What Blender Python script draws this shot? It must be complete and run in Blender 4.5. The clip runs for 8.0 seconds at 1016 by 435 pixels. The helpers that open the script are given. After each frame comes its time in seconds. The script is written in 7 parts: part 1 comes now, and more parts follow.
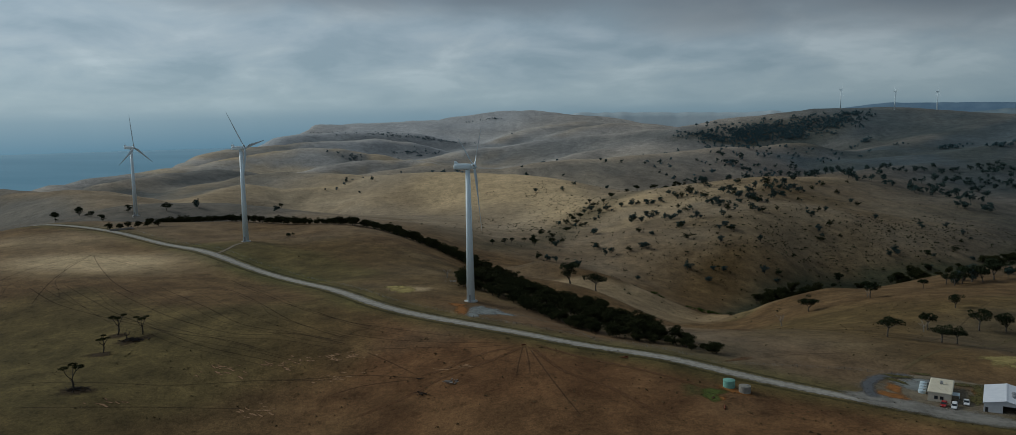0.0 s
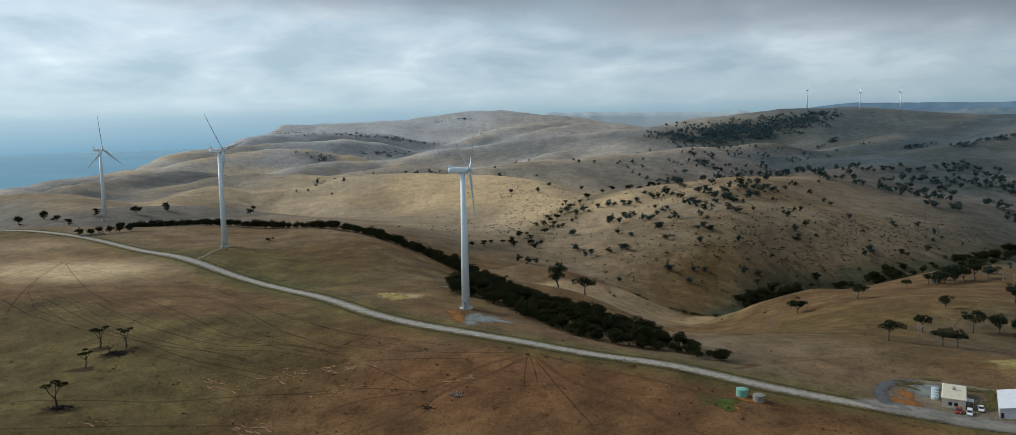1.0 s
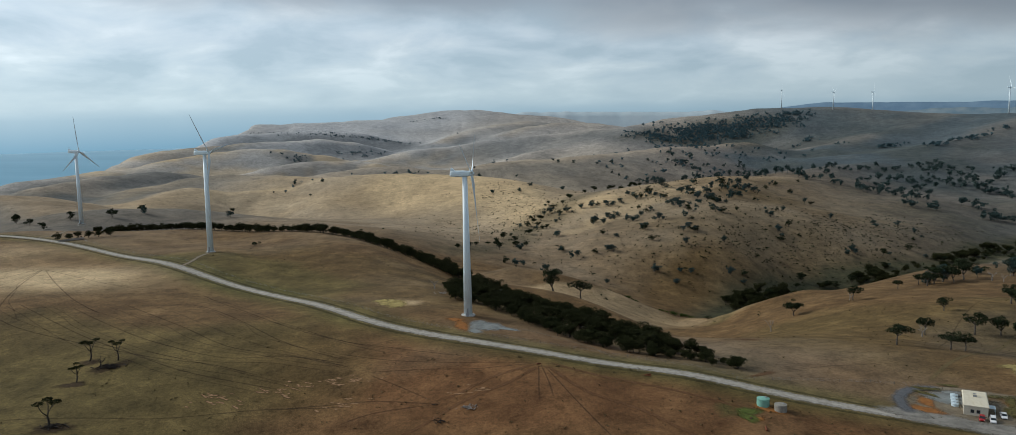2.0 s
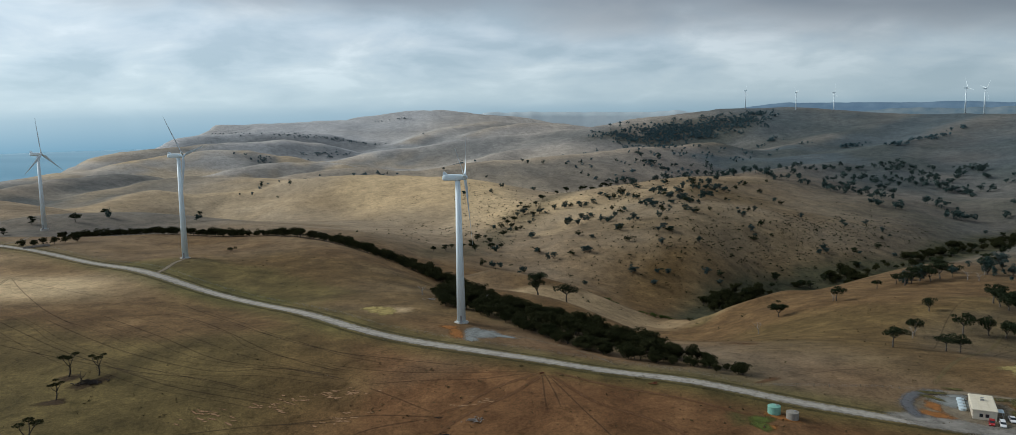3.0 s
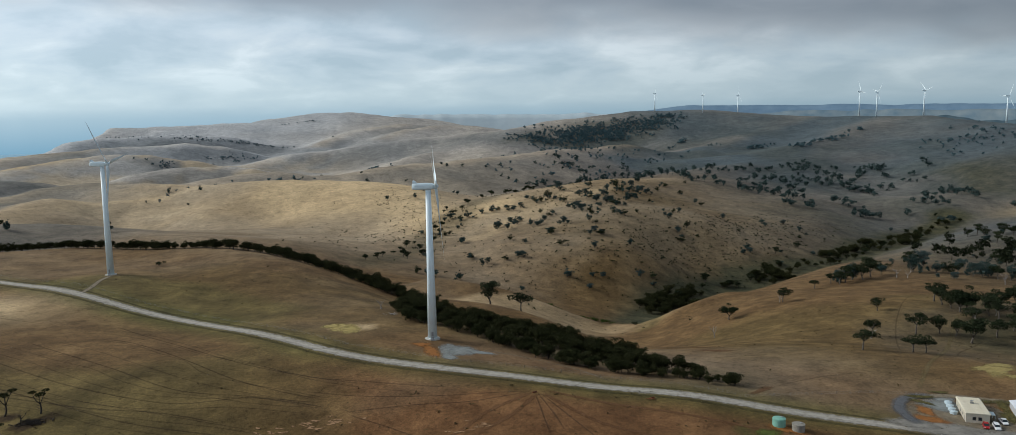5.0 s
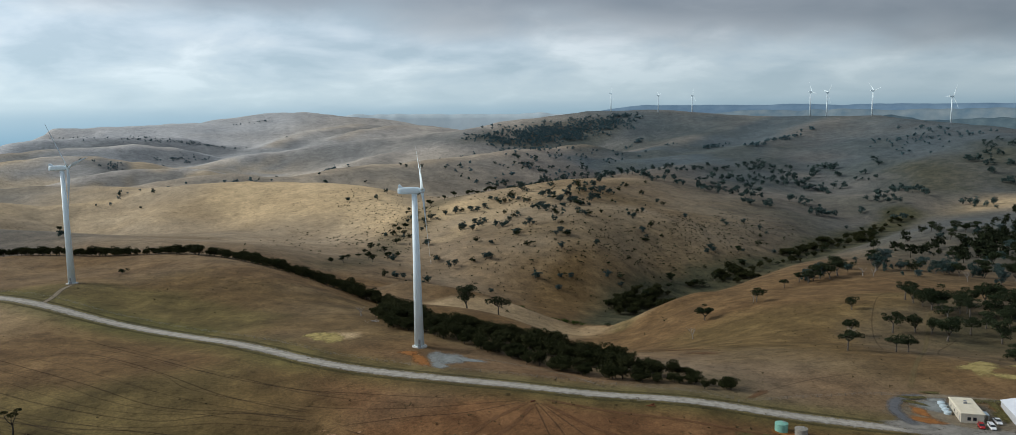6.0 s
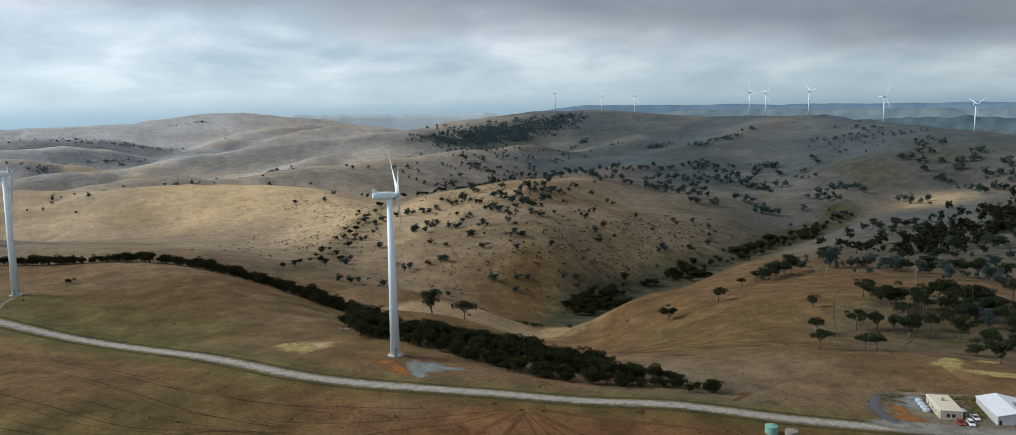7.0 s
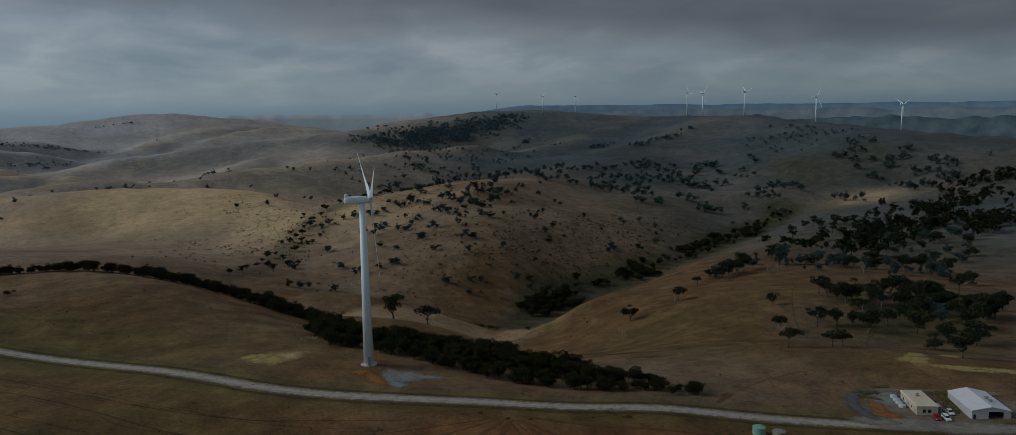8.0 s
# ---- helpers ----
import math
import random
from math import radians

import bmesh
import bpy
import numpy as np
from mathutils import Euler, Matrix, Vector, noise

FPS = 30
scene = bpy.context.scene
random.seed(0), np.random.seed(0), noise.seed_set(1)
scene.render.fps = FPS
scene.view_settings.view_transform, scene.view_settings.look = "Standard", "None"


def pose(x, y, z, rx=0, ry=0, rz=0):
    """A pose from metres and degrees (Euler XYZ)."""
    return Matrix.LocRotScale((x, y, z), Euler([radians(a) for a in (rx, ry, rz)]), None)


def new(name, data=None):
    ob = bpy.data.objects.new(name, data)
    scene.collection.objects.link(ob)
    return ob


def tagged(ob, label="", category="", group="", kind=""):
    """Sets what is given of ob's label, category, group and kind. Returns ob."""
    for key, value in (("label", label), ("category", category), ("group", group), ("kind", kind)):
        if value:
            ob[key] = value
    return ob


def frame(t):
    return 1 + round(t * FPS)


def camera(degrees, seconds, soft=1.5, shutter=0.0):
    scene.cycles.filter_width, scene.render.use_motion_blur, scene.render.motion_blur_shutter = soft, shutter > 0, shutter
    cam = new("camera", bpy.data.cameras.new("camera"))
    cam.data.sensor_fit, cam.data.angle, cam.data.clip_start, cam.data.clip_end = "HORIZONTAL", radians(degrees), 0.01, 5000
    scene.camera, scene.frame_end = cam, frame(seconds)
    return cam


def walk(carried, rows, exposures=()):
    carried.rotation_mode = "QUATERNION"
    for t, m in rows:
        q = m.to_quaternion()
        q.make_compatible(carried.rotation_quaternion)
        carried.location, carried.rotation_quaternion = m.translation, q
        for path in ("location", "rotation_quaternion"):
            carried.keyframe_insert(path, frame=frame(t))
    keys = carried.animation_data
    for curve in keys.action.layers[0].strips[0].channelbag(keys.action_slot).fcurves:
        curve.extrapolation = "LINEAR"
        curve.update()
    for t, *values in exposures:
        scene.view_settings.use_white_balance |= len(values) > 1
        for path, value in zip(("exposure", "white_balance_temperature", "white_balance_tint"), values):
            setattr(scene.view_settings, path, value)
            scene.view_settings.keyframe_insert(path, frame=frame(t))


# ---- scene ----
cam = camera(64.2, 8.0, soft=0.5)
ROWS = [
    (0.0, 1.49, 0.00, 94.99, 82.764, 1.026, -0.016),
    (0.5, -5.55, 5.05, 95.70, 82.727, 1.010, -1.301),
    (1.0, -12.58, 10.15, 96.37, 82.709, 1.040, -2.371),
    (1.5, -19.52, 15.31, 97.17, 82.667, 1.047, -3.336),
    (3.0, -39.75, 30.55, 99.15, 82.578, 1.045, -6.889),
    (3.5, -46.39, 35.69, 99.65, 82.588, 1.066, -8.768),
    (4.0, -53.12, 40.97, 100.11, 82.608, 1.057, -10.391),
    (4.5, -59.81, 46.17, 100.55, 82.620, 1.056, -11.980),
    (6.0, -78.86, 62.14, 102.49, 82.516, 1.053, -16.798),
    (6.5, -85.07, 67.50, 103.14, 82.473, 1.094, -18.816),
    (7.0, -91.08, 73.06, 103.76, 82.436, 1.105, -20.945),
    (7.5, -96.98, 78.86, 104.23, 82.403, 1.125, -23.131),
    (8.0, -102.96, 84.84, 104.64, 82.363, 1.184, -25.358),
]
walk(cam, [(t, pose(x, y, z, rx, ry, rz)) for t, x, y, z, rx, ry, rz in ROWS],
     exposures=((0.0, -0.92, 5850, 3), (0.3, -0.43, 5900, 4), (0.6, -0.13, 5950, 5), (3.0, -0.09, 6050, 7), (6.0, 0.04, 6120, 8), (7.6, 0.12, 6150, 9), (8.0, -1.33, 5950, 8)))

# ---- sky and sun ----
SUN_UP, SUN_FROM = 31.0, 296.0   # degrees above the horizon, compass bearing from +y clockwise
world = bpy.data.worlds.new("world")
scene.world = world
world.use_nodes = True


def build_sky():
    nt = world.node_tree
    nt.nodes.clear()
    N, L = nt.nodes.new, nt.links.new
    out, bg = N("ShaderNodeOutputWorld"), N("ShaderNodeBackground")
    sky = N("ShaderNodeTexSky")
    sky.sky_type, sky.sun_disc = "NISHITA", False
    sky.sun_elevation, sky.sun_rotation = radians(SUN_UP), radians(SUN_FROM)
    tc, sep = N("ShaderNodeTexCoord"), N("ShaderNodeSeparateXYZ")
    L(tc.outputs["Generated"], sep.inputs[0])

    def math_node(op, a, b=None, c=None, clamp=False):
        n = N("ShaderNodeMath")
        n.operation, n.use_clamp = op, clamp
        for i, v in enumerate((a, b, c)):
            if v is None:
                continue
            if isinstance(v, (int, float)):
                n.inputs[i].default_value = v
            else:
                L(v, n.inputs[i])
        return n.outputs[0]

    flat = N("ShaderNodeCombineXYZ")
    # the cloud base as a level sheet seen from below
    level = math_node("DIVIDE", 1.0, math_node("ADD", math_node("MAXIMUM", sep.outputs[2], 0.0), 0.26))
    L(math_node("MULTIPLY", sep.outputs[0], level), flat.inputs[0]), L(math_node("MULTIPLY", sep.outputs[1], level), flat.inputs[1])

    def clouds(scale, seed, detail, rough, distort):
        m = N("ShaderNodeMapping")
        m.inputs["Location"].default_value = (seed, seed * 0.7, seed * 0.3)
        m.inputs["Scale"].default_value = (scale, scale, scale)
        L(flat.outputs[0], m.inputs[0])
        n = N("ShaderNodeTexNoise")
        n.inputs["Scale"].default_value, n.inputs["Detail"].default_value = 1.0, detail
        n.inputs["Roughness"].default_value, n.inputs["Distortion"].default_value = rough, distort
        L(m.outputs[0], n.inputs["Vector"])
        return n.outputs["Fac"]

    def ramp_node(fac, stops):
        r = N("ShaderNodeValToRGB")
        L(fac, r.inputs[0])
        while len(r.color_ramp.elements) < len(stops):
            r.color_ramp.elements.new(0.5)
        for e, (p, c) in zip(r.color_ramp.elements, stops):
            e.position, e.color = p, (*c, 1)
        return r.outputs[0]

    def mix_node(fac, a, b, kind="MIX"):
        m = N("ShaderNodeMix")
        m.data_type, m.blend_type = "RGBA", kind
        for sock, v in (("Factor", fac), ("A", a), ("B", b)):
            if isinstance(v, float):
                m.inputs[sock].default_value = v
            else:
                L(v, m.inputs[sock])
        return m.outputs["Result"]

    big, puff, wisp = clouds(0.75, 3.1, 3, 0.5, 0.3), clouds(2.6, 5.2, 8, 0.52, 0.25), clouds(1.5, 1.3, 8, 0.54, 0.35)
    # bright lower sky, paling to haze at the horizon
    low = ramp_node(sep.outputs[2], [(0.0, (0.44, 0.57, 0.64)), (0.02, (0.54, 0.65, 0.7)), (0.09, (0.62, 0.69, 0.74))])
    lumps = ramp_node(puff, [(0.36, (0.76, 0.82, 0.86)), (0.48, (0.95, 0.97, 0.99)), (0.56, (1.06, 1.05, 1.04)), (0.66, (1.3, 1.24, 1.2))])
    fade = N("ShaderNodeMapRange")
    fade.inputs["From Min"].default_value, fade.inputs["From Max"].default_value = 0.0, 0.06
    fade.inputs["To Min"].default_value, fade.inputs["To Max"].default_value = 0.15, 1.0
    L(sep.outputs[2], fade.inputs["Value"])
    bright = mix_node(fade.outputs[0], low, mix_node(1.0, low, lumps, "MULTIPLY"))
    # under the horizon, the open sea in haze
    sunk = N("ShaderNodeMapRange")
    sunk.inputs["From Min"].default_value, sunk.inputs["From Max"].default_value = 0.012, -0.036
    L(sep.outputs[2], sunk.inputs["Value"])
    deep = N("ShaderNodeRGB")
    deep.outputs[0].default_value = (0.178, 0.355, 0.485, 1)
    bright = mix_node(sunk.outputs[0], bright, deep.outputs[0])
    # dark cloud deck overhead, its ragged edge hanging lower to the east
    edge = math_node("ADD", math_node("MULTIPLY_ADD", sep.outputs[0], 0.065, sep.outputs[2]),
                     math_node("ADD", math_node("MULTIPLY_ADD", big, 0.13, -0.065), math_node("MULTIPLY_ADD", wisp, 0.06, -0.03)))
    deck = N("ShaderNodeMapRange")
    deck.interpolation_type = "SMOOTHSTEP"
    deck.inputs["From Min"].default_value, deck.inputs["From Max"].default_value = 0.085, 0.15
    L(edge, deck.inputs["Value"])
    dark = ramp_node(wisp, [(0.3, (0.235, 0.27, 0.315)), (0.5, (0.315, 0.345, 0.385)), (0.7, (0.43, 0.455, 0.485))])
    cover = mix_node(deck.outputs[0], bright, dark)
    thick = N("ShaderNodeMapRange")
    thick.inputs["From Min"].default_value, thick.inputs["From Max"].default_value = 0.12, 0.6
    thick.inputs["To Min"].default_value, thick.inputs["To Max"].default_value = 1.0, 1.0
    L(sep.outputs[2], thick.inputs["Value"])
    east = math_node("MULTIPLY_ADD", sep.outputs[0], -0.37, 1.02)
    tint = N("ShaderNodeVectorMath")
    tint.operation = "SCALE"
    L(cover, tint.inputs[0]), L(math_node("MULTIPLY", thick.outputs[0], east), tint.inputs["Scale"])
    # a little of the clear sky above shows through the cloud
    dim = N("ShaderNodeMix")
    dim.data_type, dim.blend_type = "RGBA", "MULTIPLY"
    dim.inputs["Factor"].default_value = 1.0
    L(sky.outputs[0], dim.inputs["A"])
    dim.inputs["B"].default_value = (0.1, 0.1, 0.1, 1)
    m2 = N("ShaderNodeMix")
    m2.data_type = "RGBA"
    m2.inputs["Factor"].default_value = 0.92
    L(dim.outputs["Result"], m2.inputs["A"]), L(tint.outputs[0], m2.inputs["B"])
    L(m2.outputs["Result"], bg.inputs["Color"])
    bg.inputs["Strength"].default_value = 1.0
    L(bg.outputs[0], out.inputs[0])


build_sky()
sun_data = bpy.data.lights.new("sun", "SUN")
sun_data.energy, sun_data.angle, sun_data.color = 2.75, radians(22), (1.0, 0.93, 0.82)
sun = new("sun", sun_data)
sun.rotation_euler = (radians(90 - SUN_UP), 0, radians(180 - SUN_FROM))
sun.location = (-300, 300, 400)


# ---- materials ----
def material(name, rough=0.8, metal=0.0, spec=0.3):
    m = bpy.data.materials.new(name)
    m.use_nodes = True
    b = m.node_tree.nodes["Principled BSDF"]
    b.inputs["Roughness"].default_value, b.inputs["Metallic"].default_value = rough, metal
    b.inputs["Specular IOR Level"].default_value = spec
    return m, m.node_tree.nodes, m.node_tree.links, b


def tex_noise(nodes, links, scale, detail=4.0, rough=0.55, coord="Object", stretch=None):
    tc = nodes.new("ShaderNodeTexCoord")
    n = nodes.new("ShaderNodeTexNoise")
    n.inputs["Scale"].default_value, n.inputs["Detail"].default_value, n.inputs["Roughness"].default_value = scale, detail, rough
    if stretch:
        mp = nodes.new("ShaderNodeMapping")
        mp.inputs["Scale"].default_value = stretch
        links.new(tc.outputs[coord], mp.inputs[0])
        links.new(mp.outputs[0], n.inputs["Vector"])
    else:
        links.new(tc.outputs[coord], n.inputs["Vector"])
    return n.outputs["Fac"]


def ramp(nodes, links, fac, stops):
    r = nodes.new("ShaderNodeValToRGB")
    links.new(fac, r.inputs[0])
    els = r.color_ramp.elements
    while len(els) < len(stops):
        els.new(0.5)
    for e, (p, c) in zip(els, stops):
        e.position, e.color = p, (*c, 1)
    return r.outputs[0]


def blend(nodes, links, fac, a, b, kind="MIX"):
    m = nodes.new("ShaderNodeMix")
    m.data_type, m.blend_type = "RGBA", kind
    for sock, v in (("Factor", fac), ("A", a), ("B", b)):
        if isinstance(v, (int, float)):
            m.inputs[sock].default_value = v
        elif isinstance(v, tuple):
            m.inputs[sock].default_value = (*v, 1)
        else:
            links.new(v, m.inputs[sock])
    return m.outputs["Result"]


def bump(nodes, links, bsdf, fac, strength, dist):
    bn = nodes.new("ShaderNodeBump")
    bn.inputs["Strength"].default_value, bn.inputs["Distance"].default_value = strength, dist
    links.new(fac, bn.inputs["Height"])
    links.new(bn.outputs[0], bsdf.inputs["Normal"])


def plain(name, c1, c2, scale, rough=0.7, metal=0.0, spec=0.3, bump_d=0.0, coord="Object"):
    m, n, l, b = material(name, rough, metal, spec)
    f = tex_noise(n, l, scale, 5, 0.6, coord)
    l.new(ramp(n, l, f, [(0.3, c1), (0.7, c2)]), b.inputs["Base Color"])
    if bump_d:
        bump(n, l, b, f, 0.5, bump_d)
    return m


def soft(name, c1, c2, scale, bump_d=0.0, rag=0.5, full=0.95):
    """Loose soil, gravel or grass that thins out raggedly to its rim (vertex value "cover")."""
    m, n, l, b = material(name, 0.95, 0, 0.1)
    f = tex_noise(n, l, scale, 5, 0.6)
    l.new(ramp(n, l, f, [(0.3, c1), (0.7, c2)]), b.inputs["Base Color"])
    if bump_d:
        bump(n, l, b, f, 0.5, bump_d)
    rim = n.new("ShaderNodeAttribute")
    rim.attribute_name = "cover"
    worn = tex_noise(n, l, rag, 6, 0.65)
    total = n.new("ShaderNodeMath")
    total.operation = "MULTIPLY_ADD"
    total.inputs[1].default_value = 0.85
    l.new(rim.outputs["Fac"], total.inputs[0]), l.new(worn, total.inputs[2])
    fade = n.new("ShaderNodeMapRange")
    fade.inputs["From Min"].default_value, fade.inputs["From Max"].default_value = 0.6, 1.35
    fade.inputs["To Max"].default_value = full
    l.new(total.outputs[0], fade.inputs["Value"])
    l.new(fade.outputs[0], b.inputs["Alpha"])
    return m


def attribute(nodes, name):
    a = nodes.new("ShaderNodeAttribute")
    a.attribute_name = name
    return a.outputs["Fac"]


def ground_material():
    m, n, l, b = material("dry_pasture", 0.95, 0, 0.1)
    large = tex_noise(n, l, 0.006, 7, 0.6)
    mid = tex_noise(n, l, 0.05, 6, 0.65)
    fine = tex_noise(n, l, 0.75, 5, 0.78)
    tuft = tex_noise(n, l, 0.16, 5, 0.75)
    straw = ramp(n, l, large, [(0.32, (0.235, 0.19, 0.136)), (0.5, (0.34, 0.276, 0.2)), (0.68, (0.44, 0.362, 0.265))])
    brown = ramp(n, l, mid, [(0.3, (0.114, 0.069, 0.032)), (0.55, (0.164, 0.103, 0.048)), (0.75, (0.22, 0.142, 0.068))])
    red = ramp(n, l, mid, [(0.3, (0.122, 0.06, 0.027)), (0.7, (0.215, 0.115, 0.053))])
    green = ramp(n, l, mid, [(0.3, (0.085, 0.078, 0.028)), (0.7, (0.145, 0.128, 0.045))])
    # Bright straw tone; the sun patches are put into this colour.
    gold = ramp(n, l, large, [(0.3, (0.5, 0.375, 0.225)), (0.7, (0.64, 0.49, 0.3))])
    scrub = ramp(n, l, mid, [(0.3, (0.045, 0.05, 0.03)), (0.7, (0.088, 0.082, 0.048))])
    col = blend(n, l, attribute(n, "paddock"), straw, brown)
    # Pale grey that puts the haze over far hills into the colour.
    haze_tone = ramp(n, l, large, [(0.3, (0.375, 0.392, 0.422)), (0.7, (0.53, 0.54, 0.565))])
    col = blend(n, l, attribute(n, "painted_haze"), col, haze_tone)
    # Dark blue-grey carrying cloud shade and haze in the ground colour.
    shade_tone = ramp(n, l, large, [(0.3, (0.068, 0.09, 0.108)), (0.7, (0.112, 0.14, 0.158))])
    col = blend(n, l, attribute(n, "shade_and_haze"), col, shade_tone)
    # Blue-grey for the hollows: growth there plus painted shade and haze.
    hollow_shade = ramp(n, l, mid, [(0.3, (0.11, 0.125, 0.14)), (0.7, (0.17, 0.18, 0.19))])
    col = blend(n, l, attribute(n, "hollow_shade"), col, hollow_shade)
    col = blend(n, l, attribute(n, "red_soil"), col, red)
    col = blend(n, l, attribute(n, "green_grass"), col, green)
    col = blend(n, l, attribute(n, "sunlit_straw"), col, gold)
    col = blend(n, l, attribute(n, "scrub"), col, scrub)
    speck = ramp(n, l, fine, [(0.34, (0.7, 0.7, 0.69)), (0.5, (0.98, 0.98, 0.98)), (0.66, (1.22, 1.21, 1.19))])
    patch = ramp(n, l, mid, [(0.3, (0.7, 0.7, 0.68)), (0.7, (1.22, 1.19, 1.15))])
    col = blend(n, l, 1.0, col, speck, "MULTIPLY")
    col = blend(n, l, 0.8, col, patch, "MULTIPLY")
    tufts = ramp(n, l, tuft, [(0.36, (0.66, 0.66, 0.62)), (0.46, (0.96, 0.96, 0.95)), (0.66, (1.1, 1.1, 1.08))])
    col = blend(n, l, 0.85, col, tufts, "MULTIPLY")
    grain = tex_noise(n, l, 2.3, 3, 0.7)
    grains = ramp(n, l, grain, [(0.32, (0.72, 0.72, 0.71)), (0.5, (1.0, 1.0, 1.0)), (0.68, (1.28, 1.27, 1.25))])
    col = blend(n, l, 0.9, col, grains, "MULTIPLY")
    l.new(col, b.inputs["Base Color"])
    bump(n, l, b, fine, 0.7, 0.5)
    return m


MAT_GROUND = ground_material()


def water_material():
    m, n, l, b = material("sea_water", 0.32, 0, 0.4)
    f = tex_noise(n, l, 0.0025, 6, 0.6, stretch=(0.5, 2.2, 1))
    l.new(ramp(n, l, f, [(0.35, (0.155, 0.385, 0.53)), (0.65, (0.215, 0.455, 0.6))]), b.inputs["Base Color"])
    w = tex_noise(n, l, 0.05, 5, 0.7)
    bump(n, l, b, w, 0.06, 1.0)
    b.inputs["IOR"].default_value = 1.33
    return m


MAT_SEA = water_material()
MAT_WHITE = plain("white_turbine_paint", (0.73, 0.84, 0.89), (0.79, 0.885, 0.925), 0.15, 0.45, 0, 0.4)
MAT_GREY_METAL = plain("grey_metal", (0.25, 0.26, 0.27), (0.36, 0.37, 0.38), 2.0, 0.5, 0.4)
MAT_DARK = plain("dark_opening", (0.015, 0.016, 0.018), (0.03, 0.03, 0.032), 3.0, 0.6)
MAT_CONCRETE = plain("concrete", (0.36, 0.35, 0.32), (0.5, 0.49, 0.45), 0.8, 0.9, 0, 0.2, 0.05)
MAT_GRAVEL = soft("pale_gravel", (0.325, 0.3, 0.255), (0.43, 0.4, 0.345), 0.5, 0.1, 0.5, 1.0)
MAT_YARD_GRAVEL = soft("worn_yard_gravel", (0.215, 0.203, 0.178), (0.31, 0.292, 0.258), 0.4, 0.1)
MAT_BLUE_GRAVEL = soft("blue_grey_gravel", (0.21, 0.228, 0.222), (0.31, 0.325, 0.312), 0.6, 0.1, 0.5, 0.85)
MAT_BARK = plain("eucalypt_bark", (0.07, 0.06, 0.05), (0.17, 0.15, 0.125), 3.0, 0.9, 0, 0.2, 0.03)


# ---- terrain ----
# each hill or hollow, shaped to fit the camera's view and grouped roughly by distance: x, y, height, half length, half
# width, heading of its length in degrees
HOME_RIDGE = [
    (158, 274, -2.9, 33, 26, -33),
    (-2, 176, 0.5, 55, 55, 0),
    (-91, 207, -16.5, 91, 74, 5),
    (-87, 257, -1.1, 60, 94, 156),
    (6, 265, -4.1, 88, 91, 1),
    (103, 221, -6.5, 92, 86, 10),
    (150, 200, 0.5, 82, 82, 0),
    (-33, 297, 3.3, 55, 55, 0),
    (-66, 299, -6.2, 55, 55, 0),
    (79, 281, -2.3, 55, 55, 0),
    (121, 255, 5.7, 101, 67, 15),
    (95, 283, 0.6, 55, 55, 0),
    (236, 131, 15.4, 312, 243, 10),
    (-6, 339, 1.4, 82, 82, 0),
    (-269, 249, -5.8, 73, 140, 156),
]
ROAD_SLOPES = [
    (117, 300, -5.5, 55, 55, 0),
    (-185, 321, -8.5, 139, 64, 155),
    (-358, 93, 15.0, 297, 269, 171),
    (86, 326, 5.9, 55, 55, 0),
    (-135, 351, -1.9, 210, 312, 24),
    (200, 250, -1.9, 55, 55, 0),
    (-151, 355, 40.3, 337, 200, 167),
    (65, 363, -5.7, 55, 55, 0),
    (241, 224, -2.8, 55, 55, 0),
    (-20, 389, -4.9, 55, 55, 0),
    (241, 267, 15.1, 321, 86, 136),
    (-52, 412, 5.9, 82, 82, 0),
    (206, 314, -3.6, 74, 97, 74),
    (-91, 429, -3.1, 82, 82, 0),
]
BELT_SLOPES = [
    (182, 372, 0.7, 82, 82, 0),
    (-31, 464, 8.4, 69, 308, 24),
    (-173, 452, -2.1, 55, 55, 0),
    (-141, 473, 2.7, 82, 82, 0),
    (75, 640, 8.0, 75, 55, 130),
    (200, 690, -7.0, 45, 45, 0),
    (273, 394, -6.1, 65, 273, 11),
    (54, 553, 17.0, 75, 36, 132),
    (-301, 510, 1.1, 82, 82, 0),
    (-246, 538, -4.4, 82, 82, 0),
    (-186, 566, 8.2, 55, 55, 0),
    (276, 479, 2.1, 55, 55, 0),
    (-19, 600, 4.3, 55, 55, 0),
    (336, 448, 7.3, 96, 84, 178),
    (-94, 622, 15.3, 61, 126, 20),
    (-50, 631, 6.9, 82, 82, 0),
]
PASTURE_SLOPES = [
    (250, 570, 16.4, 80, 172, 1),
    (-186, 651, 3.1, 249, 91, 141),
    (161, 638, -13.2, 60, 228, 160),
    (-288, 636, 7.8, 182, 123, 154),
    (408, 517, -2.9, 55, 55, 0),
    (-121, 718, 7.2, 82, 82, 0),
    (320, 615, -2.3, 82, 82, 0),
    (-365, 653, -4.1, 166, 84, 169),
    (133, 704, -3.2, 55, 55, 0),
    (-337, 687, 50.0, 266, 251, 98),
    (214, 701, 4.3, 444, 72, 2),
    (402, 594, 21.5, 162, 316, 179),
    (-182, 750, 3.3, 82, 82, 0),
    (277, 691, 3.2, 55, 55, 0),
]
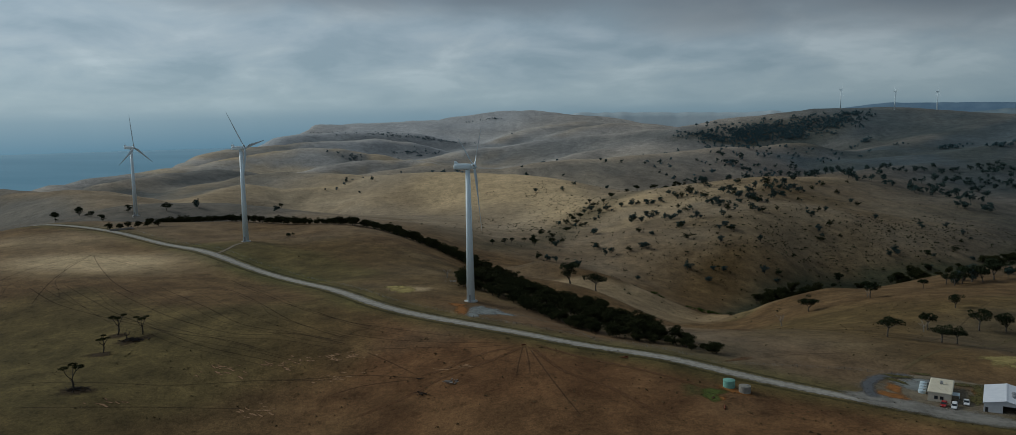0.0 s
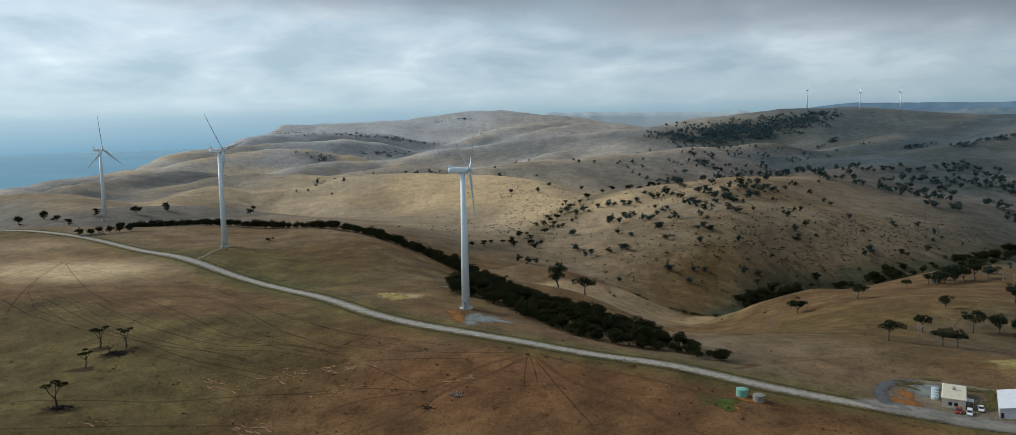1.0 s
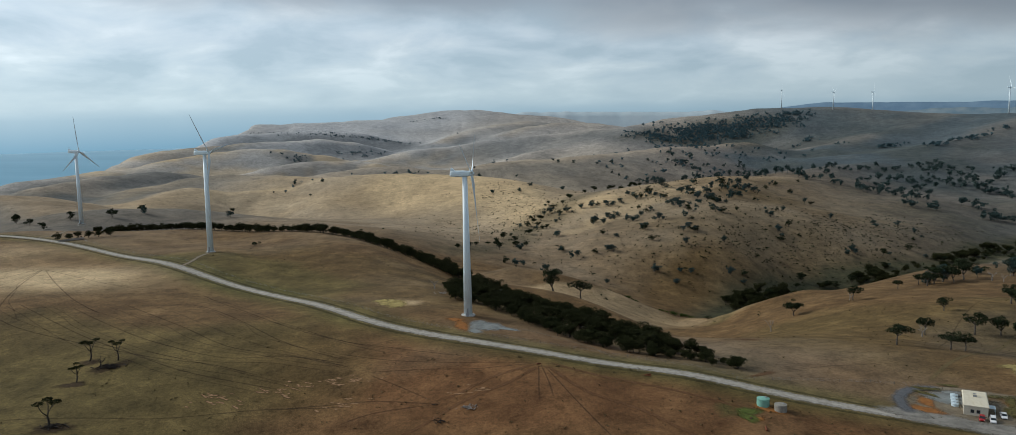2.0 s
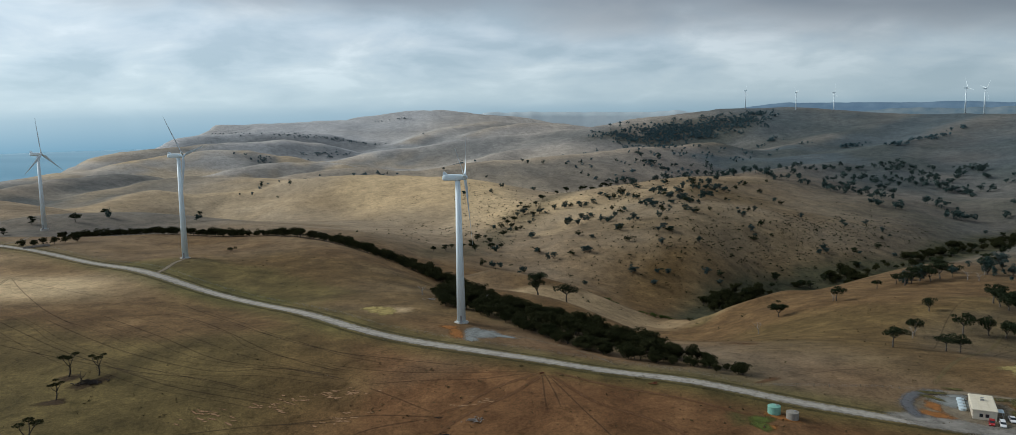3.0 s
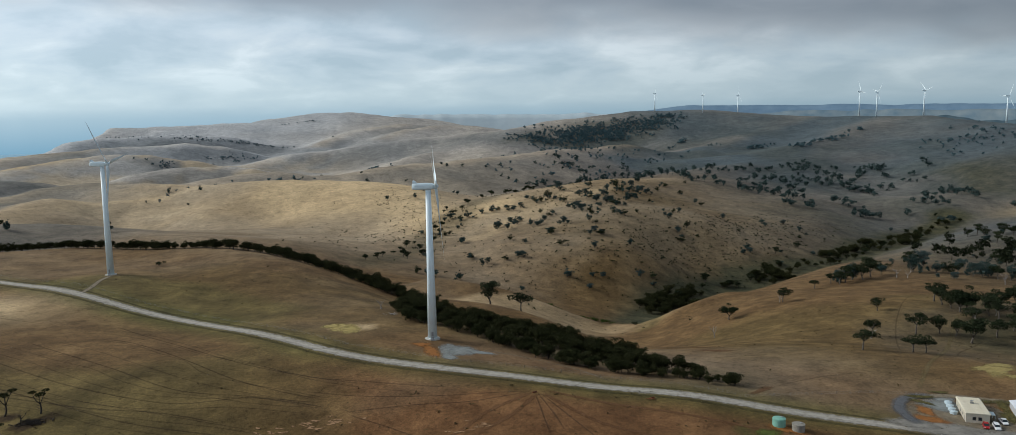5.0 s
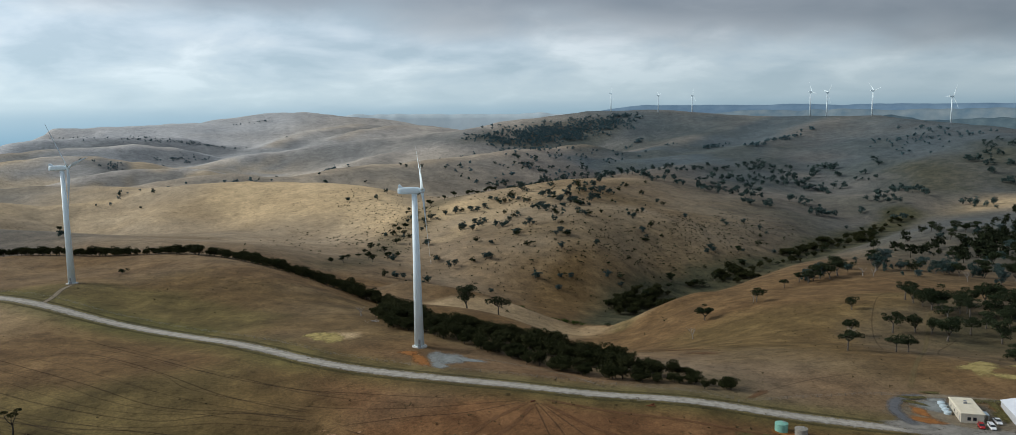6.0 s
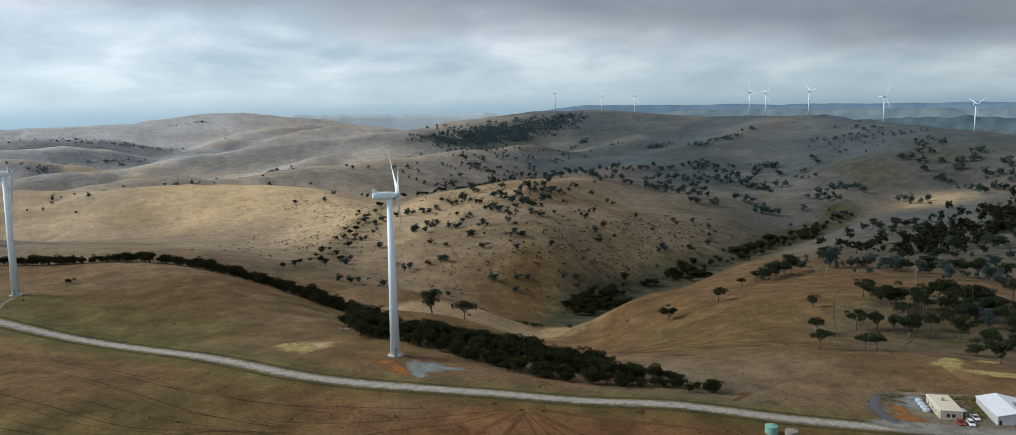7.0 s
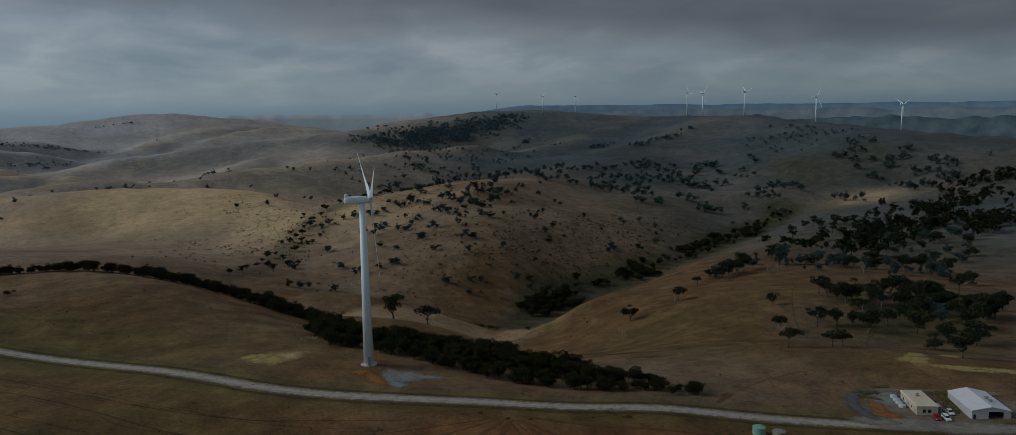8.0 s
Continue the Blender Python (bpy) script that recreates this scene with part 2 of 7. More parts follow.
NEAR_VALLEY = [
    (89, 757, 18.9, 82, 82, 0),
    (-245, 756, 4.0, 55, 55, 0),
    (-420, 690, 7.7, 82, 82, 0),
    (157, 808, -23.9, 305, 268, 54),
    (289, 770, -5.7, 110, 312, 148),
    (379, 737, -3.6, 86, 86, 0),
    (440, 707, -1.5, 58, 58, 0),
    (-326, 828, -5.0, 128, 69, 100),
    (143, 856, -29.0, 84, 215, 39),
    (-103, 890, 18.5, 162, 79, 84),
    (-432, 806, 1.9, 60, 60, 0),
    (294, 862, -14.4, 94, 94, 0),
    (134, 951, 19.9, 98, 98, 0),
    (245, 941, 4.7, 99, 99, 0),
]
GULLY_SIDES = [
    (310, 919, 10.9, 100, 100, 0),
    (388, 900, -31.0, 90, 174, 142),
    (217, 972, -7.1, 68, 68, 0),
    (561, 818, -4.0, 104, 104, 0),
    (292, 979, -2.8, 70, 70, 0),
    (-465, 954, 13.9, 70, 70, 0),
    (-381, 989, 12.6, 106, 106, 0),
    (723, 748, 7.9, 73, 73, 0),
    (657, 816, 5.7, 110, 110, 0),
    (385, 998, -17.0, 74, 74, 0),
    (711, 793, -16.0, 112, 112, 0),
    (621, 883, 2.2, 113, 113, 0),
    (-546, 1017, 19.6, 272, 187, 178),
]
MIDDLE_HILL = [
    (441, 1019, 3.5, 115, 115, 0),
    (214, 1105, -12.2, 464, 312, 51),
    (519, 1010, 3.6, 79, 79, 0),
    (338, 1106, 40.5, 258, 131, 61),
    (602, 988, -40.0, 339, 81, 30),
    (216, 1215, 5.5, 84, 84, 0),
    (150, 1233, 4.8, 85, 85, 0),
    (-14, 1254, -6.9, 85, 85, 0),
    (-403, 1206, 14.1, 734, 341, 147),
    (514, 1127, 6.9, 129, 129, 0),
    (378, 1216, -11.4, 131, 131, 0),
    (578, 1128, 3.1, 132, 132, 0),
    (39, 1319, 6.9, 135, 135, 0),
]
GOLDEN_HILL = [
    (131, 1311, 3.6, 90, 90, 0),
    (791, 1031, 13.4, 136, 136, 0),
    (226, 1310, 4.6, 136, 136, 0),
    (-147, 1426, -8.8, 88, 151, 18),
    (394, 1374, 45.4, 128, 273, 140),
    (368, 1407, -2.5, 293, 1221, 176),
    (108, 1462, 5.1, 150, 150, 0),
    (-43, 1500, 26.3, 177, 226, 38),
    (-280, 1519, 5.8, 105, 105, 0),
    (786, 1341, 20.4, 108, 108, 0),
    (48, 1588, 13.5, 163, 163, 0),
    (-654, 1468, 17.6, 163, 163, 0),
    (1037, 1155, -34.2, 449, 265, 162),
]
COAST_SPURS = [
    (-195, 1597, -15.3, 164, 164, 0),
    (-358, 1583, 15.2, 165, 165, 0),
    (689, 1445, -9.5, 111, 111, 0),
    (-809, 1455, 12.3, 112, 112, 0),
    (-277, 1652, 16.4, 171, 171, 0),
    (-24, 1681, 15.5, 172, 172, 0),
    (-774, 1550, -16.9, 176, 176, 0),
    (1054, 1303, 17.7, 117, 117, 0),
    (682, 1560, 25.9, 118, 118, 0),
    (-88, 1731, 7.5, 178, 178, 0),
    (-168, 1757, 24.9, 181, 181, 0),
    (977, 1425, -19.4, 153, 1286, 150),
    (351, 1717, 17.8, 121, 121, 0),
]
EAST_SLOPES = [
    (95, 1769, -10.2, 764, 1054, 2),
    (-896, 1570, 21.0, 184, 184, 0),
    (-1069, 1528, -3.9, 319, 150, 5),
    (-540, 1776, -11.2, 822, 102, 14),
    (1333, 1297, -14.0, 131, 131, 0),
    (1150, 1490, -17.5, 132, 132, 0),
    (46, 1977, 19.2, 136, 136, 0),
    (322, 1944, 41.9, 128, 137, 131),
    (1351, 1411, 19.0, 206, 206, 0),
    (1743, 834, 3.7, 1365, 366, 1),
    (-952, 1824, 11.1, 210, 210, 0),
    (-541, 2037, 4.5, 234, 1119, 161),
    (502, 2034, 60.2, 657, 291, 177),
]
FAR_SPURS = [
    (151, 2131, 7.1, 147, 147, 0),
    (806, 2059, -21.6, 70, 739, 136),
    (234, 2245, -5.6, 233, 233, 0),
    (-989, 2085, 14.4, 158, 158, 0),
    (-748, 2206, -13.7, 159, 159, 0),
    (-2, 2410, -20.2, 170, 941, 15),
    (-130, 2419, 29.1, 1095, 373, 12),
    (309, 2501, -51.4, 217, 955, 86),
    (971, 2354, 24.9, 266, 266, 0),
    (-1039, 2391, 6.4, 268, 268, 0),
    (1683, 1924, 30.8, 230, 1644, 176),
    (1122, 2326, -18.8, 180, 180, 0),
    (1409, 2156, -4.7, 180, 180, 0),
]
FAR_RIDGES = [
    (-1002, 2539, 20.1, 281, 281, 0),
    (1056, 2481, 9.2, 281, 281, 0),
    (-131, 2729, 11.3, 1797, 217, 172),
    (-554, 2764, 13.2, 194, 194, 0),
    (1736, 2185, 81.8, 582, 1345, 18),
    (253, 2925, 14.1, 203, 203, 0),
    (48, 2939, 5.9, 305, 305, 0),
    (1277, 2640, 49.3, 249, 242, 1),
    (-1025, 2827, 31.9, 207, 207, 0),
    (1728, 2454, 8.4, 210, 210, 0),
    (988, 2940, 112.1, 1051, 407, 22),
    (-526, 3128, 39.8, 328, 328, 0),
    (1514, 2772, 5.9, 220, 220, 0),
]
SKYLINE_HILLS = [
    (-241, 3315, -41.9, 230, 230, 0),
    (-1928, 2793, -67.8, 1602, 1088, 13),
    (1741, 2928, -11.7, 357, 357, 0),
    (2096, 2801, 32.6, 2148, 470, 43),
    (-874, 3443, 60.0, 268, 2103, 0),
    (2179, 2972, 46.3, 402, 840, 177),
    (2874, 2436, -34.1, 1356, 231, 175),
    (-1091, 3842, 18.9, 276, 276, 0),
    (544, 3996, 18.6, 420, 420, 0),
    (-267, 4040, 18.7, 1355, 2025, 86),
    (415, 4114, -12.3, 287, 287, 0),
    (72, 4144, 126.5, 769, 878, 145),
    (-849, 4337, 49.7, 1585, 1896, 8),
]
LANDFORMS = (HOME_RIDGE + ROAD_SLOPES + BELT_SLOPES + PASTURE_SLOPES + NEAR_VALLEY + GULLY_SIDES + MIDDLE_HILL
             + GOLDEN_HILL + COAST_SPURS + EAST_SLOPES + FAR_SPURS + FAR_RIDGES + SKYLINE_HILLS)
# each ridge, its crest set on the camera's sight lines at estimated distances: side slope, roundness of its crest,
# points along the crest (x, y, z)
LONE_TREE_HILL = (0.20, 30, [(-423, 960, -13.4), (-411, 990, -10.7), (-395, 1020, -11.6), (-370, 1030, -13.0), (-339, 1020, -15.2), (-299, 1000, -17.9), (-255, 960, -18.0), (-220, 920, -17.4)])
GOLDEN_SHOULDER = (0.32, 30, [(-528, 1250, -42.9), (-522, 1330, -39.0), (-520, 1420, -32.1), (-515, 1500, -28.7), (-493, 1550, -30.9), (-433, 1570, -39.5), (-361, 1600, -43.8)])
GOLDEN_CREST = (0.24, 60, [(-604, 1350, -50.3), (-628, 1480, -48.9), (-619, 1600, -36.2), (-596, 1700, -34.3), (-554, 1760, -28.0), (-497, 1780, -23.5), (-404, 1760, -26.2), (-293, 1700, -28.7), (-230, 1660, -21.1), (-160, 1620, -16.4), (-87, 1600, -17.1), (-14, 1580, -20.3), (32, 1540, -22.3), (63, 1480, -25.4), (90, 1400, -33.9), (109, 1330, -47.9), (121, 1270, -63.0)])
GREY_FACE = (0.38, 30, [(-791, 1600, -26.8), (-791, 1750, -26.1), (-771, 1850, -24.6), (-737, 1930, -23.6), (-697, 1970, -25.0), (-652, 2000, -33.1), (-606, 2010, -41.2)])
BEHIND_RIDGE = (0.29, 40, [(-298, 1780, -39.2), (-261, 1860, -25.7), (-215, 1890, -19.1), (-150, 1880, -20.4), (-93, 1860, -25.0), (-22, 1850, -26.4), (35, 1860, -21.5), (95, 1880, -14.2), (157, 1900, -11.2), (254, 1940, -11.5), (357, 1980, -6.9), (451, 2030, -2.1), (576, 2110, 1.4), (667, 2170, 0.2), (813, 2260, 2.4)])
HOLLOW_RIDGE = (0.29, 40, [(-626, 2080, -54.0), (-533, 2160, -44.1), (-498, 2220, -36.3), (-443, 2280, -29.9), (-383, 2330, -27.6), (-300, 2360, -29.9), (-246, 2340, -37.4)])
COAST_CREST = (0.32, 35, [(-898, 2150, -41.8), (-880, 2220, -33.2), (-847, 2280, -26.8), (-806, 2350, -18.7), (-763, 2430, -8.5), (-695, 2500, -1.0), (-601, 2560, 1.3), (-535, 2600, -2.2), (-444, 2620, -23.3)])
BROWN_RIDGE = (0.29, 40, [(-319, 2620, -50.7), (-237, 2720, -40.3), (-148, 2830, -24.5), (-27, 2890, -14.6), (85, 2900, -4.3), (199, 2900, 8.9), (338, 2900, 21.7), (428, 2880, 27.0), (539, 2850, 34.3), (615, 2780, 22.8), (663, 2700, 4.0), (696, 2620, -17.7)])
BROWN_SPUR = (0.29, 30, [(148, 2330, -38.9), (204, 2420, -28.4), (263, 2500, -20.2), (335, 2580, -11.4), (415, 2680, -0.3), (505, 2800, 20.4)])
CLIFF_SPUR = (0.35, 35, [(-995, 2500, -44.5), (-1012, 2620, -33.1), (-1015, 2760, -17.2), (-974, 2870, -9.3), (-896, 2950, -1.9), (-787, 3020, 3.7), (-651, 3100, 8.9), (-504, 3180, 9.8), (-412, 3200, -0.3)])
DARK_HEADLAND = (0.35, 35, [(-966, 3150, -20.3), (-972, 3250, -12.7), (-967, 3380, 11.9), (-941, 3450, 24.4), (-854, 3500, 28.9), (-737, 3550, 32.9), (-563, 3600, 30.6), (-408, 3650, 20.4)])
FAR_HILL = (0.20, 80, [(-941, 3950, 31.1), (-930, 4050, 62.0), (-843, 4100, 62.5), (-636, 4120, 64.2), (-486, 4150, 73.4), (-334, 4200, 73.1), (-242, 4300, 90.3), (-145, 4350, 105.0), (-10, 4400, 116.1), (125, 4400, 117.0), (225, 4350, 104.8), (323, 4300, 89.4), (453, 4250, 80.3), (581, 4200, 64.7), (674, 4150, 40.1)])
PALE_SPUR = (0.29, 40, [(-50, 3450, -17.6), (-8, 3540, -2.4), (50, 3650, 15.8), (127, 3760, 35.0), (256, 3900, 45.3), (359, 4000, 54.5)])
PALE_KNOB = (0.29, 40, [(219, 3450, 5.7), (267, 3520, 22.2), (346, 3600, 38.6), (469, 3650, 49.7), (646, 3650, 43.2)])
WOOD_HILL = (0.26, 60, [(560, 2640, 27.2), (628, 2740, 47.6), (775, 2850, 68.2), (911, 2900, 79.4), (1059, 2900, 93.1), (1197, 2870, 97.5), (1328, 2830, 98.4), (1403, 2780, 93.2), (1433, 2740, 85.6), (1526, 2650, 74.6), (1653, 2480, 65.6), (1688, 2400, 65.0)])
MIDDLE_CREST = (0.20, 35, [(112, 1170, -64.0), (130, 1195, -58.7), (149, 1220, -50.9), (184, 1250, -41.8), (219, 1270, -33.0), (271, 1310, -27.2), (337, 1350, -24.3), (410, 1400, -25.2), (501, 1450, -27.3), (585, 1500, -31.3)])
TURBINE_SPUR = (0.20, 35, [(935, 2080, -32.3), (1075, 2230, -6.6), (1215, 2340, 15.5), (1407, 2450, 35.3), (1578, 2540, 49.8), (1713, 2600, 60.0)])
EAST_SPUR = (0.20, 40, [(877, 1960, -27.8), (1026, 1960, -18.7), (1144, 1980, -7.6), (1280, 2020, 8.0), (1383, 2060, 22.0), (1504, 2120, 45.2), (1635, 2200, 64.3)])
WEST_SPUR = (0.35, 35, [(-1043, 1780, -61.2), (-1063, 1850, -57.5), (-1082, 1930, -52.5), (-1069, 1990, -54.9), (-1055, 2040, -46.6), (-1008, 2110, -41.5), (-926, 2170, -35.6)])
NEAR_COAST_HILL = (0.29, 40, [(-816, 1300, -12.4), (-758, 1270, -10.7), (-687, 1230, -10.3), (-628, 1190, -5.7), (-570, 1130, -6.4), (-507, 1050, -11.3)])
NEAR_SHOULDER = (0.5, 8, [(30, 730, -40.0), (60, 712, -45.5), (89, 700, -52.0), (116, 695, -62.5), (145, 692, -74.5), (172, 688, -85.0), (186, 686, -88.0)])
EAST_SHOULDER = (0.5, 8, [(189, 668, -81.0), (196, 652, -72.0), (212, 641, -62.0), (234, 640, -57.5), (262, 648, -55.0)])
CRESTS = (NEAR_SHOULDER, EAST_SHOULDER, LONE_TREE_HILL, GOLDEN_SHOULDER, GOLDEN_CREST, GREY_FACE, BEHIND_RIDGE, HOLLOW_RIDGE, COAST_CREST, BROWN_RIDGE, BROWN_SPUR, CLIFF_SPUR, DARK_HEADLAND, FAR_HILL, PALE_SPUR, PALE_KNOB, WOOD_HILL, MIDDLE_CREST, TURBINE_SPUR, EAST_SPUR, WEST_SPUR, NEAR_COAST_HILL)
BASE = (-24.03, 5.19, -47.61, 8.46)
SEA_Z = -190.0


def smooth(a, b, v):
    t = np.clip((v - a) / (b - a), 0, 1)
    return t * t * (3 - 2 * t)


def coast_x(y):
    """Where the land breaks off to the sea."""
    return np.interp(y, (900, 1800, 2100, 2500, 3000, 3400, 3700, 4100, 4600), (-1130, -1120, -1100, -1050, -1060, -1000, -985, -960, -900)) - 14 * np.sin(y / 61.0) - 9 * np.sin(y / 27.0 + 1.0)


def ripple(x, y):
    """Gullies and swells of the hill country, growing with distance from the flat top."""
    out = np.zeros_like(x)
    for k, (wl, amp, ang) in enumerate(((310, 3.2, 20), (190, 2.4, 75), (120, 1.4, 130), (77, 0.8, 40), (47, 0.4, 100))):
        c, s = math.cos(radians(ang)), math.sin(radians(ang))
        u, v = x * c + y * s, -x * s + y * c
        out += amp * np.sin(2 * math.pi * u / wl + 1.7 * np.sin(2 * math.pi * v / (wl * 1.7) + k) + k * 2.1)
    return out


def ridge_height(x, y, slope, crown, crest):
    """Height of a ridge that falls away from its crest line, its flanks scored by gullies."""
    best, z, run, total, front, share = np.full(np.shape(x), 1e12), 0.0, 0.0, 0.0, 0.0, 0.0
    for (ax, ay, az), (bx, by, bz) in zip(crest, crest[1:]):
        dx, dy = bx - ax, by - ay
        far = math.hypot(dx, dy)
        t = np.clip(((x - ax) * dx + (y - ay) * dy) / far ** 2, 0, 1)
        d = (x - ax - t * dx) ** 2 + (y - ay - t * dy) ** 2
        best = np.minimum(best, d)
        w = ((d + 100.0) / 1e4) ** -8.0
        z, run, front, share = z + w * (az + t * (bz - az)), run + w * (total + t * far), front + w * smooth(10, -10, y - ay - t * dy), share + w
        total += far
    z, run, front = z / share, run / share, front / share
    d = np.sqrt(best)
    score = np.abs(np.sin(run / 61.0 + 0.9 * np.sin(run / 143.0))) + 0.5 * np.abs(np.sin(run / 27.0 + 1.0))
    return z - slope * (np.sqrt(d * d + crown * crown) - crown) + min(2.6, max(0.0, 40.0 * slope * slope - 1.4)) * (score - 0.9) * smooth(30, 160, d), d, front


def height(x, y):
    x, y = np.asarray(x, float), np.asarray(y, float)
    z = BASE[0] + BASE[1] * x / 1e3 + BASE[2] * y / 1e3 + BASE[3] * (y / 1e3) ** 2
    for hx, hy, h, a, b, turn in LANDFORMS:
        c, s = math.cos(radians(turn)), math.sin(radians(turn))
        u, v = (x - hx) * c + (y - hy) * s, -(x - hx) * s + (y - hy) * c
        z = z + h * np.exp(-(u / a) ** 2 - (v / b) ** 2)
    r = np.hypot(x + 50, y - 40)
    spurs = smooth(-120, -420, x) * smooth(1150, 1500, y) * smooth(2900, 2300, y)
    z = z + ripple(x, y) * smooth(650, 1500, r) * (0.8 + 1.1 * spurs)
    # the hill country beyond the near valley: valley floors, and ridges standing on them
    inland = smooth(0, 170, y - np.interp(x, (-620, -470, -390, -330, -180, 0, 1000), (960, 965, 1040, 1100, 1400, 1480, 1830))) * smooth(1500, 1000, x)
    z = z + inland * (np.minimum(z, -100 + 0.03 * (y - 1600)) - z)
    for slope, crown, crest in CRESTS:
        d, _, _ = ridge_height(x, y, slope, crown, crest)
        z = np.maximum(z, d) + 5.0 * np.clip(1 - np.abs(z - d) / 20.0, 0, 1) ** 2
    z = z + 0.45 * ripple(x * 1.3, y * 1.3) * inland
    cliff = smooth(0, 150, coast_x(y) - x)
    return z * (1 - cliff) + (SEA_Z - 30) * cliff


def graded(lo, hi, a, b, fine, grow):
    """Grid lines, fine between a and b, widening outwards."""
    mid = list(np.arange(a, b, fine))
    step, p = fine, mid[-1]
    while p < hi:
        step *= grow
        p += step
        mid.append(min(p, hi))
    step, p = fine, mid[0]
    while p > lo:
        step *= grow
        p -= step
        mid.insert(0, max(p, lo))
    return np.array(mid)


def sheet(name, xs, ys, zs, mat):
    ny, nx = len(ys), len(xs)
    X, Y = np.meshgrid(xs, ys)
    co = np.stack([X, Y, zs], -1).reshape(-1, 3)
    i = np.arange(ny * nx).reshape(ny, nx)
    faces = np.stack([i[:-1, :-1], i[:-1, 1:], i[1:, 1:], i[1:, :-1]], -1).reshape(-1, 4)
    me = bpy.data.meshes.new(name)
    me.vertices.add(len(co)), me.loops.add(faces.size), me.polygons.add(len(faces))
    me.vertices.foreach_set("co", co.ravel())
    me.loops.foreach_set("vertex_index", faces.ravel())
    me.polygons.foreach_set("loop_start", np.arange(0, faces.size, 4))
    me.update(calc_edges=True)
    me.polygons.foreach_set("use_smooth", np.ones(len(faces), bool))
    me.materials.append(mat)
    return new(name, me)


GX = graded(-3200, 4900, -420, 620, 5.0, 1.022)
GY = graded(-400, 4900, 130, 900, 5.0, 1.02)
GXX, GYY = np.meshgrid(GX, GY)
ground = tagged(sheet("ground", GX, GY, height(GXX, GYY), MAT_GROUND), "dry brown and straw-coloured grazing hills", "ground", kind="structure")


# ---- ground cover, with sun, shade and haze painted in ----
def vnoise(x, y, scale, seed):
    """Smooth random field between 0 and 1."""
    u, v = x / scale + seed * 13.7, y / scale + seed * 7.3
    i, j = np.floor(u), np.floor(v)
    fu, fv = u - i, v - j
    fu, fv = fu * fu * (3 - 2 * fu), fv * fv * (3 - 2 * fv)

    def h(a, b):
        s = np.sin(a * 127.1 + b * 311.7 + seed * 74.7) * 43758.5453
        return s - np.floor(s)

    return (h(i, j) * (1 - fu) + h(i + 1, j) * fu) * (1 - fv) + (h(i, j + 1) * (1 - fu) + h(i + 1, j + 1) * fu) * fv


def rough_noise(x, y, scale, seed):
    return 0.55 * vnoise(x, y, scale, seed) + 0.3 * vnoise(x, y, scale / 2.3, seed + 1) + 0.15 * vnoise(x, y, scale / 5.1, seed + 2)


def oval(x, y, cx, cy, a, b, turn, ragged=0.5, seed=1):
    """1 inside a ragged oval, fading to 0 at its rim."""
    c, s = math.cos(radians(turn)), math.sin(radians(turn))
    u, v = ((x - cx) * c + (y - cy) * s) / a, (-(x - cx) * s + (y - cy) * c) / b
    d = np.hypot(u, v) + ragged * (rough_noise(x, y, min(a, b) * 0.8, seed) - 0.5)
    return 1 - smooth(0.75, 1.15, d)


def line_dist(x, y, line):
    d = np.full(np.shape(x), 1e9)
    for (ax, ay), (bx, by) in zip(line, line[1:]):
        t = np.clip(((x - ax) * (bx - ax) + (y - ay) * (by - ay)) / ((bx - ax) ** 2 + (by - ay) ** 2), 0, 1)
        d = np.minimum(d, np.hypot(x - ax - t * (bx - ax), y - ay - t * (by - ay)))
    return d


ROAD_LINE = [(-520, 740), (-430, 702), (-340, 651), (-272, 601), (-204, 541), (-147, 488), (-104, 437), (-64, 386), (-20, 353.5), (12, 333.5), (31, 323), (60, 311), (88, 293.5), (126, 272), (170, 245), (240, 195), (330, 120)]
GULLY = [(235, 770), (300, 845), (388, 908), (470, 945), (591, 975), (705, 1052), (790, 1095), (880, 1160), (1000, 1220)]
SIDE_GULLY = [(-20, 900), (30, 990), (80, 1130), (120, 1215), (190, 1330), (330, 1500)]


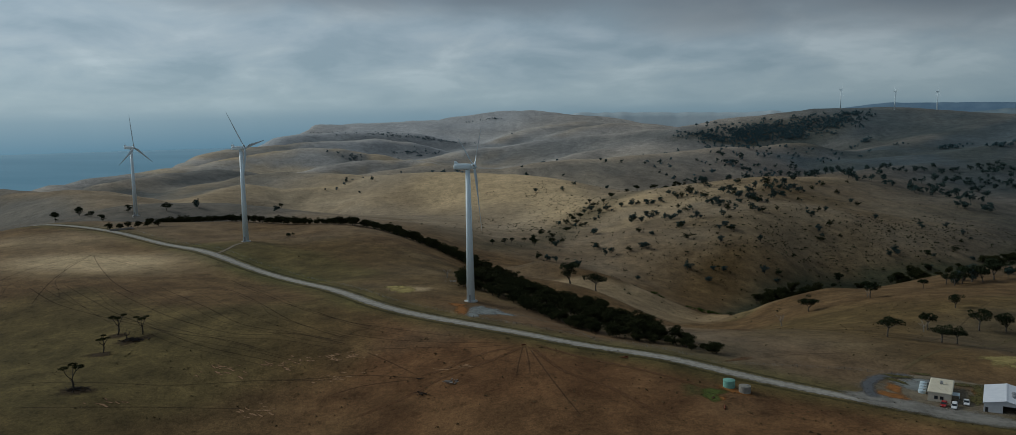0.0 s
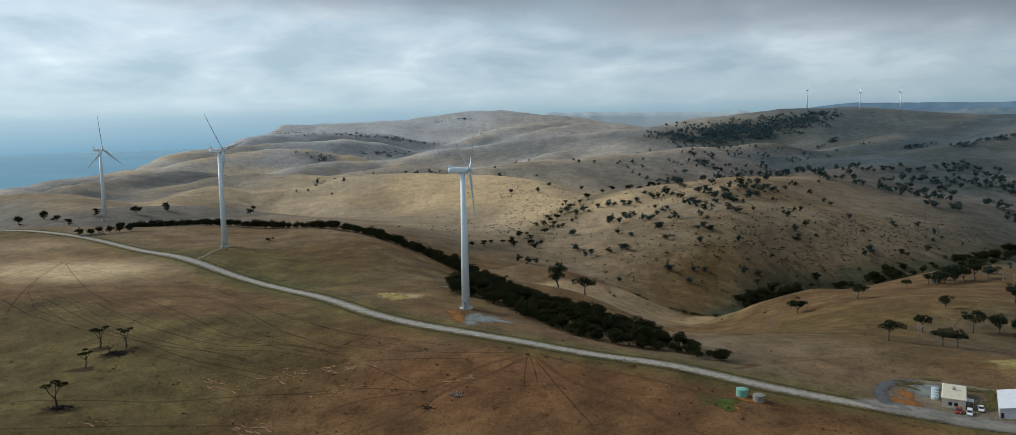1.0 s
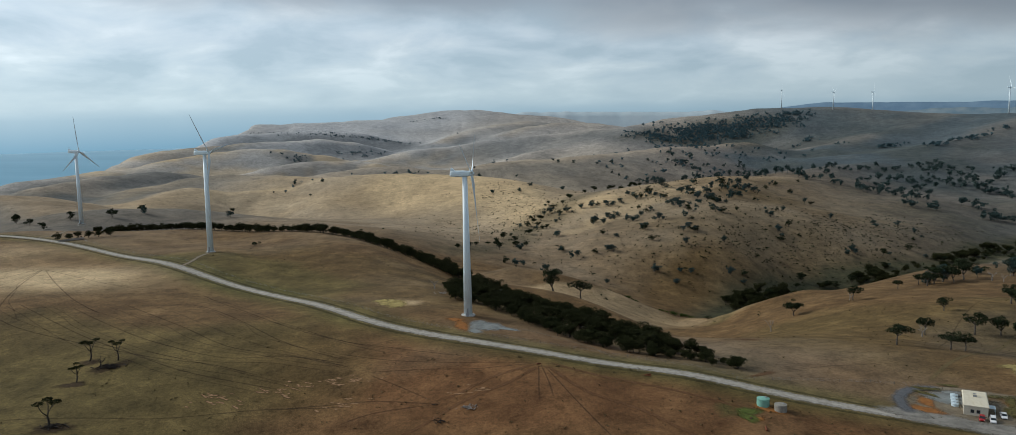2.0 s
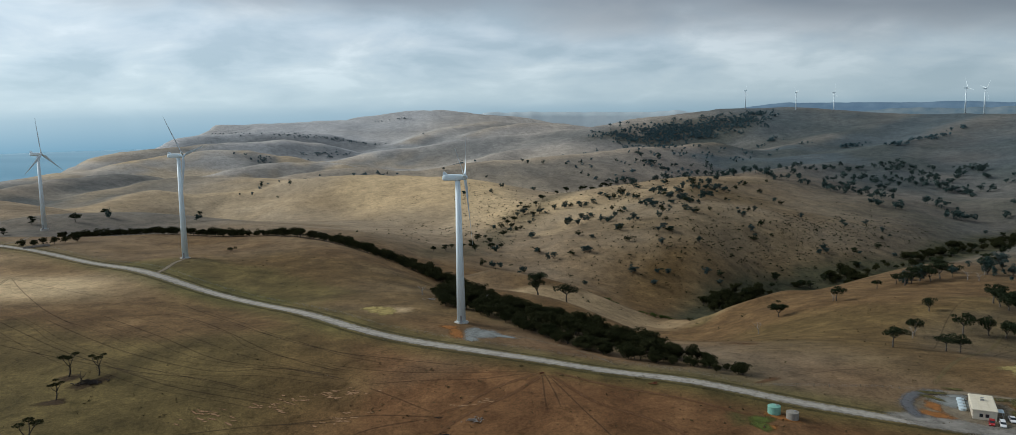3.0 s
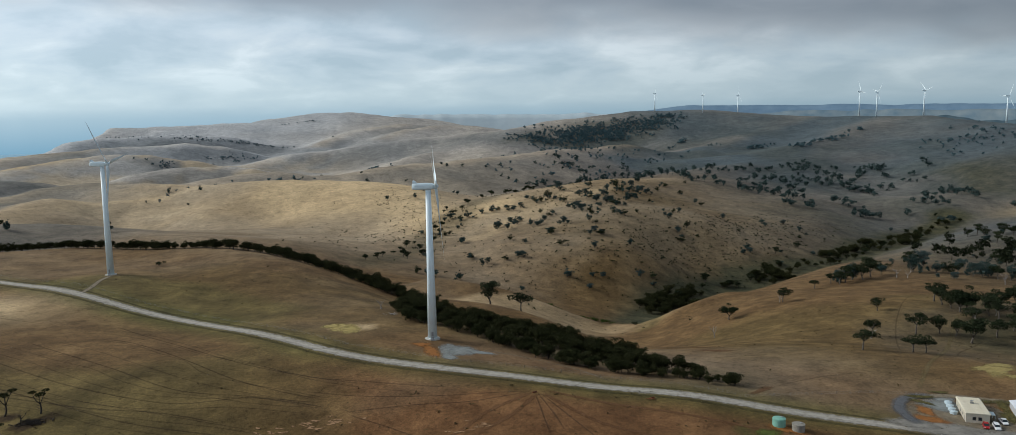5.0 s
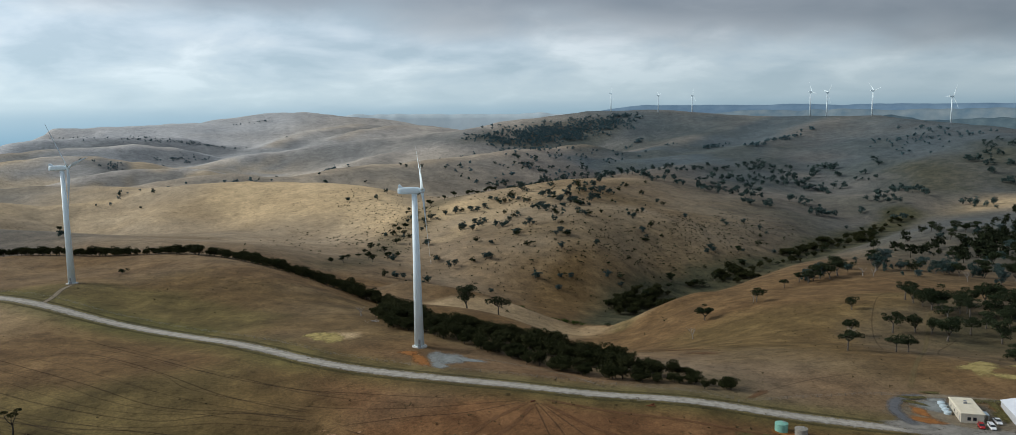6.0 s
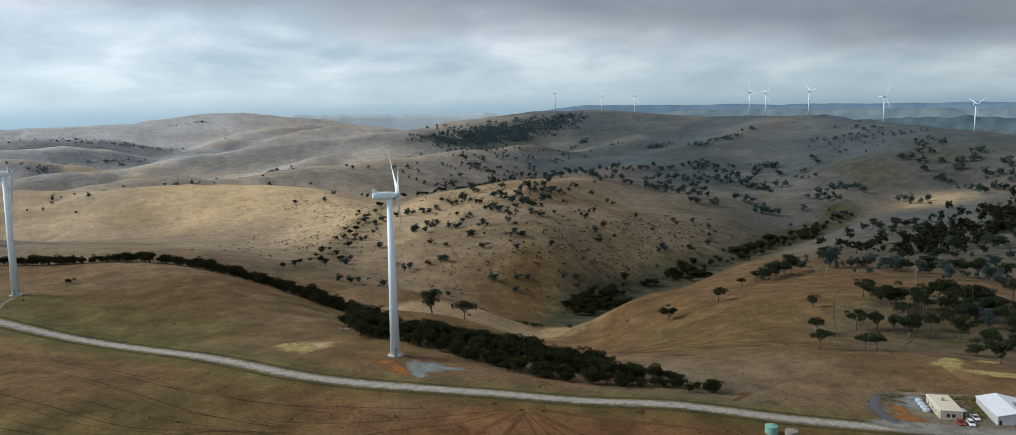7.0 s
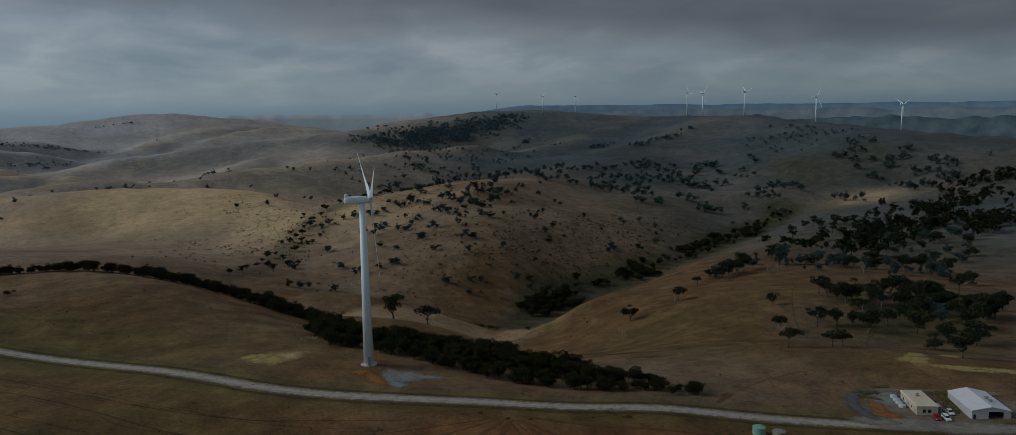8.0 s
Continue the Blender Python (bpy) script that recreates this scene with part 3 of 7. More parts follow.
def land_cover(x, y):
    n1, n2, n3 = rough_noise(x, y, 160, 3), rough_noise(x, y, 60, 5), rough_noise(x, y, 420, 9)
    r = np.hypot(x + 50, y - 40)
    road_y = np.interp(x, [p[0] for p in ROAD_LINE], [p[1] for p in ROAD_LINE])
    front = smooth(8, -8, y - road_y)
    near = smooth(1250, 700, r)
    cover = {}
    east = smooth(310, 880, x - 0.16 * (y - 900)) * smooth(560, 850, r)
    # Brown pasture; its darker eastern part has cloud shade painted in.
    cover["paddock"] = np.clip(near * (0.92 + 0.3 * front + 0.25 * smooth(90, 210, x) - 0.42 * np.exp(-((x - 10) / 130) ** 2 - ((y - 340) / 75) ** 2)) + 0.5 * (n3 - 0.42) * (1 - near) * 1.6 + 0.7 * (n1 - 0.5) + 0.4 * (n2 - 0.5)
                               + (1 - near) * (0.75 * smooth(60, 520, x - 0.12 * (y - 900)) * smooth(3000, 2300, r) + 0.25 * smooth(900, 1600, x)), 0, 1)
    # Paler and greyer with distance: haze painted into the ground.
    cover["painted_haze"] = np.clip(1.1 * smooth(1500, 2800, y + 0.35 * np.abs(x)) * (0.6 + 0.6 * n3) * (1 - 0.75 * east) * (1 - 0.5 * smooth(-150, 400, x)), 0, 1)
    # Cloud shade and blue haze painted over the eastern ground.
    cover["shade_and_haze"] = np.clip(east * (0.72 + 0.15 * smooth(1250, 1600, y) + 0.6 * (n3 - 0.5) + 0.5 * (n1 - 0.5)) + 0.25 * oval(x, y, 330, 400, 130, 90, 20, 0.8, 41), 0, 1)
    # Near faces of these ridges are painted dark as if shaded.
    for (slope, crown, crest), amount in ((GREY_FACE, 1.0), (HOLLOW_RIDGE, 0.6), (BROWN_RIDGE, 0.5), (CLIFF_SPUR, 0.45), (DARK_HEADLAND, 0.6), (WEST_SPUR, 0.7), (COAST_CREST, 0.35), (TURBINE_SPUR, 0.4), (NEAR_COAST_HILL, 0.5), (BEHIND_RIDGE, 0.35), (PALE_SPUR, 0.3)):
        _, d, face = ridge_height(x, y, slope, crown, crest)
        cover["shade_and_haze"] = np.clip(cover["shade_and_haze"] + amount * face * smooth(15, 70, d) * smooth(330, 200, d) * (0.55 + 0.9 * n1), 0, 1)
    red = front * oval(x, y, 60, 270, 190, 90, -25, 0.7, 4) * (0.35 + 0.9 * n2)
    red += 0.5 * oval(x, y, 10, 372, 90, 22, -28, 0.6, 6) + 0.25 * oval(x, y, 150, 330, 120, 40, -10, 0.8, 8) * n2
    red += 0.5 * oval(x, y, 0, 302, 55, 28, -10, 0.7, 44) * (0.5 + n2)
    red += 0.1 * oval(x, y, 190, 370, 130, 80, 20, 0.8, 43) * (0.4 + n2)
    cover["red_soil"] = np.clip(red, 0, 1)
    verge = smooth(22, 5, line_dist(x, y, ROAD_LINE)) * (0.5 + 0.7 * n2)
    green = 0.2 * smooth(-70, -170, x) * smooth(430, 330, y) * (0.4 + n1) + 0.3 * oval(x, y, 230, 420, 150, 110, 20, 0.9, 17) * (0.4 + n1) + 0.4 * oval(x, y, -190, 330, 130, 80, 0, 0.9, 15) + 0.16 * oval(x, y, -80, 490, 170, 80, -35, 0.9, 16) + 0.2 * smooth(90, 260, x - 0.1 * (y - 900)) * smooth(720, 840, y) * smooth(1600, 1200, y) * smooth(1000, 560, x) * (0.25 + 1.1 * n1) + 0.85 * verge + 0.45 * oval(x, y, -150, 520, 90, 40, -40, 0.7, 11) + 0.9 * oval(x, y, 66, 277, 6, 4, 0, 0.5, 12)
    green += 0.5 * oval(x, y, 205, 655, 40, 12, 40, 0.6, 14)
    cover["green_grass"] = np.clip(green, 0, 1)
    # Sun patches on hills and paddock, painted in among real dry straw.
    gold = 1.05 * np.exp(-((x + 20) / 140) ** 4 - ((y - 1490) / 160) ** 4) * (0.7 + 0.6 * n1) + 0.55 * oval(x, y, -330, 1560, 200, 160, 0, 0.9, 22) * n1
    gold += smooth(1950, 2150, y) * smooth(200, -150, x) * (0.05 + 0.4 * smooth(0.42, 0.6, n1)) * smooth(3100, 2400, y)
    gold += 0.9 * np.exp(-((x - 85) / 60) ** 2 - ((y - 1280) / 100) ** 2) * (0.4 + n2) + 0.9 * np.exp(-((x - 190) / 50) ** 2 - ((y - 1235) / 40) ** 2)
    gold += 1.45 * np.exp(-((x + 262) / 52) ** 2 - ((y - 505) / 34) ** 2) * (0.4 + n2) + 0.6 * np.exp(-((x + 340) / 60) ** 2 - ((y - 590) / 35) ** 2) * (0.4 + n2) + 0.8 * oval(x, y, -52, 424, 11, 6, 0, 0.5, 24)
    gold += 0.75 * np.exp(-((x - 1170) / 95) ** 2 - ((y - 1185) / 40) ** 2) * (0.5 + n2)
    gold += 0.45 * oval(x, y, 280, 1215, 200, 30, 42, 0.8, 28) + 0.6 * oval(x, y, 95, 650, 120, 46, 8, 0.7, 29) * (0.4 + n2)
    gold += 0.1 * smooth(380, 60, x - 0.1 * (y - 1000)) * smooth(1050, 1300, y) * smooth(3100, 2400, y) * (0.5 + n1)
    # Crest lines painted brighter, as where the sun catches them.
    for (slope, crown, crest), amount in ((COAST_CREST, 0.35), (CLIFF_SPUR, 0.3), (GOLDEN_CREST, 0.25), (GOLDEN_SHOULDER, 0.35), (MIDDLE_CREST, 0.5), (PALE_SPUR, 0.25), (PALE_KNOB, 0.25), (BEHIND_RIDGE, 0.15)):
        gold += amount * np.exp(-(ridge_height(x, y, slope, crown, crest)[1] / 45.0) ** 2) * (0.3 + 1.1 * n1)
    cover["sunlit_straw"] = np.clip(gold, 0, 1)
    scrub = 1.0 * smooth(56, 12, line_dist(x, y, GULLY) + 26 * (n2 - 0.5)) + 0.5 * smooth(40, 8, line_dist(x, y, SIDE_GULLY) + 40 * (n2 - 0.5))
    scrub += 0.2 * oval(x, y, 640, 720, 260, 110, 42, 0.8, 31) + 0.35 * oval(x, y, 850, 2640, 310, 150, 12, 0.9, 32) + 0.5 * oval(x, y, 1350, 1400, 260, 160, 20, 1.0, 33) * n1
    # Darker ground under the grove and along the shelterbelt.
    scrub += 0.55 * oval(x, y, 320, 405, 60, 34, 20, 0.8, 34) + 0.5 * smooth(26, 6, line_dist(x, y, [(82, 330), (40, 385), (-5, 450)]))
    # Patchy dark olive on the east slopes stands in for cloud shade.
    scrub += 0.35 * smooth(250, 700, x) * smooth(3200, 2500, r) * smooth(750, 900, r) * smooth(0.35, 0.75, n1)
    # Hollows with grey-green growth, darkened further by painted shade.
    hollow_shade = 0.0
    for cx, cy, a, b, turn, w in ((-850, 2040, 150, 60, 20, 0.7), (-480, 2700, 220, 100, 5, 0.75), (-300, 3020, 260, 110, -10, 0.5), (-690, 1870, 120, 55, 30, 0.7), (-740, 1350, 190, 70, 35, 0.6), (110, 2800, 230, 110, 10, 0.4), (450, 2640, 220, 100, 10, 0.35),
                                  (-380, 3440, 420, 130, 8, 0.6), (-520, 1960, 180, 50, 12, 0.4), (250, 1930, 260, 80, 5, 0.2), (-40, 1860, 330, 80, -6, 0.35), (-300, 2260, 260, 60, 5, 0.4), (-760, 2480, 130, 60, 20, 0.5)):
        hollow_shade = hollow_shade + w * oval(x, y, cx, cy, a, b, turn, 0.8, int(abs(cx)) % 37)
    cover["hollow_shade"] = np.clip(hollow_shade, 0, 0.85)
    cover["scrub"] = np.clip(scrub, 0, 1)
    return cover


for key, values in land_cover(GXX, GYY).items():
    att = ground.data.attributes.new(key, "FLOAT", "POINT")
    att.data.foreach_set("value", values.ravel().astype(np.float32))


SX, SY = np.linspace(-5600, 1600, 200), np.linspace(-400, 5400, 170)
SXX, SYY = np.meshgrid(SX, SY)
sea_r = np.hypot(SXX + 50, SYY - 40)
sea_z = SEA_Z + (99 - 0.034 * sea_r - SEA_Z) * smooth(2300, 4700, sea_r)     # the far sea rises towards the eye's level
water = tagged(sheet("water", SX, SY, sea_z, MAT_SEA), "calm blue-grey sea under cloud", "sea", kind="structure")


# ---- helpers for things ----
def mesh_from(name, bm, mat, flat=True):
    me = bpy.data.meshes.new(name)
    bmesh.ops.recalc_face_normals(bm, faces=bm.faces)
    bm.to_mesh(me)
    bm.free()
    if not flat:
        me.polygons.foreach_set("use_smooth", np.ones(len(me.polygons), bool))
    for mt in mat if isinstance(mat, (list, tuple)) else [mat]:
        me.materials.append(mt)
    return me


def part(name, bm, mat, parent, label="", flat=True):
    ob = new(name, mesh_from(name, bm, mat, flat))
    ob.parent = parent
    if label:
        ob["label"] = label
    return ob


def box(bm, lo, hi, bevel=0.0):
    """An upright block between two corners."""
    r = bmesh.ops.create_cube(bm, size=1.0)
    vs = r["verts"]
    for v in vs:
        v.co = Vector([(lo[i] + hi[i]) / 2 + v.co[i] * (hi[i] - lo[i]) for i in range(3)])
    if bevel:
        es = list({e for v in vs for e in v.link_edges})
        bmesh.ops.bevel(bm, geom=es, offset=bevel, segments=2, affect="EDGES")
    return bm


def lathe(bm, profile, seg=24, axis_at=(0, 0), cap=True):
    """A turned body from (radius, z) pairs."""
    rings = []
    for r, z in profile:
        rings.append([bm.verts.new((axis_at[0] + r * math.cos(2 * math.pi * k / seg), axis_at[1] + r * math.sin(2 * math.pi * k / seg), z)) for k in range(seg)])
    for a, b in zip(rings, rings[1:]):
        for k in range(seg):
            bm.faces.new((a[k], a[(k + 1) % seg], b[(k + 1) % seg], b[k]))
    if cap:
        bm.faces.new(list(reversed(rings[0])))
        bm.faces.new(rings[-1])
    return bm


def loft(bm, rings, close=True):
    """Skins a row of closed rings of points."""
    vs = [[bm.verts.new(p) for p in ring] for ring in rings]
    n = len(vs[0])
    for a, b in zip(vs, vs[1:]):
        for k in range(n):
            bm.faces.new((a[k], a[(k + 1) % n], b[(k + 1) % n], b[k]))
    if close:
        bm.faces.new(list(reversed(vs[0])))
        bm.faces.new(vs[-1])
    return bm


def z_at(x, y):
    return float(height(np.array([x]), np.array([y]))[0])


# ---- wind turbines ----
ROTOR_FACES = 99.0     # compass bearing of the rotor axis
HUB_H, BLADE = 68.0, 33.0


def turbine_meshes():
    """The meshes of one machine; the rotor looks along +x."""
    me = {}
    bm = bmesh.new()
    lathe(bm, [(3.4, -1.5), (3.4, 0.25), (3.25, 0.42), (2.6, 0.5)], 32)
    me["foundation"] = mesh_from("foundation", bm, MAT_CONCRETE)
    bm = bmesh.new()
    lathe(bm, [(2.1, 0.5), (1.15, 66.6)], 40)
    me["tower"] = mesh_from("tower", bm, MAT_WHITE, False)
    for k, z in enumerate((0.5, 21.0, 43.0, 66.2)):
        bm = bmesh.new()
        r = 2.1 - 0.95 * (z - 0.5) / 66.1
        lathe(bm, [(r + 0.035, z), (r + 0.035, z + 0.16)], 40)
        me["flange%d" % k] = mesh_from("flange", bm, MAT_WHITE)
    bm = bmesh.new()
    box(bm, (-0.45, -2.16, 1.6), (0.45, -1.95, 3.7), 0.04)
    me["tower_door"] = mesh_from("tower_door", bm, MAT_GREY_METAL)
    bm = bmesh.new()
    for k in range(6):
        box(bm, (-0.6, -2.35 - 0.28 * k, 0.0), (0.6, -2.1 - 0.28 * k, 1.5 - 0.22 * k))
    me["steps"] = mesh_from("steps", bm, MAT_GREY_METAL)
    # nacelle: rounded hull, tapering to the hub, with a raised cooler at the tail
    bm = bmesh.new()
    rings = []
    for x, hw, zb, zt in ((-7.0, 0.75, 67.1, 68.7), (-6.7, 1.2, 66.75, 69.2), (-5.2, 1.45, 66.6, 69.55), (-1.0, 1.5, 66.55, 69.55), (1.6, 1.4, 66.7, 69.4), (2.5, 1.1, 67.0, 69.0)):
        ring = []
        zc, hh = (zb + zt) / 2, (zt - zb) / 2
        for k in range(20):
            a = 2 * math.pi * k / 20
            ca, sa = math.cos(a), math.sin(a)
            ring.append((x, hw * math.copysign(abs(ca) ** 0.5, ca), zc + hh * math.copysign(abs(sa) ** 0.5, sa)))
        rings.append(ring)
    loft(bm, rings)
    me["nacelle"] = mesh_from("nacelle", bm, MAT_WHITE, False)
    bm = bmesh.new()
    loft(bm, [[(-6.7, -0.9, 69.2), (-4.6, -0.9, 69.4), (-4.6, 0.9, 69.4), (-6.7, 0.9, 69.2)],
              [(-6.65, -0.8, 70.4), (-5.7, -0.8, 70.5), (-5.7, 0.8, 70.5), (-6.65, 0.8, 70.4)],
              [(-6.5, -0.6, 70.7), (-5.9, -0.6, 70.75), (-5.9, 0.6, 70.75), (-6.5, 0.6, 70.7)]])
    me["cooler"] = mesh_from("cooler", bm, MAT_WHITE)
    bm = bmesh.new()
    lathe(bm, [(0.03, 70.7), (0.03, 72.0)], 6, (-6.2, 0.4))
    lathe(bm, [(0.03, 70.7), (0.03, 72.0)], 6, (-6.2, -0.4))
    box(bm, (-6.24, -0.7, 71.96), (-6.16, 0.7, 72.04))
    me["wind_mast"] = mesh_from("wind_mast", bm, MAT_GREY_METAL)
    bm = bmesh.new()
    lathe(bm, [(0.05, 4.6), (0.55, 4.45), (1.0, 3.9), (1.25, 3.2), (1.3, 2.6), (1.1, 2.5)][::-1], 24)
    bmesh.ops.rotate(bm, verts=bm.verts, matrix=Matrix.Rotation(radians(90), 3, "Y"))
    bmesh.ops.translate(bm, verts=bm.verts, vec=(0, 0, HUB_H))
    me["hub"] = mesh_from("hub", bm, MAT_WHITE, False)
    # blade: round root, wide shoulder, slender twisted tip; built pointing up from the hub centre
    bm = bmesh.new()
    rings = []
    for s, chord, thick, twist in ((0.9, 1.3, 1.3, 30), (2.2, 1.35, 1.2, 30), (4.2, 2.1, 0.75, 26), (6.5, 2.5, 0.5, 20), (10, 2.15, 0.36, 13), (16, 1.6, 0.24, 7), (22, 1.15, 0.16, 3), (27, 0.8, 0.1, 1), (31.8, 0.45, 0.06, 0), (BLADE, 0.08, 0.02, 0)):
        tw, ring = radians(twist), []
        for k in range(14):
            a = 2 * math.pi * k / 14
            u = chord * (0.5 * math.cos(a) - (0.18 if s > 3 else 0))
            w = 0.5 * thick * math.sin(a) * (1 if s < 3 else (0.55 + 0.45 * math.cos(a)))
            ring.append((w * math.cos(tw) - u * math.sin(tw), u * math.cos(tw) + w * math.sin(tw), s))
        rings.append(ring)
    loft(bm, rings)
    me["blade"] = mesh_from("blade", bm, MAT_WHITE, False)
    return me


TURBINE = turbine_meshes()


def wind_turbine(x, y, z, phase, label, group, size=1.0):
    root = new("wind_turbine")
    root.matrix_basis = pose(x, y, z, 0, 0, 90 - ROTOR_FACES) @ Matrix.Scale(size, 4)
    for name in ("foundation", "tower", "nacelle", "hub"):
        ob = new(name, TURBINE[name])
        ob.parent = root
        if name == "tower":
            for sub in ("flange0", "flange1", "flange2", "flange3", "tower_door", "steps"):
                o2 = new(sub.rstrip("0123"), TURBINE[sub])
                o2.parent = ob
        if name == "nacelle":
            for sub in ("cooler", "wind_mast"):
                o2 = new(sub, TURBINE[sub])
                o2.parent = ob
        if name == "hub":
            for k in range(3):
                o2 = new("blade", TURBINE["blade"])
                o2.parent = ob
                o2.matrix_basis = pose(3.3, 0, HUB_H) @ pose(0, 0, 0, 0, -5, 0) @ pose(0, 0, 0, phase + 120 * k)
    return tagged(root, label, "wind turbine", group)


wind_turbine(-18.8, 400.5, z_at(-18.8, 400.5), 183, "white three-bladed wind turbine beside the gravel road", "wind turbines on the near ridge")
wind_turbine(-191.0, 584.0, z_at(-191.0, 584.0), 38, "white three-bladed wind turbine on bare brown pasture", "wind turbines on the near ridge")
wind_turbine(-373.0, 806.0, 1.2, 0, "white three-bladed wind turbine above the coast", "wind turbines on the near ridge")


# ---- road ----
def ribbon(name, line, width, mat, lift=0.12, step=4.0, wobble=0.0, sides=1):
    """A strip laid on the ground along a smooth line of (x, y) points."""
    pts = [Vector(p) for p in line]
    fine = []
    for i in range(len(pts) - 1):
        p0, p1, p2, p3 = pts[max(i - 1, 0)], pts[i], pts[i + 1], pts[min(i + 2, len(pts) - 1)]
        n = max(2, int((p2 - p1).length / step))
        for k in range(n):
            t = k / n
            fine.append(0.5 * ((2 * p1) + (p2 - p0) * t + (2 * p0 - 5 * p1 + 4 * p2 - p3) * t * t + (3 * p1 - p0 - 3 * p2 + p3) * t ** 3))
    fine.append(pts[-1])
    bm = bmesh.new()
    rim = bm.verts.layers.float.new("cover")
    rows = []
    cuts = 6
    for i, p in enumerate(fine):
        d = (fine[min(i + 1, len(fine) - 1)] - fine[max(i - 1, 0)]).normalized()
        s = Vector((-d.y, d.x))
        row = []
        for k in range(cuts + 1):
            f = (k / cuts - 0.5) * width
            if wobble and k in (0, cuts):
                f *= 1 + wobble * noise.noise((p.x * 0.15, p.y * 0.15, k * 3.0))
            q = p + s * f
            row.append((q.x, q.y))
        rows.append(row)
    flat = np.array(rows).reshape(-1, 2)
    z = height(flat[:, 0], flat[:, 1]).reshape(len(rows), cuts + 1) + lift
    vs = [[bm.verts.new((*q, zz)) for q, zz in zip(r, zr)] for r, zr in zip(rows, z)]
    for i, r in enumerate(vs):
        for k, v in enumerate(r):
            v[rim] = min(1.0, 1.6 * (1 - abs(2 * k / cuts - 1))) * min(1.0, 0.35 + 0.3 * min(i, len(vs) - 1 - i))
    for a, b in zip(vs, vs[1:]):
        for k in range(cuts):
            bm.faces.new((a[k], a[k + 1], b[k + 1], b[k]))
    return new(name, mesh_from(name, bm, mat, False))


tagged(ribbon("road", ROAD_LINE, 8.8, MAT_GRAVEL, 0.15, wobble=0.18), "pale grey gravel road across the pasture", "road", kind="structure")


# ---- trees ----
def leaf_material(name, c1, c2):
    m, n, l, b = material(name, 0.85, 0, 0.05)
    info = n.new("ShaderNodeObjectInfo")
    geo = n.new("ShaderNodeNewGeometry")
    f = ramp(n, l, geo.outputs["Random Per Island"], [(0.0, c1), (1.0, c2)])
    tone = ramp(n, l, info.outputs["Random"], [(0.0, (0.75, 0.78, 0.7)), (1.0, (1.2, 1.12, 1.1))])
    l.new(blend(n, l, 1.0, f, tone, "MULTIPLY"), b.inputs["Base Color"])
    return m


MAT_LEAF = leaf_material("gum_leaves", (0.008, 0.013, 0.007), (0.046, 0.062, 0.032))
MAT_LEAF_DARK = leaf_material("pine_leaves", (0.01, 0.013, 0.006), (0.05, 0.056, 0.022))
MAT_LEAF_BLUE = leaf_material("grey_green_leaves", (0.021, 0.039, 0.041), (0.078, 0.12, 0.116))
# Leaves for far woods, lightened and blued so haze is in the colour.
MAT_LEAF_HAZED = leaf_material("haze_tinted_leaves", (0.076, 0.13, 0.165), (0.115, 0.182, 0.218))
MAT_LEAF_GREEN = leaf_material("fresh_green_leaves", (0.035, 0.06, 0.016), (0.08, 0.115, 0.032))
MAT_LEAF_WOOD = leaf_material("woodland_leaves", (0.011, 0.016, 0.009), (0.03, 0.037, 0.02))
MAT_DEADWOOD = plain("bleached_dead_wood", (0.20, 0.18, 0.16), (0.36, 0.33, 0.30), 2.0, 0.9, 0, 0.2, 0.02)


MAT_DARK_BARK = plain("dark_bark", (0.03, 0.026, 0.022), (0.07, 0.06, 0.05), 3.0, 0.9, 0, 0.2, 0.03)


def limb(bm, a, b, r0, r1, seg=6, bend=0.0, rng=random):
    """A tapered, slightly crooked limb from a to b. Returns points along it."""
    a, b = Vector(a), Vector(b)
    d = (b - a).normalized()
    side = d.cross(Vector((0.3, 0.2, 0.93))).normalized() if abs(d.z) < 0.95 else Vector((1, 0, 0))
    up = side.cross(d)
    steps, rings, pts = 3, [], []
    off = Vector((rng.uniform(-1, 1), rng.uniform(-1, 1), 0)) * bend
    for i in range(steps + 1):
        t = i / steps
        p = a.lerp(b, t) + off * math.sin(math.pi * t)
        r = r0 + (r1 - r0) * t
        pts.append(p)
        rings.append([p + (side * math.cos(2 * math.pi * k / seg) + up * math.sin(2 * math.pi * k / seg)) * r for k in range(seg)])
    loft(bm, rings)
    return pts


def leaf_tuft(verts, faces, c, r, flat, rng, n):
    """A loose tuft of small leaf sprays round c."""
    for _ in range(int(n * 2.6)):
        th, ph = rng.uniform(0, 2 * math.pi), math.acos(rng.uniform(-0.75, 1))
        rad = r * rng.uniform(0.55, 1.05)
        p = Vector((math.cos(th) * math.sin(ph), math.sin(th) * math.sin(ph), math.cos(ph) * flat)) * rad + c
        s = r * rng.uniform(0.1, 0.2)
        u = Vector((rng.gauss(0, 1), rng.gauss(0, 1), rng.gauss(0, 0.55))).normalized()
        v = u.cross(Vector((rng.gauss(0, 1), rng.gauss(0, 1), rng.gauss(0, 1)))).normalized()
        i = len(verts)
        verts += [p - u * s, p + v * s * 0.62, p + u * s, p - v * s * 0.62 + u.cross(v) * s * 0.35]
        faces += [(i, i + 1, i + 2), (i, i + 2, i + 3)]


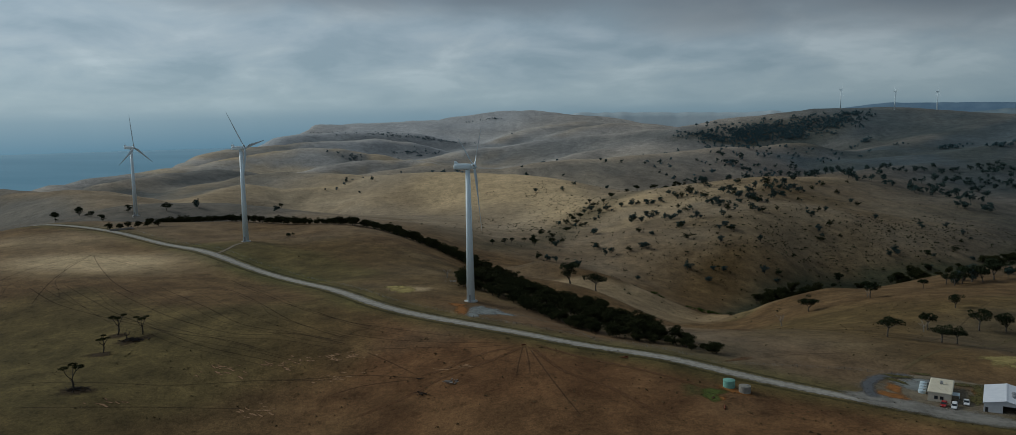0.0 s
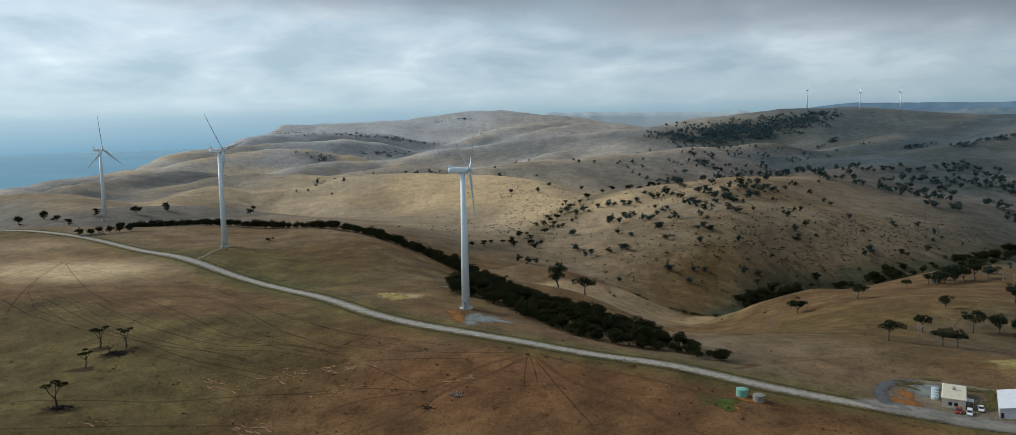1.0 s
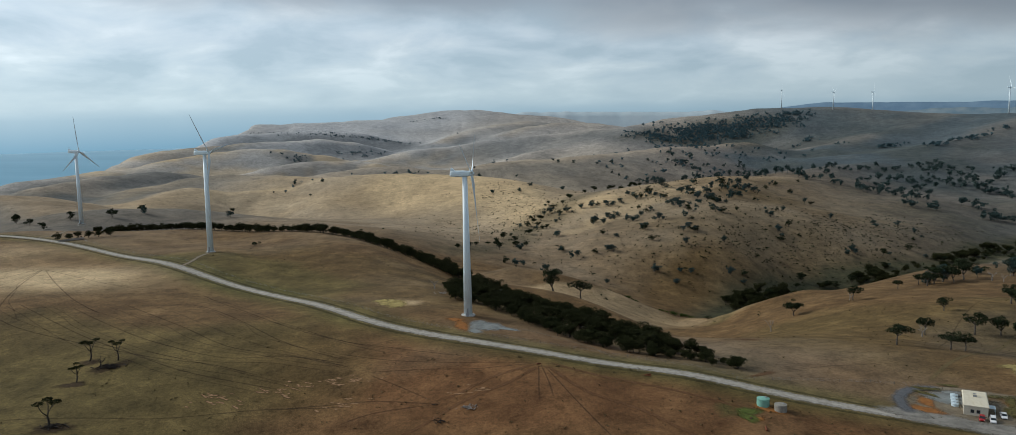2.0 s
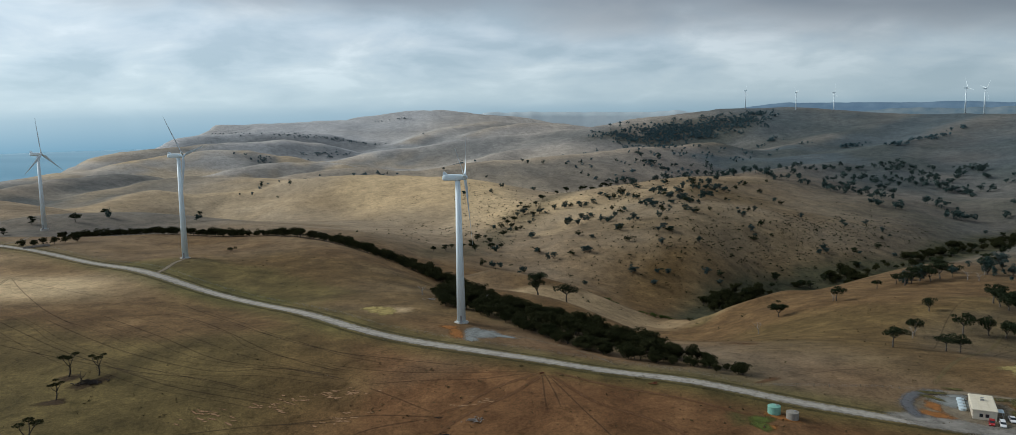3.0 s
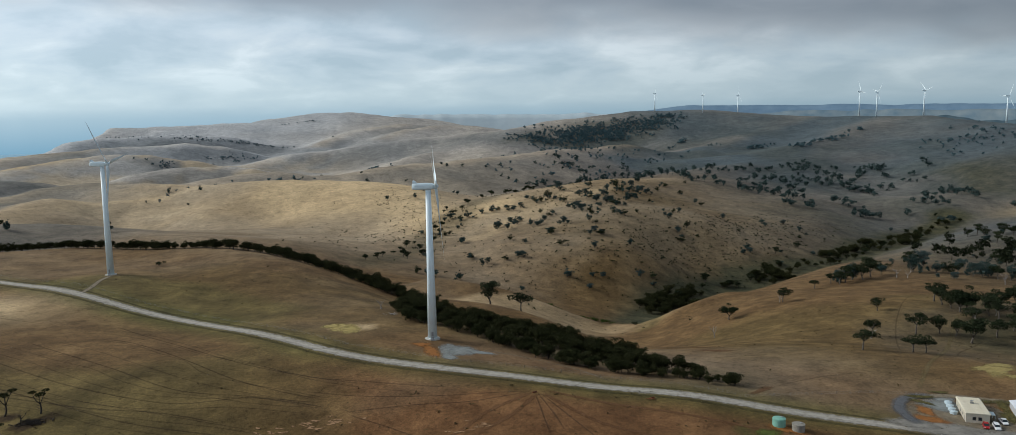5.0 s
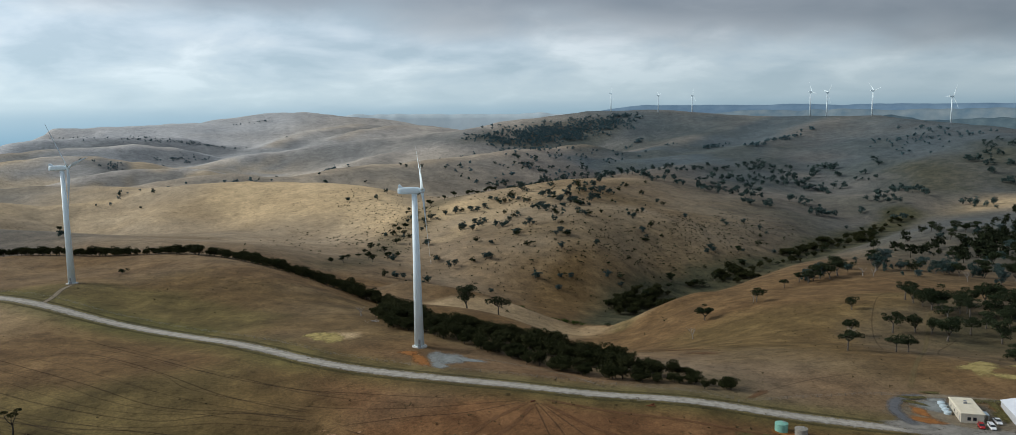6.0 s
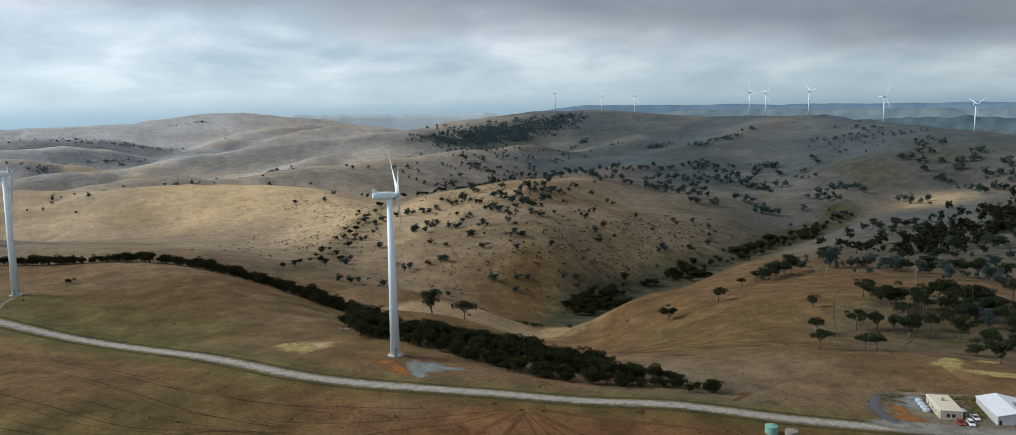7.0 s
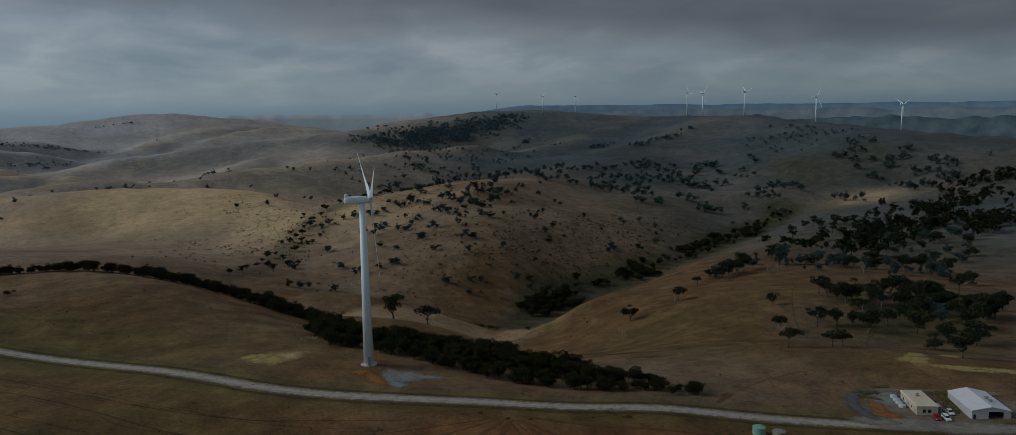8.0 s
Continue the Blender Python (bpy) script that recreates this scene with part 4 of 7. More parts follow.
def tree_kind(seed, tall, spread, trunk_h, tufts, leafy, mat, density=26, dead=0.0, low=0):
    """Meshes of one tree: trunk with limbs, and a broken crown of leaf tufts."""
    rng = random.Random(seed)
    bm = bmesh.new()
    lean = Vector((rng.uniform(-0.12, 0.12), rng.uniform(-0.12, 0.12), 0)) * tall
    fork = Vector((0, 0, trunk_h)) + lean * 0.4
    r0 = 0.045 * tall
    limb(bm, (0, 0, -0.4), fork, r0, r0 * 0.7, 8, 0.04 * tall, rng)
    verts, faces = [], []
    n_limb = 5 if tufts > 6 else 4
    ends = []
    for k in range(n_limb):
        a = 2 * math.pi * (k + rng.uniform(-0.3, 0.3)) / n_limb
        out = spread * rng.uniform(0.45, 0.8)
        end = fork + lean * 0.6 + Vector((math.cos(a) * out, math.sin(a) * out, (tall - trunk_h) * rng.uniform(0.4, 0.82)))
        pts = limb(bm, fork, end, r0 * 0.5, r0 * 0.14, 5, 0.06 * tall, rng)
        ends += [end, pts[2]]
        for _ in range(2):
            tip = pts[2] + Vector((rng.uniform(-1, 1) * spread * 0.35, rng.uniform(-1, 1) * spread * 0.35, rng.uniform(0.1, 0.3) * (tall - trunk_h)))
            limb(bm, pts[2], tip, r0 * 0.22, r0 * 0.08, 4, 0.03 * tall, rng)
            ends.append(tip)
    ends.append(fork + lean + Vector((0, 0, (tall - trunk_h) * 0.9)))
    trunk = mesh_from("trunk", bm, MAT_DEADWOOD if dead == 1.0 else MAT_DARK_BARK if dead else MAT_BARK, False)
    rng.shuffle(ends)
    for k in range(tufts):
        c = ends[k % len(ends)] + Vector((rng.gauss(0, 0.12) * spread, rng.gauss(0, 0.12) * spread, rng.gauss(0, 0.05) * tall))
        c.z = min(c.z, tall * 0.97)
        leaf_tuft(verts, faces, c, leafy * rng.uniform(0.7, 1.25), rng.uniform(0.5, 0.75), rng, density)
    # hanging foliage lower down, heavier to one side
    heavy = rng.uniform(0, 2 * math.pi)
    for _ in range(low):
        a, out = heavy + rng.gauss(0, 1.1), spread * rng.uniform(0.15, 0.75)
        c = lean * 0.5 + Vector((math.cos(a) * out, math.sin(a) * out, tall * rng.uniform(0.2, 0.52)))
        leaf_tuft(verts, faces, c, leafy * rng.uniform(0.6, 1.0), rng.uniform(0.6, 0.9), rng, density)
    me = None
    if verts:
        me = bpy.data.meshes.new("crown")
        me.from_pydata(verts, [], faces)
        me.materials.append(mat)
    return trunk, me


GUMS = [tree_kind(s, 9.0, 4.6, 2.0, t + 6, 1.75, MAT_LEAF, 58) for s, t in ((1, 13), (2, 10), (3, 15), (4, 9), (5, 12))]
FLAT_GUMS = [tree_kind(s, 7.5, 5.2, 3.4, 13, 1.6, MAT_LEAF, 52) for s in (11, 12, 13)]
BELT_TREES = [tree_kind(s, h, w, 1.2, n + 8, r * 0.76, MAT_LEAF_DARK, 46, 0.5, 5) for s, h, w, n, r in ((21, 7.5, 4.2, 15, 2.1), (22, 6.2, 4.6, 14, 2.2), (23, 8.6, 3.8, 16, 2.0), (24, 7.0, 4.0, 12, 2.3), (25, 5.4, 3.6, 11, 2.0))]
HILL_GUMS = [tree_kind(s, h, w, 0.9, t, 1.55, MAT_LEAF_BLUE if s % 3 else MAT_LEAF, 46, 0.0, low) for s, h, w, t, low in (
    (71, 8.5, 4.4, 18, 8), (72, 7.2, 4.8, 14, 9), (73, 9.6, 3.8, 17, 10), (74, 6.4, 3.6, 11, 7), (75, 8.0, 5.2, 13, 4), (76, 7.0, 3.0, 12, 8), (77, 9.0, 5.0, 21, 6), (78, 5.6, 4.2, 9, 7))]
DEAD_TREES = [tree_kind(s, 7.5, 4.0, 2.0, 0, 1.0, MAT_LEAF, 0, 1.0) for s in (41, 42)]
BUSHES = [tree_kind(s, 2.2, 2.2, 0.3, 8, 0.9, MAT_LEAF, 34) for s in (51, 52)]
GREEN_BUSHES = [tree_kind(s, 2.2, 2.4, 0.3, 9, 0.9, MAT_LEAF_GREEN, 34) for s in (53, 54)]
DEAD_DARK = [tree_kind(s, 7.5, 3.0, 2.4, 0, 1.0, MAT_LEAF, 0, 0.5) for s in (44, 45)]


def half_dead_kind(seed, tall, pads):
    """Meshes of a dying tree: bare forked limbs that carry a few flat pads of leaves at the top."""
    rng = random.Random(seed)
    bm = bmesh.new()
    verts, faces = [], []
    lean = Vector((rng.uniform(-0.1, 0.1) * tall, rng.uniform(-0.1, 0.1) * tall, 0))
    fork = lean + Vector((0, 0, tall * 0.4))
    limb(bm, (0, 0, -0.4), fork, 0.04 * tall, 0.028 * tall, 8, 0.05 * tall, rng)
    for k in range(pads):
        a = 2 * math.pi * k / pads + rng.uniform(-0.5, 0.5)
        end = fork + Vector((math.cos(a) * tall * 0.26, math.sin(a) * tall * 0.26, tall * rng.uniform(0.35, 0.55)))
        pts = limb(bm, fork, end, 0.02 * tall, 0.008 * tall, 6, 0.07 * tall, rng)
        for _ in range(2):
            limb(bm, pts[2], pts[2] + Vector((rng.gauss(0, 0.1), rng.gauss(0, 0.1), 0.14)) * tall, 0.008 * tall, 0.003 * tall, 4, 0.02 * tall, rng)
        leaf_tuft(verts, faces, end, 0.17 * tall * rng.uniform(0.8, 1.2), 0.32, rng, 85)
    for _ in range(3):
        a, h = rng.uniform(0, 6.28), rng.uniform(0.15, 0.38) * tall
        root = lean * (h / (0.4 * tall)) + Vector((0, 0, h))
        limb(bm, root, root + Vector((math.cos(a), math.sin(a), 0.7)) * tall * 0.16, 0.01 * tall, 0.004 * tall, 5, 0.03 * tall, rng)
    me = bpy.data.meshes.new("crown")
    me.from_pydata(verts, [], faces)
    me.materials.append(MAT_LEAF_DARK)
    return mesh_from("trunk", bm, MAT_DARK_BARK, False), me


HALF_DEAD = [half_dead_kind(s, 8.6, p) for s, p in ((61, 3), (62, 4), (63, 3))]
tree_rng = random.Random(77)


def plant(kinds, name, x, y, size, label, category="tree", group="", sink=0.0):
    trunk, crown = kinds[tree_rng.randrange(len(kinds))]
    root = new(name)
    s = size * tree_rng.uniform(0.92, 1.08)
    root.matrix_basis = pose(x, y, z_at(x, y) - sink, 0, 0, tree_rng.uniform(0, 360)) @ Matrix.Diagonal((s * tree_rng.uniform(0.9, 1.12), s, s * tree_rng.uniform(0.88, 1.08), 1))
    t = new("trunk", trunk)
    t.parent = root
    if crown:
        c = new("crown", crown)
        c.parent = root
    return tagged(root, label, category, group)


# ---- the shelterbelt ----
def along(line, n, jitter, rng):
    """n places along a line of points, strewn to both sides."""
    seg = [math.dist(a, b) for a, b in zip(line, line[1:])]
    total = sum(seg)
    for k in range(n):
        d = (k + rng.uniform(0.1, 0.9)) / n * total
        for (a, b), s in zip(zip(line, line[1:]), seg):
            if d <= s:
                break
            d -= s
        t = d / s
        yield a[0] + (b[0] - a[0]) * t + rng.gauss(0, jitter), a[1] + (b[1] - a[1]) * t + rng.gauss(0, jitter)


BELT = "trees of the shelterbelt"
BELT_LABEL = "dark green shelterbelt tree in a dense planted row"
BELT_ROWS = (
    (((87, 317), (70, 331), (51, 344), (31, 362), (14, 389), (1, 417), (-28, 445)), 74, 1.0),
    (((76, 336), (60, 358), (41, 386), (24, 420), (-2, 447), (-20, 466)), 76, 1.1),
    (((70, 376), (50, 404), (32, 434), (4, 462)), 52, 1.15),
    (((52, 412), (36, 444), (12, 480)), 30, 1.15),
)
for line, count, size in BELT_ROWS:
    for x, y in along(line, count, 2.6, tree_rng):
        plant(BELT_TREES, "belt_tree", x, y, size * tree_rng.uniform(0.58, 1.02) * (0.7 if y < 342 else 1.0), BELT_LABEL, "tree", BELT)
for x, y in along(((-30, 452), (-12, 488), (2, 522)), 30, 4.0, tree_rng):
    plant(BELT_TREES, "belt_tree", x, y, tree_rng.uniform(0.8, 1.15), BELT_LABEL, "tree", BELT)
THIN_ROW = ((6, 520), (-8, 555), (-35, 590), (-68, 620), (-110, 655), (-160, 690), (-220, 722), (-300, 755), (-348, 774))
for x, y in along(((2, 512), (4, 545), (-20, 580), (-58, 614), (-100, 650)), 58, 3.2, tree_rng):
    plant(BELT_TREES, "belt_tree", x, y, tree_rng.uniform(0.8, 1.1), "dark green tree in a thin planted row", "tree", "trees of the thin row")
for x, y in along(THIN_ROW, 165, 1.6, tree_rng):
    plant(BELT_TREES, "hedgerow_tree", x, y, tree_rng.uniform(0.7, 1.0), "dark green tree in a thin planted row", "tree", "trees of the thin row")


# ---- gum trees of the valley and the near slopes ----
def strewn(cx, cy, a, b, turn, count, rng):
    """Places in an oval, denser to its middle and in loose clusters."""
    c, s = math.cos(radians(turn)), math.sin(radians(turn))
    seeds = [(rng.gauss(0, 0.45), rng.gauss(0, 0.45)) for _ in range(max(3, count // 5))]
    for _ in range(count):
        if rng.random() < 0.65:
            u, v = rng.choice(seeds)
            u, v = u + rng.gauss(0, 0.09), v + rng.gauss(0, 0.14)
        else:
            u, v = rng.gauss(0, 0.5), rng.gauss(0, 0.5)
        yield cx + a * u * c - b * v * s, cy + a * u * s + b * v * c


GUM = "gum trees of the valley"
GULLY_HEAD_GUMS = [(123, 1212), (135, 1196), (146, 1200), (170, 1211), (184, 1207), (195, 1212), (207, 1213), (215, 1198), (227, 1205), (320, 1586), (249, 1244), (253, 1217), (262, 1215), (348, 1619), (341, 1627), (359, 1609), (196, 1143), (210, 1141), (171, 1121), (183, 1101), (197, 1126), (215, 1103), (217, 1078), (59, 989), (68, 1015), (101, 1124), (125, 1157), (114, 1071), (83, 1146), (32, 875), (44, 873), (76, 872), (106, 970), (120, 941)]
HILL_CREST_GUMS = [(277, 1232), (283, 1217), (317, 1301), (294, 1203), (285, 1155), (295, 1146), (296, 1128), (407, 1636), (391, 1630), (332, 1243), (342, 1244), (338, 1213), (382, 1341), (378, 1380), (339, 1187), (329, 1149), (371, 1244), (397, 1296), (355, 1161), (355, 1147), (352, 1177), (430, 1340), (420, 1298), (436, 1363), (440, 1305), (462, 1349), (449, 1291), (468, 1321), (467, 1299), (499, 1412), (397, 1206), (420, 1235)]
MIDDLE_HILL_GUMS = [(237, 1107), (248, 1126), (258, 1142), (245, 1159), (216, 1018), (223, 1024), (247, 1055), (251, 1052), (296, 1086), (304, 1117), (330, 1089), (335, 1078), (341, 1079), (366, 1095), (444, 1232), (367, 1141), (406, 1093), (408, 1083), (431, 1118), (446, 1131), (286, 1040), (269, 1002), (277, 997), (423, 1058), (403, 1044), (541, 1403), (541, 1387), (506, 1343), (541, 1329), (607, 1446), (544, 1256), (520, 1138), (574, 1121), (620, 1137), (622, 1099)]
OPEN_SLOPE_GUMS = [(177, 1125), (164, 1013), (142, 941), (158, 942), (162, 937), (176, 983), (138, 850), (217, 1009), (213, 962), (250, 943), (261, 991), (275, 990), (238, 885), (227, 886), (216, 865), (198, 886), (285, 889), (303, 894), (336, 944), (400, 1026), (302, 960), (296, 878), (430, 1038), (487, 1009), (489, 1004), (535, 1006), (514, 973), (578, 1034), (607, 1073), (588, 1011), (845, 1182), (420, 915), (478, 1002)]
HOLLOW_GUMS = [(521, 1965), (528, 1920), (539, 1921), (563, 1967), (547, 1879), (558, 1889), (586, 1925), (394, 1774), (406, 1764), (424, 1773), (426, 1746), (433, 1729), (446, 1723), (467, 1747), (484, 1752), (505, 1771), (530, 1802), (545, 1802), (564, 1813), (587, 1834), (597, 1818), (630, 1874), (614, 1802), (632, 1808), (665, 1873), (678, 1915), (598, 1663), (654, 1766), (686, 1866), (715, 1877), (601, 1585), (629, 1602), (633, 1579), (755, 1886), (651, 1572), (659, 1560), (646, 1517), (646, 1502)]
RIDGE_GUMS = [(351, 1879), (316, 1872), (264, 1879), (226, 1872), (216, 1889), (342, 1827), (368, 1788), (352, 1802), (198, 1629), (181, 1481), (448, 1923), (473, 1897), (507, 1896), (497, 1926), (662, 2078), (669, 2062), (635, 2071), (637, 1931), (695, 1983), (783, 2012), (31, 1818), (40, 1777), (-47, 2443), (120, 1759), (120, 1454), (-109, 1811), (-92, 1809), (-268, 1587), (-278, 1510), (-355, 1566), (-330, 1647), (-281, 978), (-377, 974), (47, 1382), (94, 1381)]
PLATEAU_GUMS = [(766, 1733), (775, 1714), (737, 1606), (816, 1735), (810, 1699), (833, 1713), (666, 1510), (702, 1508), (693, 1532), (701, 1472), (727, 1459), (720, 1430), (863, 1716), (887, 1722), (923, 1759), (781, 1526), (793, 1507), (866, 1639), (870, 1611), (885, 1612), (919, 1710), (946, 1724), (918, 1650), (774, 1438), (765, 1406), (795, 1436), (809, 1505), (768, 1450), (740, 1407), (765, 1365), (782, 1377), (792, 1347), (883, 1486), (736, 1297), (768, 1290), (781, 1302), (725, 1299)]
EAST_CLUMP_GUMS = [(1004, 1735), (990, 1687), (1012, 1697), (1059, 1745), (957, 1620), (918, 1604), (887, 1542), (898, 1538), (986, 1642), (959, 1588), (1075, 1758), (1071, 1721), (996, 1589), (1055, 1666), (1058, 1636), (1118, 1712), (1059, 1616), (998, 1613), (1015, 1584), (1030, 1562), (1048, 1567), (1071, 1589), (1105, 1616), (1159, 1681), (1144, 1648), (1186, 1684), (1047, 1544), (1054, 1533), (1067, 1532), (1056, 1496), (1069, 1524), (1197, 1668), (1201, 1663), (1163, 1595), (1114, 1523), (879, 1337), (869, 1362), (864, 1263), (862, 1273), (881, 1270)]
EAST_SLOPE_GUMS = [(1211, 1569), (1172, 1513), (1168, 1530), (1127, 1394), (1134, 1383), (1071, 1343), (1111, 1341), (1099, 1310), (1133, 1328), (1109, 1286), (1052, 1349), (1029, 1300), (1009, 1301), (1031, 1276), (1026, 1259), (944, 1266), (963, 1200), (985, 1202), (1286, 1633), (1274, 1604), (1323, 1345), (1315, 1284), (1312, 1270), (1312, 1297), (1288, 1215), (1286, 1198), (1284, 1182), (1264, 1152), (1314, 1171), (1316, 1162), (1284, 1074), (1277, 1105), (1138, 1213), (1126, 1192), (1138, 1179), (1158, 1183), (1128, 1112)]
FAR_EAST_GUMS = [(1506, 1535), (1482, 1503), (1489, 1490), (1555, 1531), (1520, 1476), (1431, 1451), (1433, 1427), (1372, 1447), (1368, 1429), (1376, 1423), (1362, 1393), (1375, 1387), (1393, 1369), (1398, 1360), (1422, 1344), (1427, 1337), (1443, 1329), (1456, 1323), (1387, 1322), (1394, 1311), (1392, 1256), (1385, 1235), (1399, 1232), (1460, 1273), (1464, 1261), (1449, 1242), (1469, 1242), (1458, 1220), (1407, 1209), (1389, 1185), (1377, 1165), (1449, 1199), (1482, 1345), (1504, 1354), (1127, 1042), (985, 919), (1024, 939), (941, 855), (1016, 901), (1052, 917)]
VALLEY_WOOD_WEST = [(752, 892), (754, 877), (744, 852), (790, 946), (783, 927), (708, 809), (670, 758), (692, 766), (741, 799), (665, 779), (594, 709), (633, 753), (639, 703), (695, 741), (742, 777), (641, 806), (465, 608), (481, 616), (479, 607), (475, 593), (482, 587), (489, 581), (522, 599), (533, 623), (466, 545), (495, 557), (435, 597), (372, 639), (376, 631), (389, 638), (416, 661), (465, 685), (434, 642), (481, 684), (451, 633), (460, 630), (475, 636), (368, 651)]
VALLEY_WOOD_EAST = [(765, 787), (741, 758), (722, 729), (745, 740), (738, 726), (705, 688), (729, 699), (770, 714), (756, 695), (703, 645), (748, 674), (649, 631), (642, 602), (583, 659), (505, 550), (493, 531), (484, 513), (509, 526), (469, 478), (794, 910), (796, 895), (808, 889), (809, 874), (822, 865), (821, 843), (832, 832), (827, 810), (841, 802), (845, 787), (862, 777), (851, 752), (658, 667), (639, 675), (622, 672), (605, 584), (588, 598)]
GROVE_GUMS = [(315, 481), (310, 469), (308, 459), (306, 450), (309, 448), (303, 437), (314, 437), (331, 447), (313, 429), (347, 451), (354, 449), (348, 439), (346, 431), (344, 423), (343, 415), (328, 421), (305, 410), (288, 404), (320, 408), (325, 405), (321, 394), (339, 399), (356, 403), (369, 407), (340, 381), (321, 378), (295, 355), (261, 353), (288, 365), (235, 320), (381, 440), (410, 447), (290, 386), (266, 398)]
PASTURE_GUMS = [(267, 473), (177, 368), (224, 422), (199, 362), (251, 421), (264, 418), (269, 412), (207, 546), (324, 621), (251, 551), (352, 628), (361, 633), (524, 1002)]
for places, kinds, size, label in (
        (GULLY_HEAD_GUMS, HILL_GUMS, 1.2, "dark green gum tree at the head of a dry gully"),
        (HILL_CREST_GUMS, HILL_GUMS, 1.5, "dark green gum tree on a dry hill crest"),
        (MIDDLE_HILL_GUMS, HILL_GUMS, 1.12, "dark green gum tree on a dry grass slope"),
        (OPEN_SLOPE_GUMS, HILL_GUMS, 1.12, "lone dark green gum tree on a dry hillside"),
        (VALLEY_WOOD_WEST, GUMS + HILL_GUMS, 1.6, "tall dark green gum tree in open woodland"),
        (VALLEY_WOOD_EAST, GUMS + HILL_GUMS, 1.65, "tall dark green gum tree in open woodland"),
        (GROVE_GUMS, GUMS + HILL_GUMS[:3] + FLAT_GUMS, 1.5, "dark green gum tree in a loose grove"),
        (PASTURE_GUMS, GUMS + FLAT_GUMS, 1.25, "spreading dark green gum tree on bare pasture")):
    for x, y in places:
        plant(kinds, "gum_tree", x, y, size * tree_rng.uniform(0.72, 1.18), label, "tree", GUM)
for x, y, s in ((61, 554, 1.65), (86, 323, 0.55), (352, 640, 1.1), (206, 362, 1.0)):
    plant(FLAT_GUMS, "gum_tree", x, y, s, "flat-topped gum tree with a bare pale trunk", "tree", GUM)
for x, y in strewn(362, 405, 44, 24, -25, 24, tree_rng):
    plant(GUMS + HILL_GUMS[2:3], "gum_tree", x, y, tree_rng.uniform(1.1, 1.6), "dark green gum tree in a loose grove", "tree", GUM)
plant(GUMS, "gum_tree", 44, 572, 1.65, "round-crowned dark gum tree behind the shelterbelt", "tree", GUM)
for x, y in ((250, 554), (174, 505), (219, 416), (300, 432), (407, 615), (-12, 505), (2, 512), (-36, 470)):
    plant(DEAD_TREES, "dead_tree", x, y, tree_rng.uniform(0.8, 1.2), "bare grey dead tree with bleached branches", "dead tree")
for x, y in ((318, 436), (336, 452), (372, 430), (430, 640), (402, 622), (455, 566)):
    plant(DEAD_TREES, "dead_tree", x, y, tree_rng.uniform(0.9, 1.25), "bare grey dead tree among living gums", "dead tree")
for x, y in along(GULLY[1:5], 30, 9, tree_rng):
    plant(BELT_TREES if tree_rng.random() < 0.6 else GUMS, "gully_tree", x, y, tree_rng.uniform(0.7, 1.35), "dark green tree crowded into the gully", "tree", "trees of the gully")
for x, y in along(GULLY[4:], 50, 12, tree_rng):
    plant(BELT_TREES if tree_rng.random() < 0.6 else GUMS, "gully_tree", x, y, tree_rng.uniform(0.7, 1.35), "dark green tree crowded into the gully", "tree", "trees of the gully")
for cx, cy, a, b, turn, n in ((285, 830, 36, 20, 40, 48), (318, 858, 30, 12, 45, 16), (480, 938, 34, 26, 60, 30), (650, 1030, 80, 14, 26, 26), (815, 1110, 70, 16, 40, 20)):
    for x, y in strewn(cx, cy, a, b, turn, n, tree_rng):
        plant(BELT_TREES, "gully_tree", x, y, tree_rng.uniform(1.0, 1.6), "dark green tree crowded into the gully", "tree", "trees of the gully")
for x, y in along(SIDE_GULLY, 34, 16, tree_rng):
    plant(GUMS, "gully_tree", x, y, tree_rng.uniform(0.6, 1.2), "small gum tree in a dry side gully", "tree", "trees of the gully")
for x, y in strewn(340, 1000, 260, 120, 25, 60, tree_rng):
    plant(BUSHES, "bush", x, y, tree_rng.uniform(0.6, 1.3), "low grey-green bush on the hillside", "bush", "bushes on the hillside")
for x, y in list(along(((172, 754), (184, 750), (197, 746)), 12, 1.6, tree_rng)) + list(along(((132, 743), (141, 738)), 5, 1.2, tree_rng)):
    plant(GREEN_BUSHES, "bush", x, y, tree_rng.uniform(1.0, 1.5), "fresh green bush in the damp gully floor", "bush", "green bushes of the gully")
plant(BUSHES, "bush", 184, 661, 1.4, "low dark bush on open pasture", "bush", "bushes on the hillside")
for x, y in ((-170, 620), (-510, 907), (-501, 938), (-438, 868), (-431, 912), (-470, 900)):
    plant(BUSHES, "bush", x, y, tree_rng.uniform(1.0, 1.8), "low dark bush on open pasture", "bush", "bushes on the hillside")

# weathered half-dead trees of the near paddock, with their fallen wood
for x, y, s in ((-161.9, 290.8, 1.25), (-169.5, 328.8, 0.9), (-173.3, 349.7, 1.05), (-161.5, 348.2, 0.9)):
    plant(HALF_DEAD, "half_dead_tree", x, y, s, "weathered half-dead tree with a thin flat crown", "tree", "half-dead trees of the paddock")


plant(DEAD_DARK, "dead_tree", -165.5, 341.7, 0.8, "dark bare dead tree above a branch heap", "dead tree")


